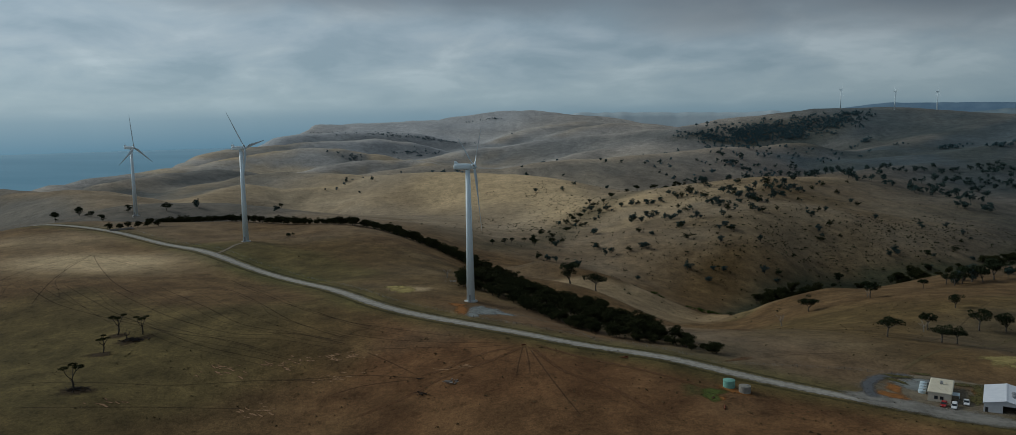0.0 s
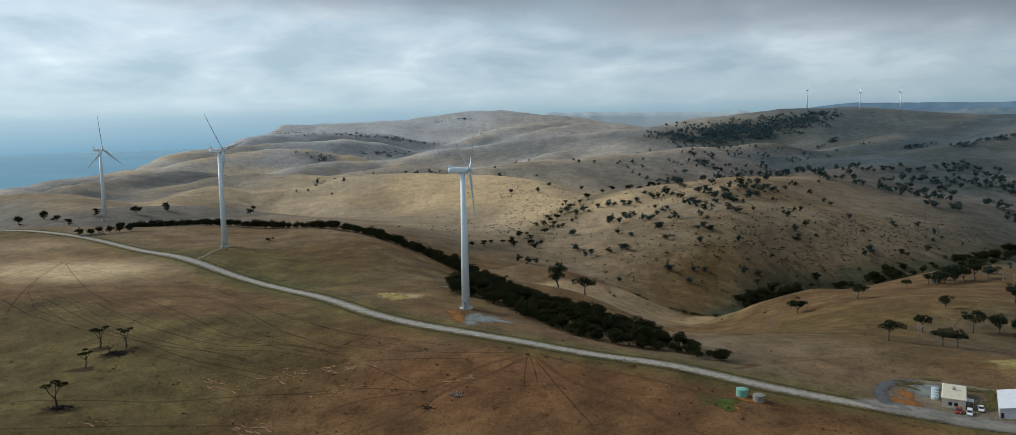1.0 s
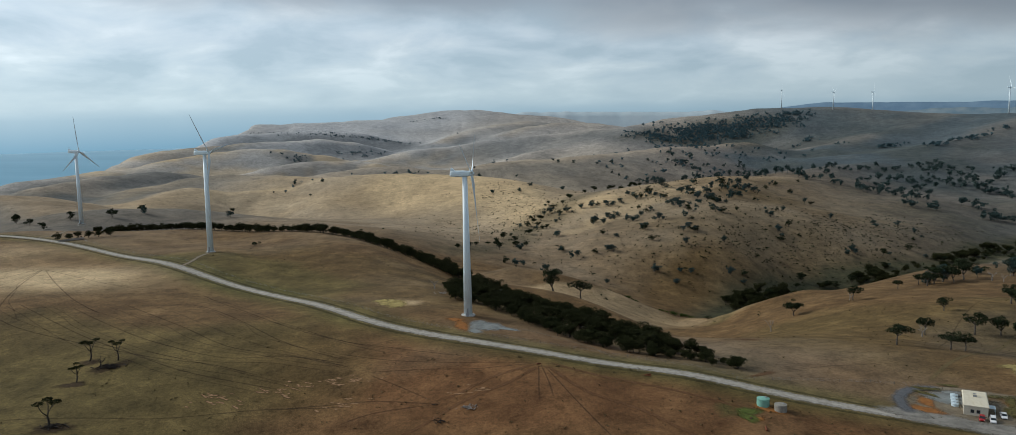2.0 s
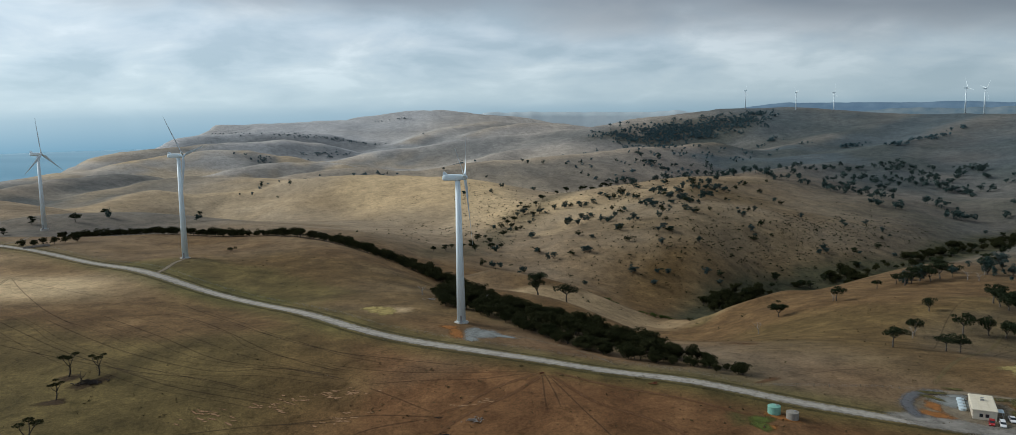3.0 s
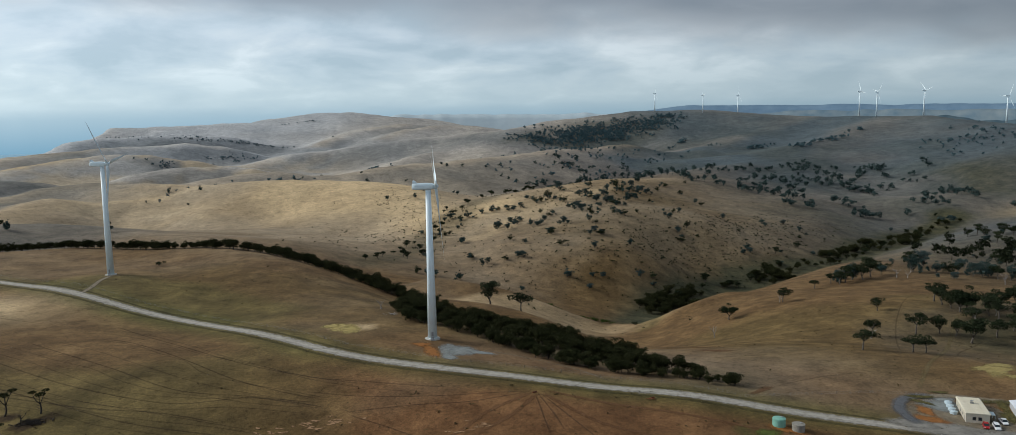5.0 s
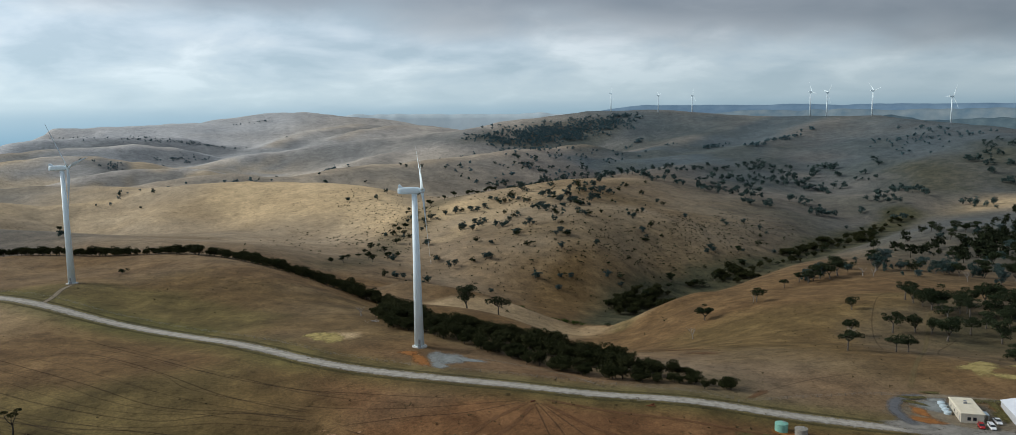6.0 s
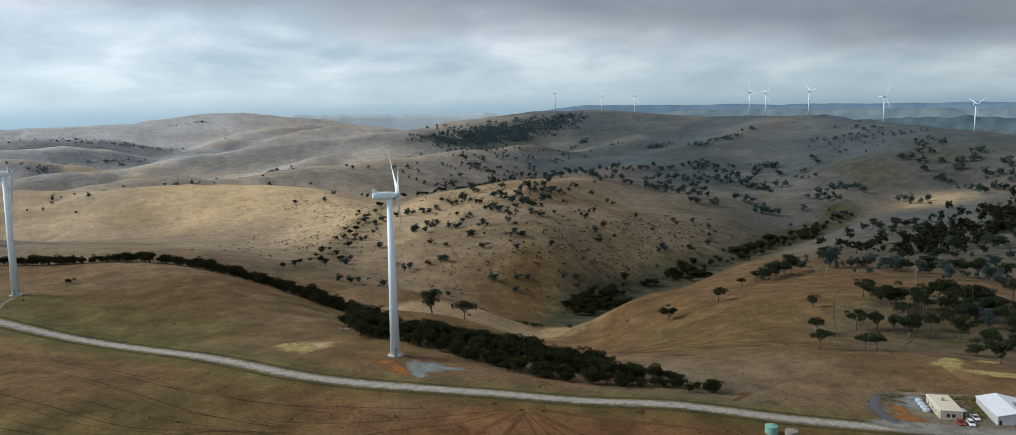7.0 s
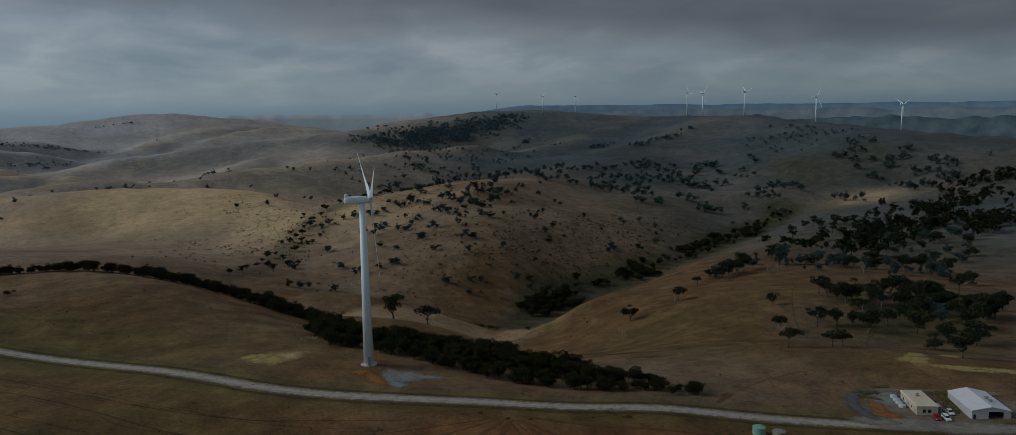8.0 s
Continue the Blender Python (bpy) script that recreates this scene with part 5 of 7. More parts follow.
# ---- far woods: too many and too small to count ----
def far_trees(name, label, spots, size, seed, mat):
    rng = np.random.default_rng(seed)
    spots = np.array(list(spots))
    zs = height(spots[:, 0], spots[:, 1])
    count, tufts, leaves = len(spots), 8, 20
    s = size * rng.uniform(0.55, 1.2, count)
    tall, wide = 9.5 * s, 4.8 * s
    foot = np.column_stack([spots, zs])
    # a three-sided trunk and, above it, tufts of loose leaf sprays
    trunk = np.stack([foot + np.column_stack([a * s, b * s, np.full(count, -0.5)]) for a, b in ((-0.25, 0), (0.25, 0), (0, 0.3))] + [foot + np.column_stack([0 * s, 0 * s, 0.55 * tall])], 1)
    c = foot[:, None] + np.array([0, 0, 0.58]) * tall[:, None, None] + rng.normal(0, 1, (count, tufts, 3)) * np.column_stack([0.36 * wide, 0.36 * wide, 0.16 * tall])[:, None]
    d = rng.normal(0, 1, (count, tufts, leaves, 3))
    d /= np.linalg.norm(d, axis=-1, keepdims=True)
    p = c[:, :, None] + d * [1, 1, 0.62] * (wide[:, None, None] * rng.uniform(0.2, 0.42, (count, tufts, leaves)))[..., None]
    tri = p[..., None, :] + rng.normal(0, 1, (count, tufts, leaves, 3, 3)) * 0.155 * wide[:, None, None, None, None]
    verts = np.concatenate([trunk.reshape(-1, 3), tri.reshape(-1, 3)])
    k = 4 * np.arange(count)[:, None, None] + np.array([[0, 1, 3], [1, 2, 3], [2, 0, 3]])
    faces = np.concatenate([k.reshape(-1, 3), 4 * count + np.arange(3 * count * tufts * leaves).reshape(-1, 3)])
    me = bpy.data.meshes.new(name)
    me.from_pydata(verts.tolist(), [], faces.tolist())
    me.materials.append(mat)
    return tagged(new(name, me), label, "trees", kind="stuff")


wood_rng = random.Random(5)
spots = []
for (cx, cy, a, b, turn, n) in ((720, 800, 150, 80, 35, 70), (880, 760, 180, 100, 40, 80), (1250, 1010, 300, 120, 30, 90)):
    spots += list(strewn(cx, cy, a, b, turn, n, wood_rng))
for places, n, loose in ((EAST_CLUMP_GUMS, 2, 9), (FAR_EAST_GUMS, 1, 9), (HOLLOW_GUMS, 1, 8), (PLATEAU_GUMS, 1, 9), (EAST_SLOPE_GUMS, 1, 9)):
    spots += places + [(x + wood_rng.gauss(0, loose), y + wood_rng.gauss(0, loose)) for x, y in places for _ in range(n)]
near_spots = [(x + wood_rng.gauss(0, 7), y + wood_rng.gauss(0, 7)) for places in (HILL_CREST_GUMS, GULLY_HEAD_GUMS, MIDDLE_HILL_GUMS[::2], VALLEY_WOOD_WEST, VALLEY_WOOD_EAST) for x, y in places for _ in range(2 if places is HILL_CREST_GUMS else 1)]
far_trees("hill_undergrowth", "low grey-green saplings beside the gum trees", near_spots, 0.85, 11, MAT_LEAF_BLUE)
tussocks = []
for cx, cy, a, b, turn, n in ((300, 1010, 260, 130, 25, 260), (190, 900, 120, 90, 20, 80), (110, 1240, 50, 120, -20, 130), (520, 1090, 200, 110, 30, 100), (60, 1420, 110, 70, 0, 60), (330, 1500, 220, 120, 10, 110)):
    tussocks += list(strewn(cx, cy, a, b, turn, n, wood_rng))
far_trees("hillside_tussocks", "low dark shrubs and tussocks on the dry hillside", tussocks, 0.19, 21, MAT_LEAF_WOOD)
far_trees("valley_woodland", "dark green gum woodland on the near valley side", [p for p in spots if p[1] < 1150], 1.7, 3, MAT_LEAF_WOOD)
far_trees("scattered_woodland", "scattered grey-green gum trees across the valley", [p for p in spots if p[1] >= 1150], 1.5, 8, MAT_LEAF_BLUE)
far_trees("ridge_trees", "lone dark trees on bare distant ridges", RIDGE_GUMS, 0.95, 14, MAT_LEAF_BLUE)
spots = []
for (cx, cy, a, b, turn, n) in ((640, 2560, 90, 110, 20, 130), (800, 2640, 170, 90, 12, 520), (960, 2680, 170, 80, 12, 400), (1080, 2660, 110, 70, 30, 180), (1160, 2745, 90, 25, 10, 50), (860, 2590, 200, 40, 8, 120),
                                (1188, 2181, 55, 22, 15, 34), (1300, 2012, 70, 16, 10, 40), (1198, 1979, 40, 18, 10, 22), (1057, 2438, 60, 24, 20, 26), (1078, 2235, 22, 18, 0, 6), (1448, 2069, 60, 20, 15, 12),
                                (-430, 3560, 330, 30, 8, 130), (-480, 2520, 60, 60, 0, 34), (-340, 3060, 110, 70, 30, 50), (-110, 4140, 120, 14, 5, 26), (640, 2120, 300, 120, 5, 70), (60, 2300, 260, 60, 0, 24), (1500, 1700, 220, 120, 30, 70), (500, 1900, 260, 120, 10, 40), (-150, 1620, 260, 160, 0, 14), (1850, 3150, 200, 40, 10, 60)):
    spots += list(strewn(cx, cy, a, b, turn, n, wood_rng))
far_trees("hill_woodland", "dark woodland and lone trees on far hills", [p for p in spots if p[0] > 0], 0.98, 4, MAT_LEAF_HAZED)
far_trees("coast_scrub", "low scrub trees on coastal hills, tinted blue-grey for haze", [p for p in spots if p[0] <= 0], 0.72, 15, MAT_LEAF_HAZED)


# ---- turbines on the far ridge ----
FAR_TURBINES = [(1169, 2867, 0.93, 20), (1307, 2757, 0.88, 70), (1510, 2871, 1.08, 10), (1712, 2431, 1.18, 100), (1723, 2359, 1.16, 45), (1751, 2181, 1.18, 75), (1783, 1905, 1.15, 30), (1813, 1630, 1.04, 180)]
for x, y, size, phase in FAR_TURBINES:
    wind_turbine(x, y, z_at(x, y) - 0.3, phase, "distant white wind turbine on a bare ridge", "wind turbines on the far ridge", size)


# ---- distance ----
def hill_band(name, label, dist, az0, az1, top, low, c1, c2, seed, ragged):
    """A far range as a long low ridge with depth, shaped to the camera's view; bearings and heights in degrees seen
    from its path.
    """
    n, rings = 160, []
    for k in range(n + 1):
        az = az0 + (az1 - az0) * k / n
        env = min(1.0, min(k, n - k) / (n * 0.16))
        env = env * env * (3 - 2 * env)
        bump = ragged * (noise.noise((az * 0.35, seed, 0)) + 0.5 * noise.noise((az * 1.1, seed, 3)))
        el = low + (top + bump - low) * env
        s, c = math.sin(radians(az)), math.cos(radians(az))
        ring = []
        for back, drop in ((-260, 1.0), (-120, 0.4), (-40, 0.1), (0, 0.0), (60, 0.15), (200, 1.0)):
            d = dist + back
            h = 99 + dist * math.tan(radians(el))
            foot = 99 + dist * math.tan(radians(low - 2.2))
            ring.append((-50 + d * s, 40 + d * c, h + (foot - h) * drop - 0.0157 * d * s))
        rings.append(ring)
    verts = [p for r in rings for p in r]
    m = 6
    faces = [(k * m + j, k * m + j + 1, (k + 1) * m + j + 1, (k + 1) * m + j) for k in range(n) for j in range(m - 1)]
    me = bpy.data.meshes.new(name)
    me.from_pydata(verts, [], faces)
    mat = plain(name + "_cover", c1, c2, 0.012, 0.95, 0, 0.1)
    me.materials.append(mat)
    me.polygons.foreach_set("use_smooth", np.ones(len(me.polygons), bool))
    return tagged(new(name, me), label, "hills", kind="structure")


# The blue and pale tones of these bands are painted haze.
hill_band("backdrop_range", "distant range under cloud, tinted blue for haze", 4780, 16, 78, 0.66, -0.9, (0.13, 0.21, 0.3), (0.19, 0.28, 0.37), 2.0, 0.10)
hill_band("backdrop_plain", "farmland beyond the ridge, haze painted in blue-green", 4560, 24, 80, 0.32, -1.2, (0.12, 0.19, 0.245), (0.24, 0.29, 0.31), 5.0, 0.16)
hill_band("backdrop_woods", "woods beyond the ridge, tinted dark blue for haze", 4380, 33, 80, -0.25, -1.4, (0.05, 0.09, 0.12), (0.13, 0.18, 0.2), 9.0, 0.3)
hill_band("backdrop_coast_hills", "hills far along the coast, painted pale for haze", 4820, 2, 26, 0.1, -0.9, (0.42, 0.5, 0.545), (0.5, 0.57, 0.6), 12.0, 0.16)


# ---- patches of bare ground ----
def patch_mesh(bm, cx, cy, a, b, turn, seed, lift=0.1, ragged=0.35, n=26):
    """A ragged patch laid on the ground."""
    rim = bm.verts.layers.float.get("cover") or bm.verts.layers.float.new("cover")
    a, b = a * 1.22, b * 1.22
    c, s = math.cos(radians(turn)), math.sin(radians(turn))
    rings = []
    for f in (0.33, 0.66, 1.0):
        ring = []
        for k in range(n):
            t = 2 * math.pi * k / n
            q = f * (1 + ragged * (noise.noise((math.cos(t) * 1.6 + seed, math.sin(t) * 1.6, seed * 2.0)) + 0.5 * noise.noise((math.cos(t) * 5 + seed, math.sin(t) * 5, seed))) * (f ** 2))
            u, v = a * q * math.cos(t), b * q * math.sin(t)
            x, y = cx + u * c - v * s, cy + u * s + v * c
            ring.append((x, y))
        rings.append(ring)
    pts = np.array([(cx, cy)] + [p for r in rings for p in r])
    zs = height(pts[:, 0], pts[:, 1]) + lift
    vs = [bm.verts.new((p[0], p[1], z)) for p, z in zip(pts, zs)]
    for k, v in enumerate(vs):
        v[rim] = (1.0, 1.0, 0.7, 0.0)[0 if k == 0 else 1 + (k - 1) // n]
    for k in range(n):
        bm.faces.new((vs[0], vs[1 + k], vs[1 + (k + 1) % n]))
        for r in range(2):
            o = 1 + r * n
            bm.faces.new((vs[o + k], vs[o + n + k], vs[o + n + (k + 1) % n], vs[o + (k + 1) % n]))


def patch(name, label, ovals, mat, lift=0.1, ragged=0.35):
    bm = bmesh.new()
    for k, (cx, cy, a, b, turn) in enumerate(ovals):
        patch_mesh(bm, cx, cy, a, b, turn, k * 3.1 + len(name), lift + 0.012 * k, ragged)
    return tagged(new(name, mesh_from(name, bm, mat, False)), label, "ground", kind="structure")


MAT_ORANGE = soft("orange_subsoil", (0.23, 0.095, 0.028), (0.36, 0.165, 0.055), 0.4)
MAT_SCAR = soft("pale_eroded_soil", (0.27, 0.16, 0.085), (0.38, 0.235, 0.13), 0.5)
MAT_TRACK = soft("worn_sheep_track", (0.05, 0.035, 0.023), (0.095, 0.066, 0.042), 0.25, full=0.4)
MAT_RED_TRACK = soft("worn_red_track", (0.13, 0.065, 0.03), (0.19, 0.1, 0.05), 0.25, full=0.6)
MAT_YARD = soft("sandy_yard", (0.17, 0.14, 0.098), (0.27, 0.225, 0.16), 0.3)
MAT_ASPHALT = soft("grey_asphalt", (0.1, 0.107, 0.117), (0.165, 0.17, 0.18), 0.6, full=0.85)
MAT_PALE_TRACK = soft("worn_dry_grass", (0.16, 0.125, 0.06), (0.23, 0.18, 0.09), 0.3, full=0.4)
MAT_FAINT_TRACK = soft("faint_sheep_track", (0.06, 0.042, 0.028), (0.1, 0.07, 0.045), 0.25, full=0.28)
MAT_SOIL_SHADOW = soft("dark_soil_and_shadow", (0.04, 0.027, 0.018), (0.085, 0.056, 0.034), 0.6, full=0.75)
MAT_WEEDS = soft("dark_yard_weeds", (0.06, 0.055, 0.022), (0.14, 0.12, 0.045), 0.8)
MAT_YELLOW = soft("yellow_dry_grass", (0.32, 0.255, 0.095), (0.44, 0.35, 0.14), 0.5, full=0.9)
MAT_GREEN = soft("watered_green_grass", (0.06, 0.085, 0.02), (0.12, 0.14, 0.035), 0.6)

patch("turbine_pad", "blue-grey gravel hardstand beside a turbine", [(-14.5, 381, 5, 11, -10), (-9, 379, 7, 8, -20), (-16.5, 370, 3, 5, 20), (-2, 376, 6, 3, -25)], MAT_BLUE_GRAVEL, 0.1, 0.4)
patch("bare_subsoil", "bare orange subsoil beside a turbine", [(-22.3, 380, 3.2, 11, 6), (-25, 391, 4, 3.5, 0)], MAT_ORANGE, 0.09, 0.5)
patch("straw_patch", "yellow patch of dry grass", [(-58, 424, 7, 8, 0), (-54, 419, 5, 7, 0), (-62, 428, 4, 4, 0)], MAT_YELLOW, 0.08, 0.4)
patch("yellow_grass", "yellow dry grass patches on the slope", [(203, 320, 15, 7, 40), (216, 330, 10, 5, 35), (234, 325, 9, 5, 30), (206, 298, 15, 6, -45), (220, 288, 13, 5, -40)], MAT_YELLOW, 0.09, 0.8)
patch("yard", "sandy gravel yard round the farm sheds", [(157.2, 273.5, 26, 14, -35), (141.7, 282.7, 14, 9, -30), (172.6, 267.3, 22, 12, -35)], MAT_YARD, 0.08, 0.3)
patch("yard_gravel", "pale gravel apron between road and sheds", [(136, 270, 17, 8, -35), (153, 257, 17, 7, -33), (128, 277, 8, 5, -30)], MAT_YARD_GRAVEL, 0.2, 0.3)
patch("yard_blue_pad", "blue-grey gravel pad beside the office", [(150.5, 289.4, 7.5, 5.5, -45), (155.1, 294.1, 4, 3, -40)], MAT_BLUE_GRAVEL, 0.24, 0.2)
patch("yard_weeds", "dark low weeds in the yard", [(166.5, 287.5, 4, 1.6, -35), (172.5, 284, 5, 1.8, -35), (164, 274, 2.5, 5, -30), (145, 295, 3.5, 1.4, -50), (176, 277, 2.2, 6, -30), (146.4, 298.7, 3.5, 1.5, -35), (149.4, 297.7, 4, 1.3, -20), (146.9, 292.5, 3, 1, -60), (165.9, 274.5, 2.0, 7, -32), (169.5, 281.7, 1.8, 5, -30), (157.7, 299.2, 4, 1.2, -30)], MAT_WEEDS, 0.28, 0.6)
patch("green_patch", "bright green watered grass beside the tanks", [(72, 276, 4.5, 3, 0), (70.5, 271, 3.0, 4.0, 20)], MAT_GREEN, 0.09, 0.5)
patch("yard_soil", "bare orange soil beside the office pad", [(137, 280, 6, 3.5, -40), (141.5, 287, 3, 5, -20), (170, 279, 4, 3, -30)], MAT_ORANGE, 0.22, 0.5)
patch("tank_soil", "bare orange soil round the tanks", [(80, 278, 6, 3, -40), (72, 270, 4, 2, 0)], MAT_ORANGE, 0.07, 0.5)
tagged(ribbon("loop_track", [(129.5, 276), (131, 284), (134, 291.5), (139.5, 297), (146, 299), (153, 297.5)], 6.4, MAT_ASPHALT, 0.3, 2.0, 0.1), "grey asphalt loop behind the sheds", "track", kind="structure")
tagged(ribbon("back_track", [(146, 299), (158, 295.7), (168, 288.5), (178, 280), (190, 271)], 5.0, MAT_YARD, 0.26, 2.0, 0.3), "worn grey-brown track behind the sheds", "track", kind="structure")
tagged(ribbon("paddock_track", [(300, 445), (276, 422), (220, 366.8), (180, 330), (153.5, 304.5)], 3.2, MAT_PALE_TRACK, 0.09, 4.0, 0.5), "faint yellowish vehicle track up the slope", "track", kind="structure")
for line in (((352, 539), (310, 500), (271, 460), (239.5, 423), (196.5, 367)), ((274, 399.6), (240, 377), (216, 353.8)), ((98.8, 316.3), (108, 320), (125, 325), (145.3, 326.5))):
    tagged(ribbon("slope_track", line, 1.2, MAT_FAINT_TRACK, 0.08, 4.0, 0.6), "narrow dark stock track on the slope", "track", kind="structure")
patch("slope_soil", "bare reddish soil on the slope", [(92, 313, 9, 1.6, 28), (125, 433, 20, 5, -65), (116, 396, 10, 4, -60)], MAT_RED_TRACK, 0.09, 0.8)
# Dark soil below the trees, their shadow painted into the same patches.
patch("tree_litter", "dark soil and painted shadow under dead trees", [(-163, 341, 8, 4, 35), (-172, 348, 5, 3, 0), (-169.5, 327, 5, 3, 0), (-160.5, 290.5, 6, 4, 10)], MAT_SOIL_SHADOW, 0.06, 0.7)
tagged(ribbon("turbine_track", [(-197, 531), (-193, 548), (-192, 566), (-189, 580)], 4.5, MAT_YARD, 0.12, 3.0, 0.3), "pale worn track up to a turbine", "track", kind="structure")
tagged(ribbon("pad_track", [(0, 381), (14, 370), (30, 352), (38, 330)], 1.1, MAT_YARD, 0.1, 3.0, 0.4), "faint sandy track from pad to road", "track", kind="structure")
tagged(ribbon("farm_track", [(-340, 651), (-335, 678), (-350, 730), (-368, 795)], 4.5, MAT_YARD, 0.14, 3.0, 0.2), "pale track to the coastal turbine", "track", kind="structure")


def beside(line, off):
    """A line of points shifted sideways."""
    out = []
    for i, p in enumerate(line):
        a, q = line[max(i - 1, 0)], line[min(i + 1, len(line) - 1)]
        d = math.dist(a, q)
        out.append((p[0] - (q[1] - a[1]) / d * off, p[1] + (q[0] - a[0]) / d * off))
    return out


MAT_WHEEL = soft("packed_wheel_gravel", (0.33, 0.32, 0.295), (0.43, 0.42, 0.39), 0.35, full=0.15)
MAT_VERGE = soft("dark_verge_weeds", (0.05, 0.045, 0.022), (0.12, 0.105, 0.045), 0.35, full=0.55)
for off in (-1.35, 1.35):
    tagged(ribbon("wheel_track", beside(ROAD_LINE, off), 1.7, MAT_WHEEL, 0.19, 4.0, 0.5), "paler packed wheel track in the gravel road", "road", kind="structure")
for off, w in ((-5.4, 3.2), (5.4, 2.6)):
    tagged(ribbon("verge", beside(ROAD_LINE, off), w, MAT_VERGE, 0.1, 4.0, 1.3), "dark weedy verge of the gravel road", "verge", kind="structure")

# worn stock tracks across the near paddock
RED_TRACKS = (
    ((5, 320), (-14, 309), (-24, 301), (-33, 298)),
    ((7, 319), (-6, 305), (-23, 295), (-39, 283), (-55, 275)),
    ((9, 318), (20, 294), (37, 277), (50, 256)),
    ((11, 321), (29, 306), (51, 294), (71, 279)),
)
GREY_TRACKS = (
    ((6, 318), (4, 301), (3, 289)),
    ((7, 319), (8, 300), (8, 290)),
    ((8, 318), (15, 289), (24, 258)),
    ((4, 321), (-17, 319), (-38, 324), (-59, 327)),
    ((4, 322), (-22, 326), (-50, 335), (-73, 345)),
    ((-33, 296), (-56, 305), (-76, 306), (-90, 305)),
    ((-34, 298), (-47, 313), (-59, 325)),
    ((-35, 296), (-55, 297), (-68, 292)),
)
PADDOCK_TRACKS = (
    ((-187, 296), (-174, 298), (-153, 298), (-129, 298), (-95, 305), (-66, 304)),
    ((-174, 274), (-154, 277), (-123, 282), (-95, 285)),
    ((-256, 425), (-228, 398), (-196, 377), (-149, 349), (-123, 339), (-102, 329)),
    ((-242, 433), (-193, 384), (-164, 359), (-130, 333), (-91, 318)),
    ((-213, 426), (-182, 393), (-152, 365), (-120, 345), (-92, 344), (-68, 333)),
    ((-192, 436), (-148, 386), (-120, 356), (-92, 345), (-69, 336)),
    ((-167, 438), (-149, 427), (-106, 368), (-85, 349), (-69, 339)),
)
FAN_TRACKS = (
    ((-162, 465), (-109, 389), (-76, 360), (-51, 348), (-22, 333)),
    ((-199, 476), (-225, 492), (-252, 514), (-277, 533)),
    ((-278, 533), (-270, 497), (-256, 450), (-238, 396)),
    ((-281, 534), (-286, 492), (-282, 440), (-268, 395)),
    ((-276, 532), (-252, 492), (-222, 446), (-196, 415)),
    ((-290, 545), (-300, 500), (-303, 452)),
)
for line in RED_TRACKS:
    tagged(ribbon("stock_track", line, 2.6, MAT_RED_TRACK, 0.07, 3.0, 0.6), "worn reddish stock track across the paddock", "track", kind="structure")


def between(a, b, f, rng):
    """A line part of the way from one line to another, strayed a little."""
    def resample(line):
        run = np.concatenate([[0], np.cumsum([math.dist(p, q) for p, q in zip(line, line[1:])])])
        t = np.linspace(0, run[-1], 9)
        return np.column_stack([np.interp(t, run, [p[k] for p in line]) for k in (0, 1)])
    mid = resample(a) * (1 - f) + resample(b) * f + np.cumsum(rng.normal(0, 1.5, (9, 2)), 0)
    return [tuple(p) for p in mid]


for line in GREY_TRACKS + PADDOCK_TRACKS + FAN_TRACKS:
    tagged(ribbon("stock_track", line, 1.0 if line[0][0] < 0 else 0.9, MAT_TRACK, 0.07, 3.0, 0.9), "narrow dark stock track across the paddock", "track", kind="structure")
track_rng = np.random.default_rng(31)
for a, b in zip(PADDOCK_TRACKS[2:] + FAN_TRACKS[:1], PADDOCK_TRACKS[3:] + FAN_TRACKS[:1]):
    for f in (0.35, 0.7):
        if a is not b:
            tagged(ribbon("stock_track", between(a, b, f, track_rng), 0.8, MAT_FAINT_TRACK, 0.065, 3.0, 0.9), "faint narrow stock track across the paddock", "track", kind="structure")
for a, b in zip(FAN_TRACKS[2:4], FAN_TRACKS[3:5]):
    tagged(ribbon("stock_track", between(a, b, 0.5, track_rng), 0.8, MAT_FAINT_TRACK, 0.065, 3.0, 0.9), "faint narrow stock track across the paddock", "track", kind="structure")

scar_rng = random.Random(9)
bm = bmesh.new()
for x, y in ((-113, 315), (-107, 310), (-116, 309), (-95, 317), (-89, 318), (-74, 322), (-68, 323), (-82, 321), (-68, 304), (-65, 306), (-93, 281), (-90, 284), (-62, 322), (-21, 302), (-145, 282)):
    for k in range(7):
        sx, sy, head = x + scar_rng.gauss(0, 4.0), y + scar_rng.gauss(0, 2.0), scar_rng.uniform(-34, -4)
        for j in range(scar_rng.randint(1, 2)):
            patch_mesh(bm, sx, sy, scar_rng.uniform(0.6, 2.0), scar_rng.uniform(0.22, 0.5), head + scar_rng.uniform(-14, 14), scar_rng.uniform(0, 50), 0.11 + 0.01 * k + 0.002 * j, 1.0, 14)
            sx, sy = sx + math.cos(radians(head)) * 1.3, sy + math.sin(radians(head)) * 1.3 + scar_rng.gauss(0, 0.35)
tagged(new("erosion_scars", mesh_from("erosion_scars", bm, MAT_SCAR, False)), "pale eroded soil steps on the slope", "soil", kind="stuff")


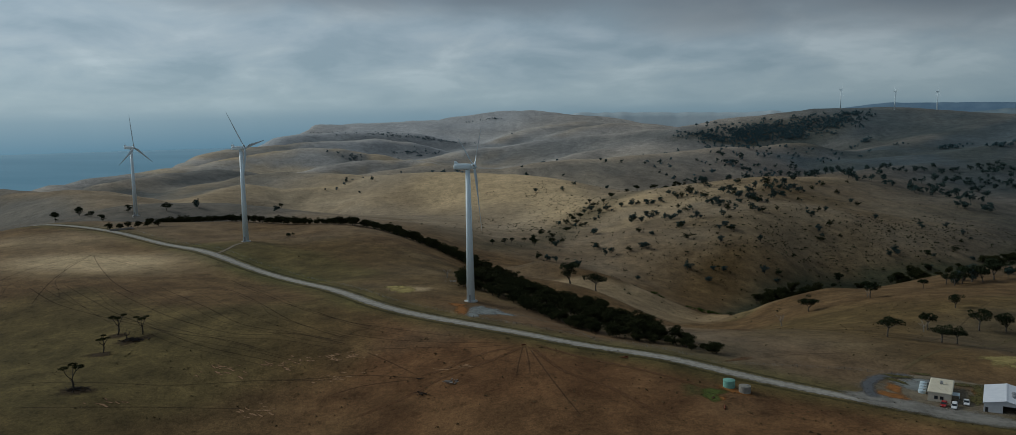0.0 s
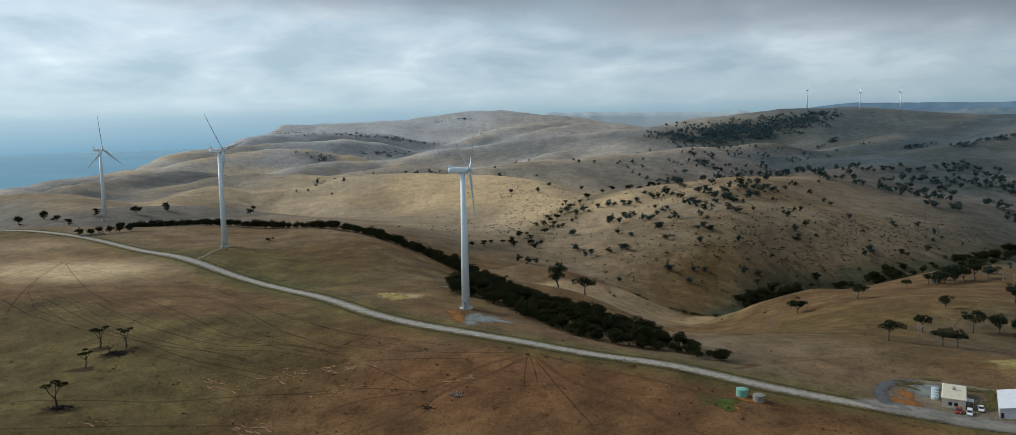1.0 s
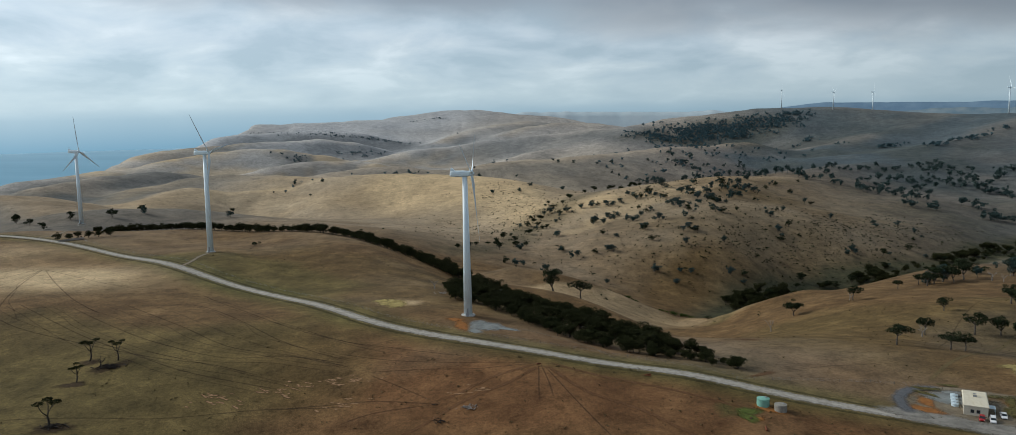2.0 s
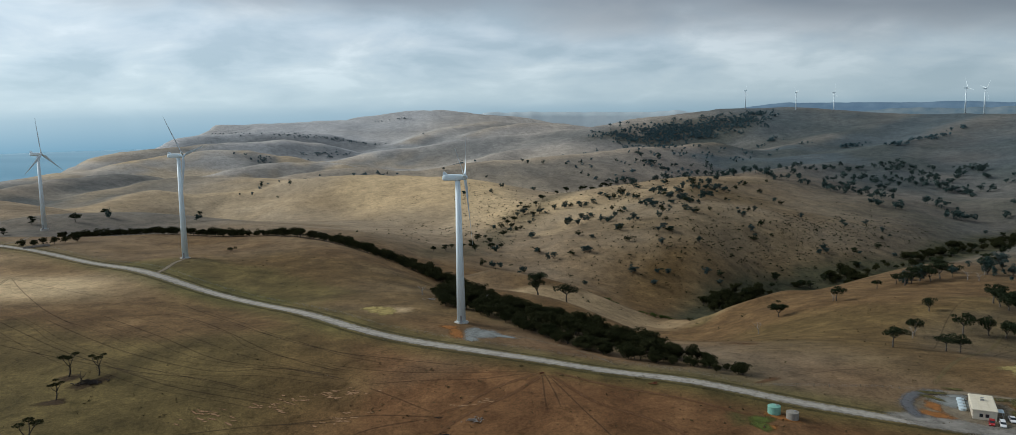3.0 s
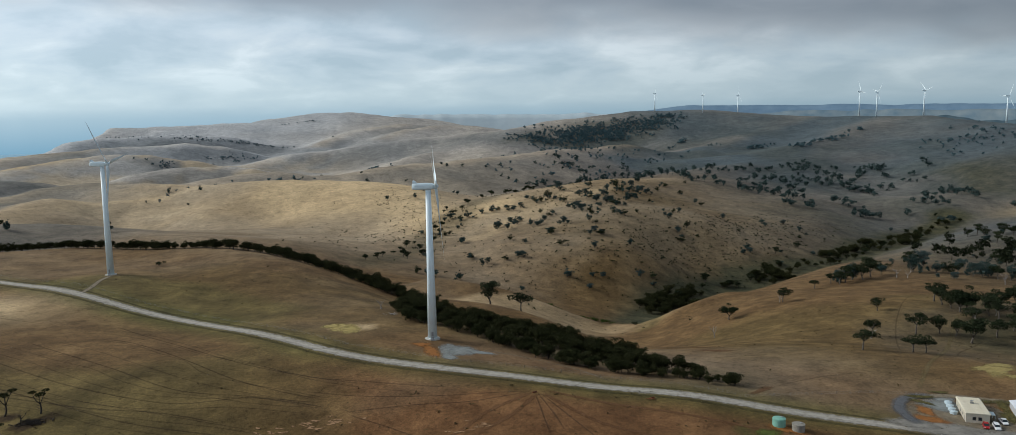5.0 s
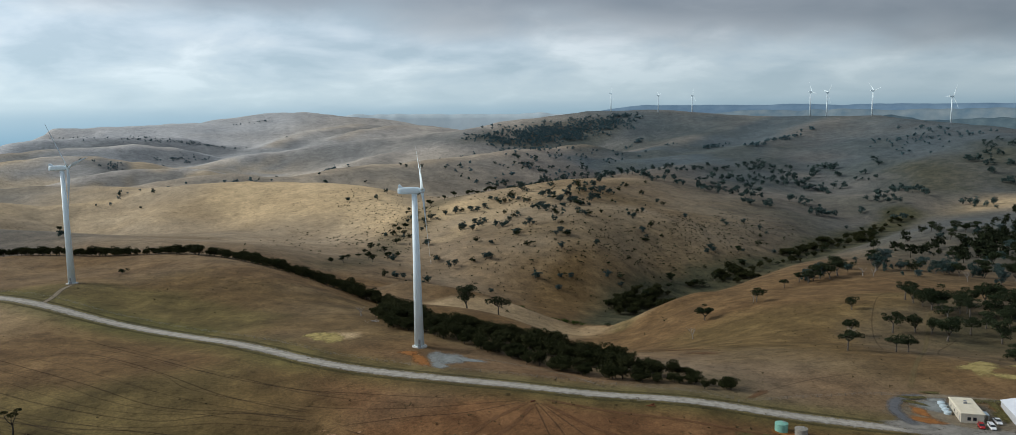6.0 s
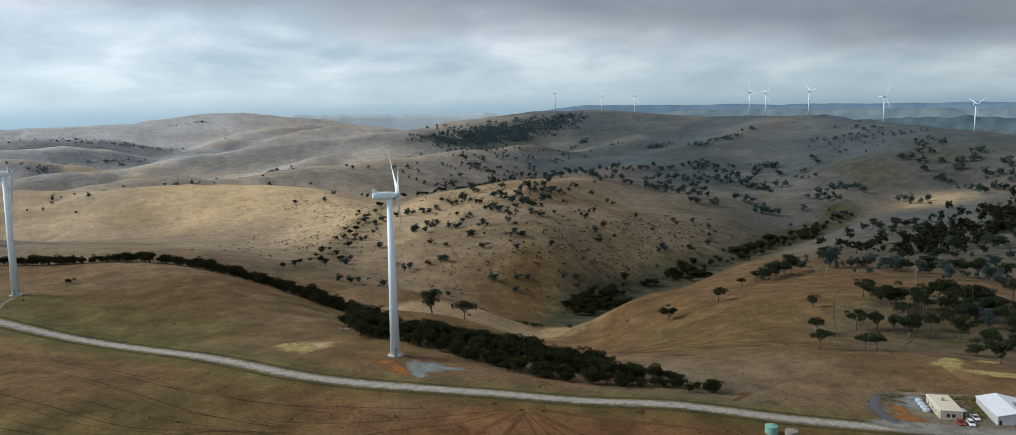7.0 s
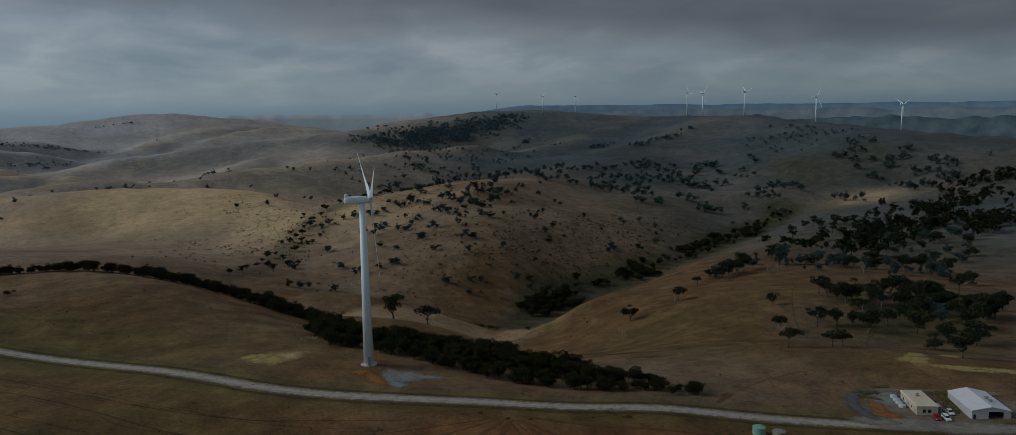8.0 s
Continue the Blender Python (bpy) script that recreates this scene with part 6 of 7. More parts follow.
# ---- fallen wood, stones and stock gear ----
def wood_pile(name, label, x, y, count, length, spread, mat, seed):
    rng = random.Random(seed)
    root = new(name)
    z = z_at(x, y)
    root.location = (x, y, z)
    for k in range(count):
        bm = bmesh.new()
        a = rng.uniform(0, math.pi)
        d = Vector((math.cos(a), math.sin(a), rng.uniform(-0.04, 0.2))) * length * rng.uniform(0.4, 1.0)
        c = Vector((rng.gauss(0, spread), rng.gauss(0, spread * 0.5), 0.15 + rng.uniform(0, 0.5)))
        r = rng.uniform(0.06, 0.24)
        limb(bm, c - d / 2, c + d / 2, r, r * 0.5, 6, 0.15 * length, rng)
        if k % 2 == 0:
            limb(bm, c, c + Vector((-d.y, d.x, length * 0.2)) * 0.4, r * 0.5, r * 0.2, 5, 0.1, rng)
        part("log" if r > 0.12 else "branch", bm, mat, root)
    return tagged(root, label, "log pile")


MAT_OLDWOOD = plain("old_grey_wood", (0.018, 0.015, 0.013), (0.05, 0.043, 0.037), 2.0, 0.95, 0, 0.1, 0.02)
wood_pile("fallen_branches", "dark heap of fallen branches under dead trees", -162.8, 341.3, 46, 4.0, 2.6, MAT_OLDWOOD, 1)
wood_pile("fallen_branches", "dark heap of fallen branches round a trunk", -160.6, 291.3, 32, 3.2, 1.8, MAT_OLDWOOD, 2)
wood_pile("log_pile", "heap of dark logs in the paddock", -31, 284, 11, 3.0, 1.3, MAT_OLDWOOD, 3)
wood_pile("log_pile", "low heap of bleached sticks in the paddock", -22, 290, 22, 1.8, 1.9, MAT_DEADWOOD, 4)
wood_pile("log_pile", "small dark stump heap on bare red soil", -33, 295.5, 7, 1.7, 0.7, MAT_OLDWOOD, 5)
wood_pile("log_pile", "heap of grey sticks beside the shelterbelt", -32, 452, 14, 3.0, 2.2, MAT_DEADWOOD, 6)
MAT_RUST = plain("rusty_steel", (0.12, 0.04, 0.02), (0.22, 0.08, 0.04), 3.0, 0.85, 0.2, 0.2, 0.01)
# A red bush, built as a small heap of rust-coloured sticks.
wood_pile("red_bush", "low rust-red bush beside the road, built from sticks", 45.5, 308, 9, 2.0, 1.3, MAT_RUST, 7)


def trough(x, y, turn):
    root = new("water_trough")
    root.matrix_basis = pose(x, y, z_at(x, y) - 0.05, 0, 0, turn) @ Matrix.Scale(0.6, 4)
    bm = bmesh.new()
    for lo, hi in (((-1.5, -0.4, 0), (1.5, -0.3, 0.6)), ((-1.5, 0.3, 0), (1.5, 0.4, 0.6)), ((-1.5, -0.3, 0), (-1.4, 0.3, 0.6)), ((1.4, -0.3, 0), (1.5, 0.3, 0.6)), ((-1.4, -0.3, 0), (1.4, 0.3, 0.1))):
        box(bm, lo, hi)
    part("basin", bm, MAT_RUST, root)
    bm = bmesh.new()
    box(bm, (-1.39, -0.29, 0.42), (1.39, 0.29, 0.46))
    part("water", bm, MAT_DARK, root)
    return tagged(root, "small rusty steel water trough in the paddock", "trough")


trough(6.2, 320.3, 20)
trough(70.8, 270, 60)
bm = bmesh.new()
lathe(bm, [(0.28, -1.6), (0.3, -1.5), (0.3, 1.5), (0.28, 1.6)], 12)
bmesh.ops.rotate(bm, verts=bm.verts, matrix=Matrix.Rotation(radians(90), 3, "X"))
ob = new("steel_pipe", mesh_from("steel_pipe", bm, MAT_RUST, False))
ob.matrix_basis = pose(72.6, 261.6, z_at(72.6, 261.6) + 0.27, 0, 0, -15)
tagged(ob, "short length of rusty steel pipe lying in the paddock", "pipe")


# ---- water tanks ----
def water_tank(x, y, r, h, mat, label, ribs, dome):
    root = new("water_tank")
    root.location = (x, y, z_at(x, y) - 0.12)
    bm = bmesh.new()
    prof = [(r * 1.01, 0)]
    for k in range(ribs):
        z0 = h * k / ribs
        prof += [(r, z0 + 0.02), (r * 1.015, z0 + h / ribs * 0.5), (r, z0 + h / ribs * 0.98)]
    lathe(bm, prof, 28)
    part("wall", bm, mat, root, flat=False)
    bm = bmesh.new()
    lathe(bm, [(r * 1.03, h - 0.02), (r * 1.03, h + 0.06), (r * 0.6, h + dome * 0.7), (0.35, h + dome), (0.05, h + dome)], 28)
    part("roof", bm, mat, root)
    bm = bmesh.new()
    lathe(bm, [(0.34, h + dome * 0.72), (0.34, h + dome + 0.14), (0.3, h + dome + 0.18)], 14, (r * 0.45, 0))
    part("hatch", bm, MAT_GREY_METAL, root)
    bm = bmesh.new()
    box(bm, (r * 0.98, -0.06, 0.3), (r * 1.12, 0.06, 0.45))
    part("outlet", bm, MAT_GREY_METAL, root)
    return tagged(root, label, "water tank")


MAT_TANK_GREEN = plain("sea_green_steel", (0.16, 0.36, 0.29), (0.23, 0.45, 0.37), 1.2, 0.6)
MAT_TANK_GREY = plain("weathered_concrete_tank", (0.2, 0.19, 0.165), (0.31, 0.29, 0.25), 1.2, 0.9, 0, 0.2, 0.03)
MAT_TANK_WHITE = plain("white_poly", (0.42, 0.52, 0.57), (0.54, 0.62, 0.66), 1.0, 0.5)
water_tank(79.2, 281.0, 2.1, 2.7, MAT_TANK_GREEN, "sea-green ribbed water tank beside the road", 7, 0.4)
water_tank(83.6, 276.6, 2.05, 2.4, MAT_TANK_GREY, "weathered grey concrete water tank beside the road", 3, 0.2)
for x, y in ((154.0, 290.4), (152.6, 288.0), (151.2, 285.6), (149.8, 283.2)):
    water_tank(x, y, 1.25, 1.05, MAT_TANK_WHITE, "white round poly tank beside the office", 3, 0.35)


# ---- sheds ----
def wall_slab(bm, p0, p1, z0, z1, thick, holes=()):
    """An upright wall from p0 to p1 with openings (start, end, low, high) cut through it; thickness goes to the left of the way."""
    p0, p1 = Vector(p0), Vector(p1)
    L = (p1 - p0).length
    d = (p1 - p0) / L
    n = Vector((-d.y, d.x))
    us = sorted({0.0, L, *[h[0] for h in holes], *[h[1] for h in holes]})
    zs = sorted({z0, z1, *[h[2] for h in holes], *[h[3] for h in holes]})
    for a, b in zip(us, us[1:]):
        for c, e in zip(zs, zs[1:]):
            if any(h[0] <= a and b <= h[1] and h[2] <= c and e <= h[3] for h in holes):
                continue
            q = [p0 + d * a, p0 + d * b, p0 + d * b + n * thick, p0 + d * a + n * thick]
            lo, hi = [bm.verts.new((v.x, v.y, c)) for v in q], [bm.verts.new((v.x, v.y, e)) for v in q]
            bm.faces.new(lo[::-1]), bm.faces.new(hi)
            for k in range(4):
                bm.faces.new((lo[k], lo[(k + 1) % 4], hi[(k + 1) % 4], hi[k]))


MAT_CREAM = plain("cream_wall", (0.46, 0.42, 0.34), (0.56, 0.52, 0.43), 0.6, 0.8)
MAT_CREAM_ROOF = plain("cream_roof_steel", (0.66, 0.6, 0.46), (0.74, 0.68, 0.54), 0.5, 0.5)
MAT_SHED_WALL = plain("grey_shed_steel", (0.42, 0.43, 0.45), (0.52, 0.53, 0.55), 0.5, 0.5)
MAT_SHED_ROOF = plain("white_roof_steel", (0.66, 0.69, 0.74), (0.76, 0.78, 0.82), 0.4, 0.45)


def glass_material():
    m, n, l, b = material("window_glass", 0.08, 0, 0.5)
    b.inputs["Base Color"].default_value = (0.02, 0.025, 0.03, 1)
    return m


MAT_GLASS = glass_material()


def window_unit(root, x0, x1, y, z0, z1, axis):
    """A framed pane in a wall that runs along axis."""
    def bx(bm, a0, a1, c0, c1, t0, t1):
        if axis == "x":
            box(bm, (a0, y + t0, c0), (a1, y + t1, c1))
        else:
            box(bm, (y + t0, a0, c0), (y + t1, a1, c1))
    bm = bmesh.new()
    bx(bm, x0, x1, z0, z0 + 0.07, 0.02, 0.12), bx(bm, x0, x1, z1 - 0.07, z1, 0.02, 0.12)
    bx(bm, x0, x0 + 0.07, z0 + 0.07, z1 - 0.07, 0.02, 0.12), bx(bm, x1 - 0.07, x1, z0 + 0.07, z1 - 0.07, 0.02, 0.12)
    w = part("window", bm, MAT_GREY_METAL, root)
    bm = bmesh.new()
    bx(bm, x0 + 0.07, x1 - 0.07, z0 + 0.07, z1 - 0.07, 0.05, 0.07)
    part("pane", bm, MAT_GLASS, w)


def office(x, y, turn):
    """Flat-roofed office: front along local x, depth along local y."""
    W, D, H = 7.3, 15.8, 3.6
    root = new("site_office")
    root.matrix_basis = pose(x, y, z_at(x + 4, y + 6) - 0.35, 0, 0, turn)
    bm = bmesh.new()
    wall_slab(bm, (0, 0), (W, 0), -1.2, H, 0.2, [(2.0, 3.2, 1.2, 2.5), (3.8, 5.0, 1.2, 2.5)])
    part("front_wall", bm, MAT_CREAM, root)
    bm = bmesh.new()
    wall_slab(bm, (0, D), (0, 0.2), -1.2, H, 0.2, [(2.5, 3.4, 1.3, 2.3), (7.0, 7.9, 1.3, 2.3), (10.5, 11.4, 1.3, 2.3), (13.6, 14.4, 0.3, 2.3)])
    part("side_wall", bm, MAT_CREAM, root)
    bm = bmesh.new()
    wall_slab(bm, (W, 0.2), (W, D), -1.2, H, 0.2)
    part("side_wall", bm, MAT_CREAM, root)
    bm = bmesh.new()
    wall_slab(bm, (W - 0.2, D), (0.2, D), -1.2, H, 0.2)
    part("back_wall", bm, MAT_CREAM, root)
    bm = bmesh.new()
    loft(bm, [[(-0.25, -0.25, H), (W + 0.25, -0.25, H), (W + 0.25, D + 0.25, H), (-0.25, D + 0.25, H)], [(-0.25, -0.25, H + 0.28), (W + 0.25, -0.25, H + 0.28), (W + 0.25, D + 0.25, H + 0.28), (-0.25, D + 0.25, H + 0.28)],
              [(0.1, 0.1, H + 0.34), (W - 0.1, 0.1, H + 0.34), (W - 0.1, D - 0.1, H + 0.5), (0.1, D - 0.1, H + 0.5)]])
    roof = part("roof", bm, MAT_CREAM_ROOF, root)
    bm = bmesh.new()
    for k in range(1, 16):
        box(bm, (0.15, k * D / 16 - 0.03, H + 0.3), (W - 0.15, k * D / 16 + 0.03, H + 0.4 + 0.15 * k / 16))
    part("roof_rib", bm, MAT_CREAM_ROOF, roof)
    window_unit(root, 2.0, 3.2, 0, 1.2, 2.5, "x")
    window_unit(root, 3.8, 5.0, 0, 1.2, 2.5, "x")
    for a in (D - 3.4, D - 7.9, D - 11.4):
        window_unit(root, a, a + 0.9, 0, 1.3, 2.3, "y")
    bm = bmesh.new()
    box(bm, (0.04, D - 14.4, 0.3), (0.1, D - 13.6, 2.3))
    part("door", bm, MAT_GREY_METAL, root)
    bm = bmesh.new()
    box(bm, (W + 0.0, 3.0, 2.5), (W + 2.4, 6.5, 2.62))
    for px, py in ((W + 2.3, 3.1), (W + 2.3, 6.4)):
        box(bm, (px - 0.05, py - 0.05, -1.0), (px + 0.05, py + 0.05, 2.5))
    part("porch", bm, MAT_TANK_WHITE, root, "white flat porch roof on posts")
    bm = bmesh.new()
    lathe(bm, [(0.04, H + 0.3), (0.04, H + 1.6)], 6, (3.6, 9.5))
    box(bm, (3.1, 9.2, H + 0.4), (4.2, 9.9, H + 1.0), 0.04)
    dish = [(0.05, 0.0), (0.35, 0.06), (0.6, 0.2)]
    lathe(bm, [(r, H + 1.3 + z) for r, z in dish], 16, (3.6, 9.5), False)
    part("roof_unit", bm, MAT_GREY_METAL, root, "grey roof unit with a small dish")
    return tagged(root, "cream flat-roofed site office beside the gravel road", "building")


def shed(x, y, turn):
    W, D, H, R = 13.0, 20.0, 3.6, 5.0
    root = new("farm_shed")
    root.matrix_basis = pose(x, y, z_at(x + 5, y + 5) - 0.3, 0, 0, turn)
    bm = bmesh.new()
    wall_slab(bm, (0, 0), (W, 0), -1.2, H, 0.15, [(5.6, 10.6, -1.2, 3.2), (0.5, 1.4, -1.2, 2.2)])
    f = [bm.verts.new(v) for v in ((0, 0.0, H), (W, 0.0, H), (W / 2, 0.0, R), (0, 0.15, H), (W, 0.15, H), (W / 2, 0.15, R))]
    for q in ((0, 1, 2), (5, 4, 3), (0, 2, 5, 3), (1, 4, 5, 2), (0, 3, 4, 1)):
        bm.faces.new([f[i] for i in q])
    part("front_wall", bm, MAT_SHED_WALL, root)
    bm = bmesh.new()
    wall_slab(bm, (0, D), (0, 0.15), -1.2, H, 0.15)
    part("side_wall", bm, MAT_SHED_WALL, root)
    bm = bmesh.new()
    wall_slab(bm, (W, 0.15), (W, D), -1.2, H, 0.15)
    part("side_wall", bm, MAT_SHED_WALL, root)
    bm = bmesh.new()
    wall_slab(bm, (W - 0.15, D), (0.15, D), -1.2, H, 0.15)
    f = [bm.verts.new(v) for v in ((0, D - 0.15, H), (W, D - 0.15, H), (W / 2, D - 0.15, R), (0, D, H), (W, D, H), (W / 2, D, R))]
    for q in ((0, 1, 2), (5, 4, 3), (0, 2, 5, 3), (1, 4, 5, 2), (0, 3, 4, 1)):
        bm.faces.new([f[i] for i in q])
    part("back_wall", bm, MAT_SHED_WALL, root)
    slope = (R - H) / (W / 2)
    for sgn, nm in ((0, "roof_sheet"), (1, "roof_sheet")):
        bm = bmesh.new()
        xa, xb = (-0.3, W / 2) if sgn == 0 else (W + 0.3, W / 2)
        za, zb = H - 0.3 * slope + 0.02, R + 0.02
        loft(bm, [[(xa, -0.3, za), (xb, -0.3, zb), (xb, -0.3, zb + 0.1), (xa, -0.3, za + 0.1)], [(xa, D + 0.3, za), (xb, D + 0.3, zb), (xb, D + 0.3, zb + 0.1), (xa, D + 0.3, za + 0.1)]])
        sheet_ob = part(nm, bm, MAT_SHED_ROOF, root)
        bm = bmesh.new()
        for k in range(27):
            yy = -0.2 + k * (D + 0.4) / 26
            loft(bm, [[(xa, yy - 0.04, za + 0.1), (xb, yy - 0.04, zb + 0.1), (xb, yy + 0.04, zb + 0.1), (xa, yy + 0.04, za + 0.1)],
                      [(xa, yy - 0.02, za + 0.14), (xb, yy - 0.02, zb + 0.14), (xb, yy + 0.02, zb + 0.14), (xa, yy + 0.02, za + 0.14)]])
        part("roof_rib", bm, MAT_SHED_ROOF, sheet_ob)
    bm = bmesh.new()
    box(bm, (W / 2 - 0.25, -0.3, R + 0.1), (W / 2 + 0.25, D + 0.3, R + 0.2), 0.03)
    part("ridge_cap", bm, MAT_SHED_ROOF, root)
    for yy in (6.2, 9.2):
        zc = R - slope * 2.2
        bm = bmesh.new()
        lathe(bm, [(0.5, zc - 0.3), (0.5, zc + 0.45), (0.75, zc + 0.5), (0.78, zc + 0.95), (0.4, zc + 1.15), (0.05, zc + 1.2)], 14, (W / 2 + 2.2, yy))
        part("roof_vent", bm, MAT_GREY_METAL, root, "grey round roof vent")
    bm = bmesh.new()
    box(bm, (0.52, 0.05, -0.3), (1.38, 0.1, 2.18))
    part("door", bm, MAT_DARK, root)
    bm = bmesh.new()
    box(bm, (0.2, 0.2, -0.2), (W - 0.2, D - 0.2, 0.22))
    part("slab", bm, MAT_CONCRETE, root)
    return tagged(root, "grey steel farm shed with white gable roof and open bay", "building")


office(147.9, 275.6, -31.5)
shed(160.5, 263.4, -31.5)


# ---- vehicles ----
MAT_CAR_WHITE = plain("white_car_paint", (0.72, 0.73, 0.74), (0.78, 0.79, 0.8), 0.8, 0.25, 0, 0.5)
MAT_CAR_RED = plain("red_car_paint", (0.33, 0.015, 0.015), (0.4, 0.02, 0.02), 0.8, 0.25, 0, 0.5)
MAT_TYRE = plain("black_rubber", (0.015, 0.015, 0.015), (0.03, 0.03, 0.03), 6.0, 0.9)
MAT_RIM = plain("alloy_rim", (0.4, 0.4, 0.41), (0.5, 0.5, 0.5), 4.0, 0.35, 0.8)
MAT_LAMP_WHITE = plain("clear_lamp", (0.6, 0.6, 0.58), (0.7, 0.7, 0.68), 5.0, 0.15)
MAT_LAMP_RED = plain("red_lamp", (0.3, 0.01, 0.01), (0.4, 0.02, 0.02), 5.0, 0.2)


def vehicle(name, label, x, y, turn, paint, length, roof_from, roof_to, tray):
    """A parked car, nose along +x; the cabin spans roof_from to roof_to along its length."""
    root = new(name)
    root.matrix_basis = pose(x, y, z_at(x, y) + 0.18, 0, 0, turn)
    L, Wd = length / 2, 0.92
    bm = bmesh.new()
    sect = lambda px, w, zb, zt: [(px, -w, zb), (px, w, zb), (px, w * 1.02, zb + (zt - zb) * 0.55), (px, w * 0.9, zt), (px, -w * 0.9, zt), (px, -w * 1.02, zb + (zt - zb) * 0.55)]
    rear = 1.0 if not tray else 0.95
    loft(bm, [sect(-L, Wd * 0.88, 0.45, rear - 0.05), sect(-L + 0.12, Wd, 0.32, rear), sect(-L * 0.3, Wd, 0.28, 1.02), sect(L * 0.42, Wd, 0.28, 1.0), sect(L - 0.25, Wd * 0.95, 0.32, 0.86), sect(L, Wd * 0.8, 0.42, 0.72)])
    body = part("body", bm, paint, root)
    if tray:
        bm = bmesh.new()
        box(bm, (-L + 0.12, -0.72, 0.93), (roof_from * length - L - 0.1, 0.72, 1.035))
        part("tray_cover", bm, MAT_DARK, root)
    c0, c1 = roof_from * length - L, roof_to * length - L
    bm = bmesh.new()
    loft(bm, [[(c0 - 0.12, -0.84, 1.0), (c1 + 0.75, -0.82, 0.98), (c1 + 0.75, 0.82, 0.98), (c0 - 0.12, 0.84, 1.0)], [(c0 + 0.1, -0.7, 1.52), (c1, -0.7, 1.52), (c1, 0.7, 1.52), (c0 + 0.1, 0.7, 1.52)]])
    part("glasshouse", bm, MAT_GLASS, root)
    bm = bmesh.new()
    box(bm, (c0 + 0.02, -0.74, 1.5), (c1 + 0.06, 0.74, 1.6), 0.035)
    for px, q in ((c0 + 0.0, 0.12), (c1 + 0.3, 0.1), ((c0 + c1) / 2, 0.08)):
        for s in (-1, 1):
            box(bm, (px - q, s * 0.79 - 0.035, 1.0), (px + q * 0.4, s * 0.79 + 0.035, 1.52))
    part("roof", bm, paint, root)
    for wx in (-L * 0.58, L * 0.6):
        for s in (-1, 1):
            bm = bmesh.new()
            lathe(bm, [(0.2, -0.11), (0.33, -0.11), (0.36, -0.06), (0.36, 0.06), (0.33, 0.11), (0.2, 0.11)], 18)
            bmesh.ops.rotate(bm, verts=bm.verts, matrix=Matrix.Rotation(radians(90), 3, "X"))
            bmesh.ops.translate(bm, verts=bm.verts, vec=(wx, s * 0.85, 0.2))
            wheel = part("wheel", bm, MAT_TYRE, root)
            bm = bmesh.new()
            lathe(bm, [(0.22, -0.125), (0.22, 0.125)], 14)
            bmesh.ops.rotate(bm, verts=bm.verts, matrix=Matrix.Rotation(radians(90), 3, "X"))
            bmesh.ops.translate(bm, verts=bm.verts, vec=(wx, s * 0.85, 0.2))
            part("rim", bm, MAT_RIM, wheel)
    for s in (-1, 1):
        bm = bmesh.new()
        box(bm, (L - 0.2, s * 0.62 - 0.16, 0.62), (L + 0.01, s * 0.62 + 0.16, 0.76), 0.02)
        part("headlight", bm, MAT_LAMP_WHITE, body)
        bm = bmesh.new()
        box(bm, (-L - 0.01, s * 0.72 - 0.08, 0.7), (-L + 0.1, s * 0.72 + 0.08, 0.95), 0.02)
        part("tail_light", bm, MAT_LAMP_RED, body)
        bm = bmesh.new()
        box(bm, (c1 + 0.45, s * 0.98 - 0.1, 1.02), (c1 + 0.6, s * 0.98 + 0.1, 1.18), 0.02)
        part("mirror", bm, paint, body)
    return tagged(root, label, "car")


vehicle("parked_car", "red hatchback parked before the site office", 150.3, 269.3, 235, MAT_CAR_RED, 4.0, 0.12, 0.58, False)
vehicle("parked_car", "white four-wheel drive parked before the site office", 153.0, 267.6, 238, MAT_CAR_WHITE, 4.9, 0.04, 0.6, False)
vehicle("parked_ute", "white utility with dark tray parked beside the office", 159.1, 271.0, 242, MAT_CAR_WHITE, 5.2, 0.36, 0.62, True)


# ---- fences ----
MAT_POST = plain("weathered_post", (0.10, 0.085, 0.07), (0.2, 0.18, 0.15), 4.0, 0.9)


def fence(line, gap, label):
    root = new("wire_fence")
    pts = []
    for (ax, ay), (bx, by) in zip(line, line[1:]):
        n = max(1, int(math.dist((ax, ay), (bx, by)) / gap))
        pts += [(ax + (bx - ax) * k / n, ay + (by - ay) * k / n) for k in range(n)]
    pts.append(line[-1])
    root.location = (*pts[0], z_at(*pts[0]))
    base = Vector(root.location)
    bm = bmesh.new()
    lathe(bm, [(0.09, -0.4), (0.085, 1.2), (0.05, 1.25)], 6)
    post_mesh = mesh_from("post", bm, MAT_POST)
    tops = []
    for x, y in pts:
        ob = new("post", post_mesh)
        ob.parent = root
        z = z_at(x, y)
        ob.location = Vector((x, y, z)) - base
        tops.append(Vector((x, y, z)) - base)
    for h in (0.35, 0.7, 1.08):
        bm = bmesh.new()
        for a, b in zip(tops, tops[1:]):
            limb(bm, a + Vector((0, 0, h)), b + Vector((0, 0, h)), 0.012, 0.012, 3)
        part("wire", bm, MAT_GREY_METAL, root)
    return tagged(root, label, "fence")


fence([(-300, 640), (-262, 607), (-195, 548), (-138, 495), (-96, 444), (-57, 394), (-16, 364), (30, 340), (64, 322), (79, 309)], 7.0, "post-and-wire fence along the gravel road")
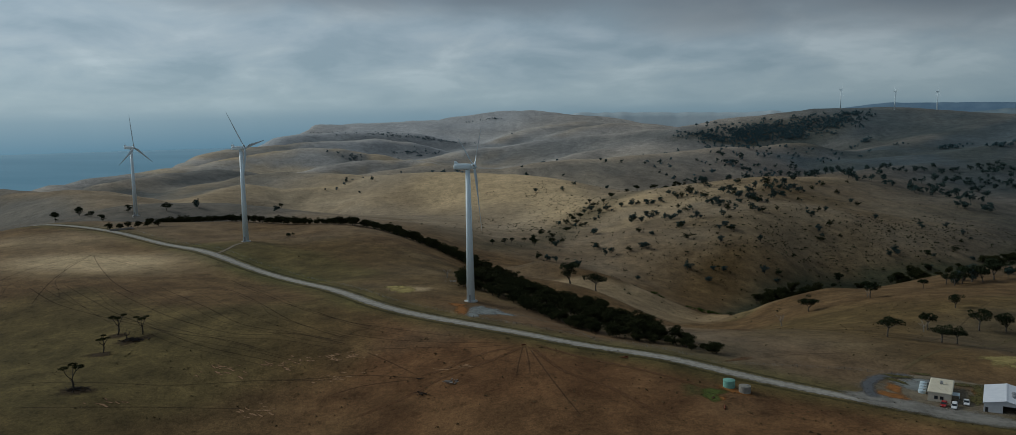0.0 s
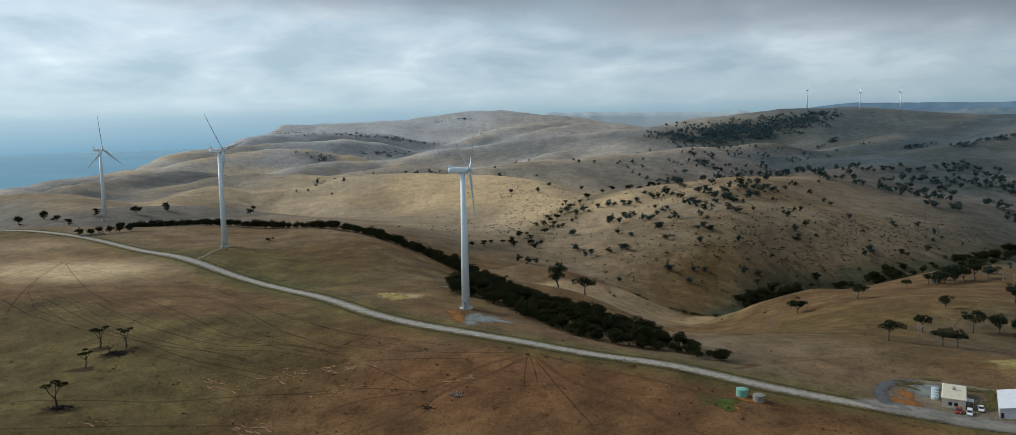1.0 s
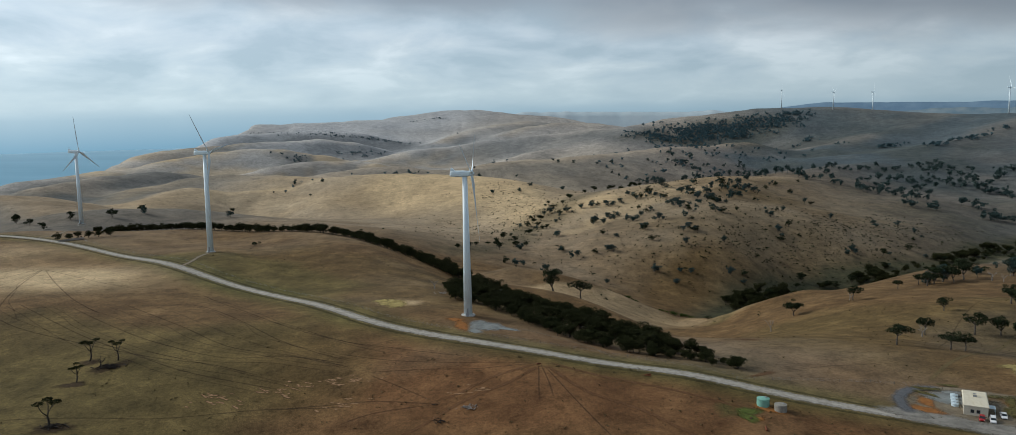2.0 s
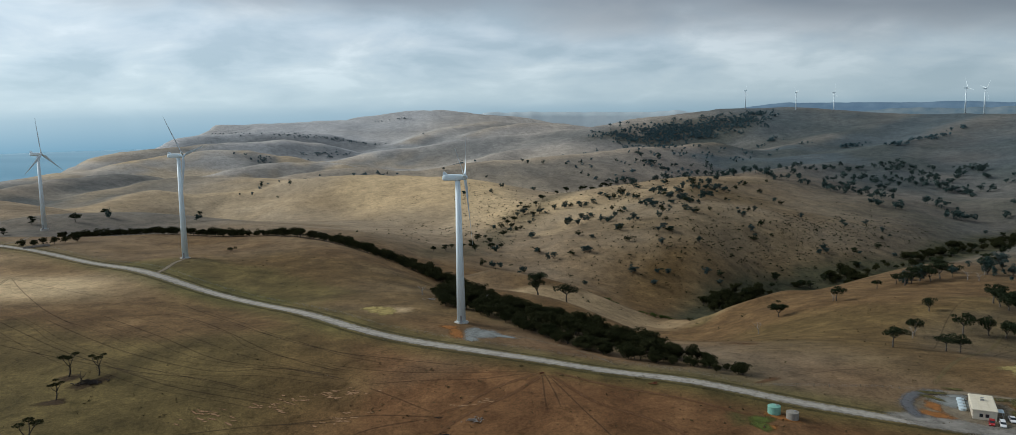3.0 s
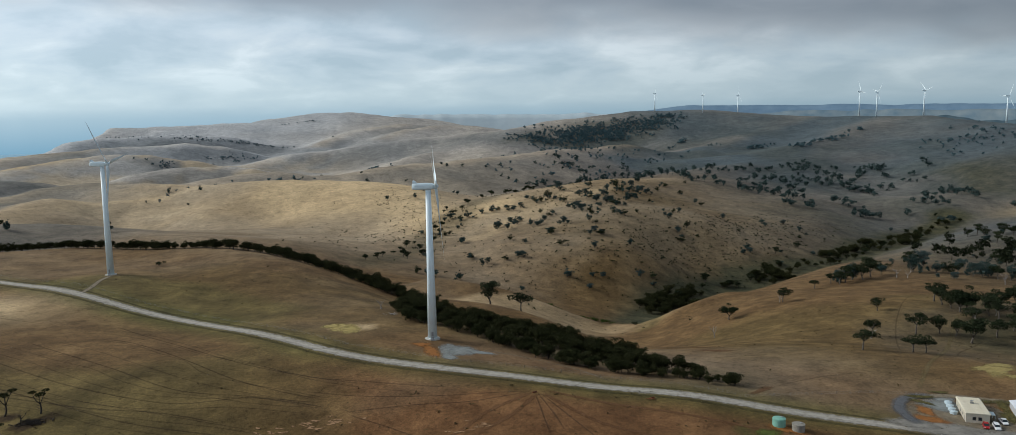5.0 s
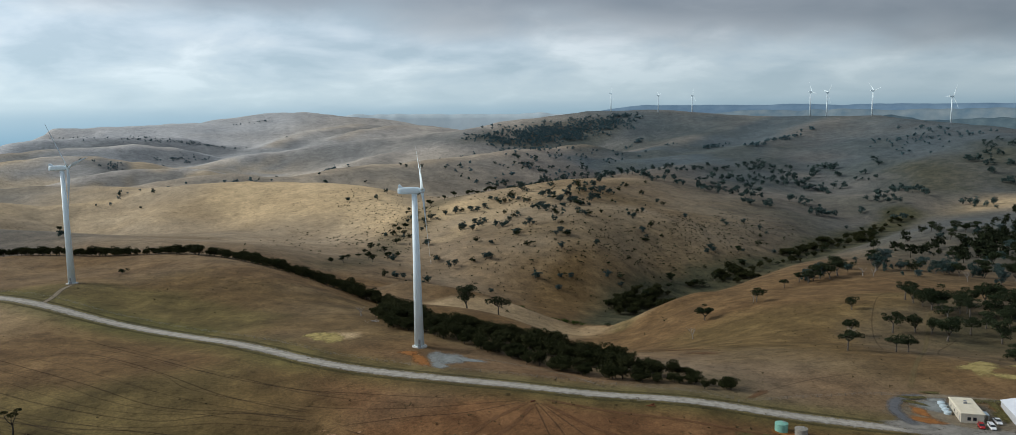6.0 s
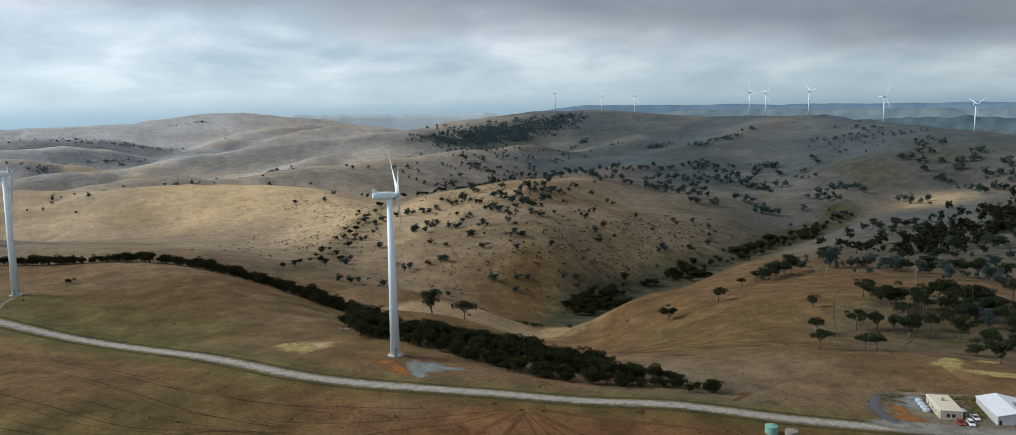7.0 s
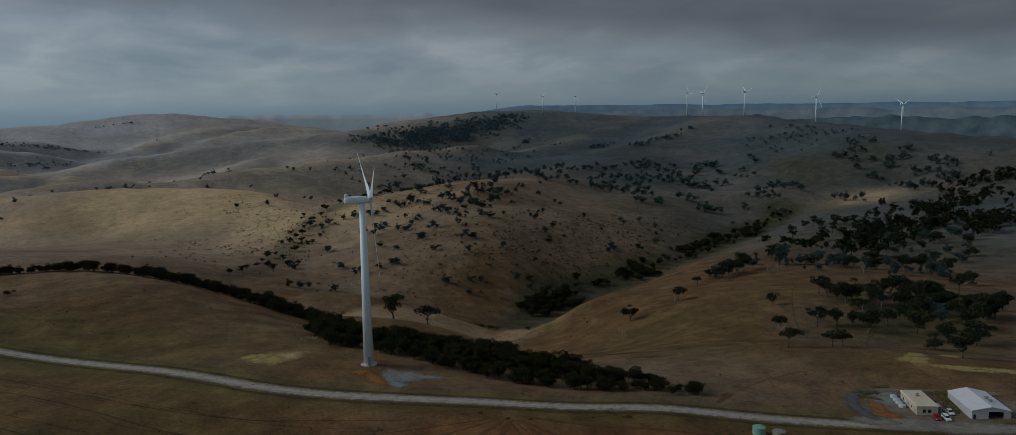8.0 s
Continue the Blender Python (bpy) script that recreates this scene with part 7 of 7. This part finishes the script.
fence([(79, 306), (107, 307), (131, 306), (147, 301), (166, 287), (188, 273), (240, 240)], 6.0, "post-and-wire fence behind the farm sheds")


# ---- low shrubs and tussocks on the slopes ----
def tussocks(name, label, ovals, size, seed, mat):
    rng, prng = np.random.default_rng(seed), random.Random(seed)
    spots = np.array([p for (cx, cy, a, b, turn, n) in ovals for p in strewn(cx, cy, a, b, turn, n, prng)])
    zs = height(spots[:, 0], spots[:, 1])
    verts, faces = [], []
    for (x, y), z in zip(spots, zs):
        s = size * rng.uniform(0.5, 1.5)
        for _ in range(7):
            p = np.array([x, y, z + 0.3 * s]) + rng.normal(0, 1, 3) * [0.45 * s, 0.45 * s, 0.2 * s]
            q = rng.normal(0, 1, (3, 3)) * [0.45 * s, 0.45 * s, 0.35 * s]
            i = len(verts)
            verts += [tuple(p + q[k]) for k in range(3)]
            faces.append((i, i + 1, i + 2))
    me = bpy.data.meshes.new(name)
    me.from_pydata(verts, [], faces)
    me.materials.append(mat)
    return tagged(new(name, me), label, "shrubs", kind="stuff")


MAT_TUSSOCK = leaf_material("dry_tussock", (0.05, 0.042, 0.022), (0.11, 0.09, 0.045))
tussocks("hill_shrubs", "low dark shrubs dotted over the slopes", ((400, 1000, 260, 110, 25, 700), (560, 1080, 220, 90, 25, 350), (60, 1180, 160, 120, 60, 260), (130, 690, 130, 50, -48, 30), (330, 1280, 300, 120, 35, 300), (60, 1330, 60, 90, 30, 90)), 1.3, 6, MAT_LEAF)
tussocks("pasture_tussocks", "brown grass tussocks and clods in the pasture", ((-60, 300, 190, 70, 0, 500), (120, 250, 120, 50, -20, 250), (220, 420, 130, 110, 30, 300), (-120, 560, 150, 90, 0, 250)), 0.45, 7, MAT_TUSSOCK)


# ---- trees and a stock loading ramp by the far bend of the road ----
for x, y in ((-512, 908), (-503, 940), (-488, 915), (-438, 868), (-431, 912), (-465, 895), (-397, 934), (-421, 1083), (-307, 1089)):
    plant(GUMS, "gum_tree", x, y, tree_rng.uniform(0.8, 1.15), "small dark gum tree on coastal pasture", "tree", GUM)
for x, y in ((-318, 640), (-313, 646), (-308, 652), (-303, 657), (-298, 663), (-292, 671)):
    plant(BELT_TREES, "belt_tree", x, y, tree_rng.uniform(0.75, 0.95), "dark green tree beside a pale stock ramp", "tree", BELT)
ramp_root = new("stock_ramp")
ramp_root.matrix_basis = pose(-309, 641, z_at(-309, 641) - 0.1, 0, 0, 46)
for y0 in (-1.2, 1.1):
    bm = bmesh.new()
    for zz in (0.3, 0.75, 1.2):
        box(bm, (-9, y0, zz), (9, y0 + 0.1, zz + 0.28))
    part("rail", bm, MAT_DEADWOOD, ramp_root)
for k in range(7):
    bm = bmesh.new()
    box(bm, (-9 + 3 * k - 0.1, -1.36, -0.4), (-9 + 3 * k + 0.1, -1.21, 1.6), 0.02)
    part("post", bm, MAT_DEADWOOD, ramp_root)
bm = bmesh.new()
box(bm, (-9, -1.0, 0.15), (9, 1.0, 0.32))
part("deck", bm, MAT_DEADWOOD, ramp_root)
tagged(ramp_root, "long pale timber stock ramp beside trees", "stock ramp")
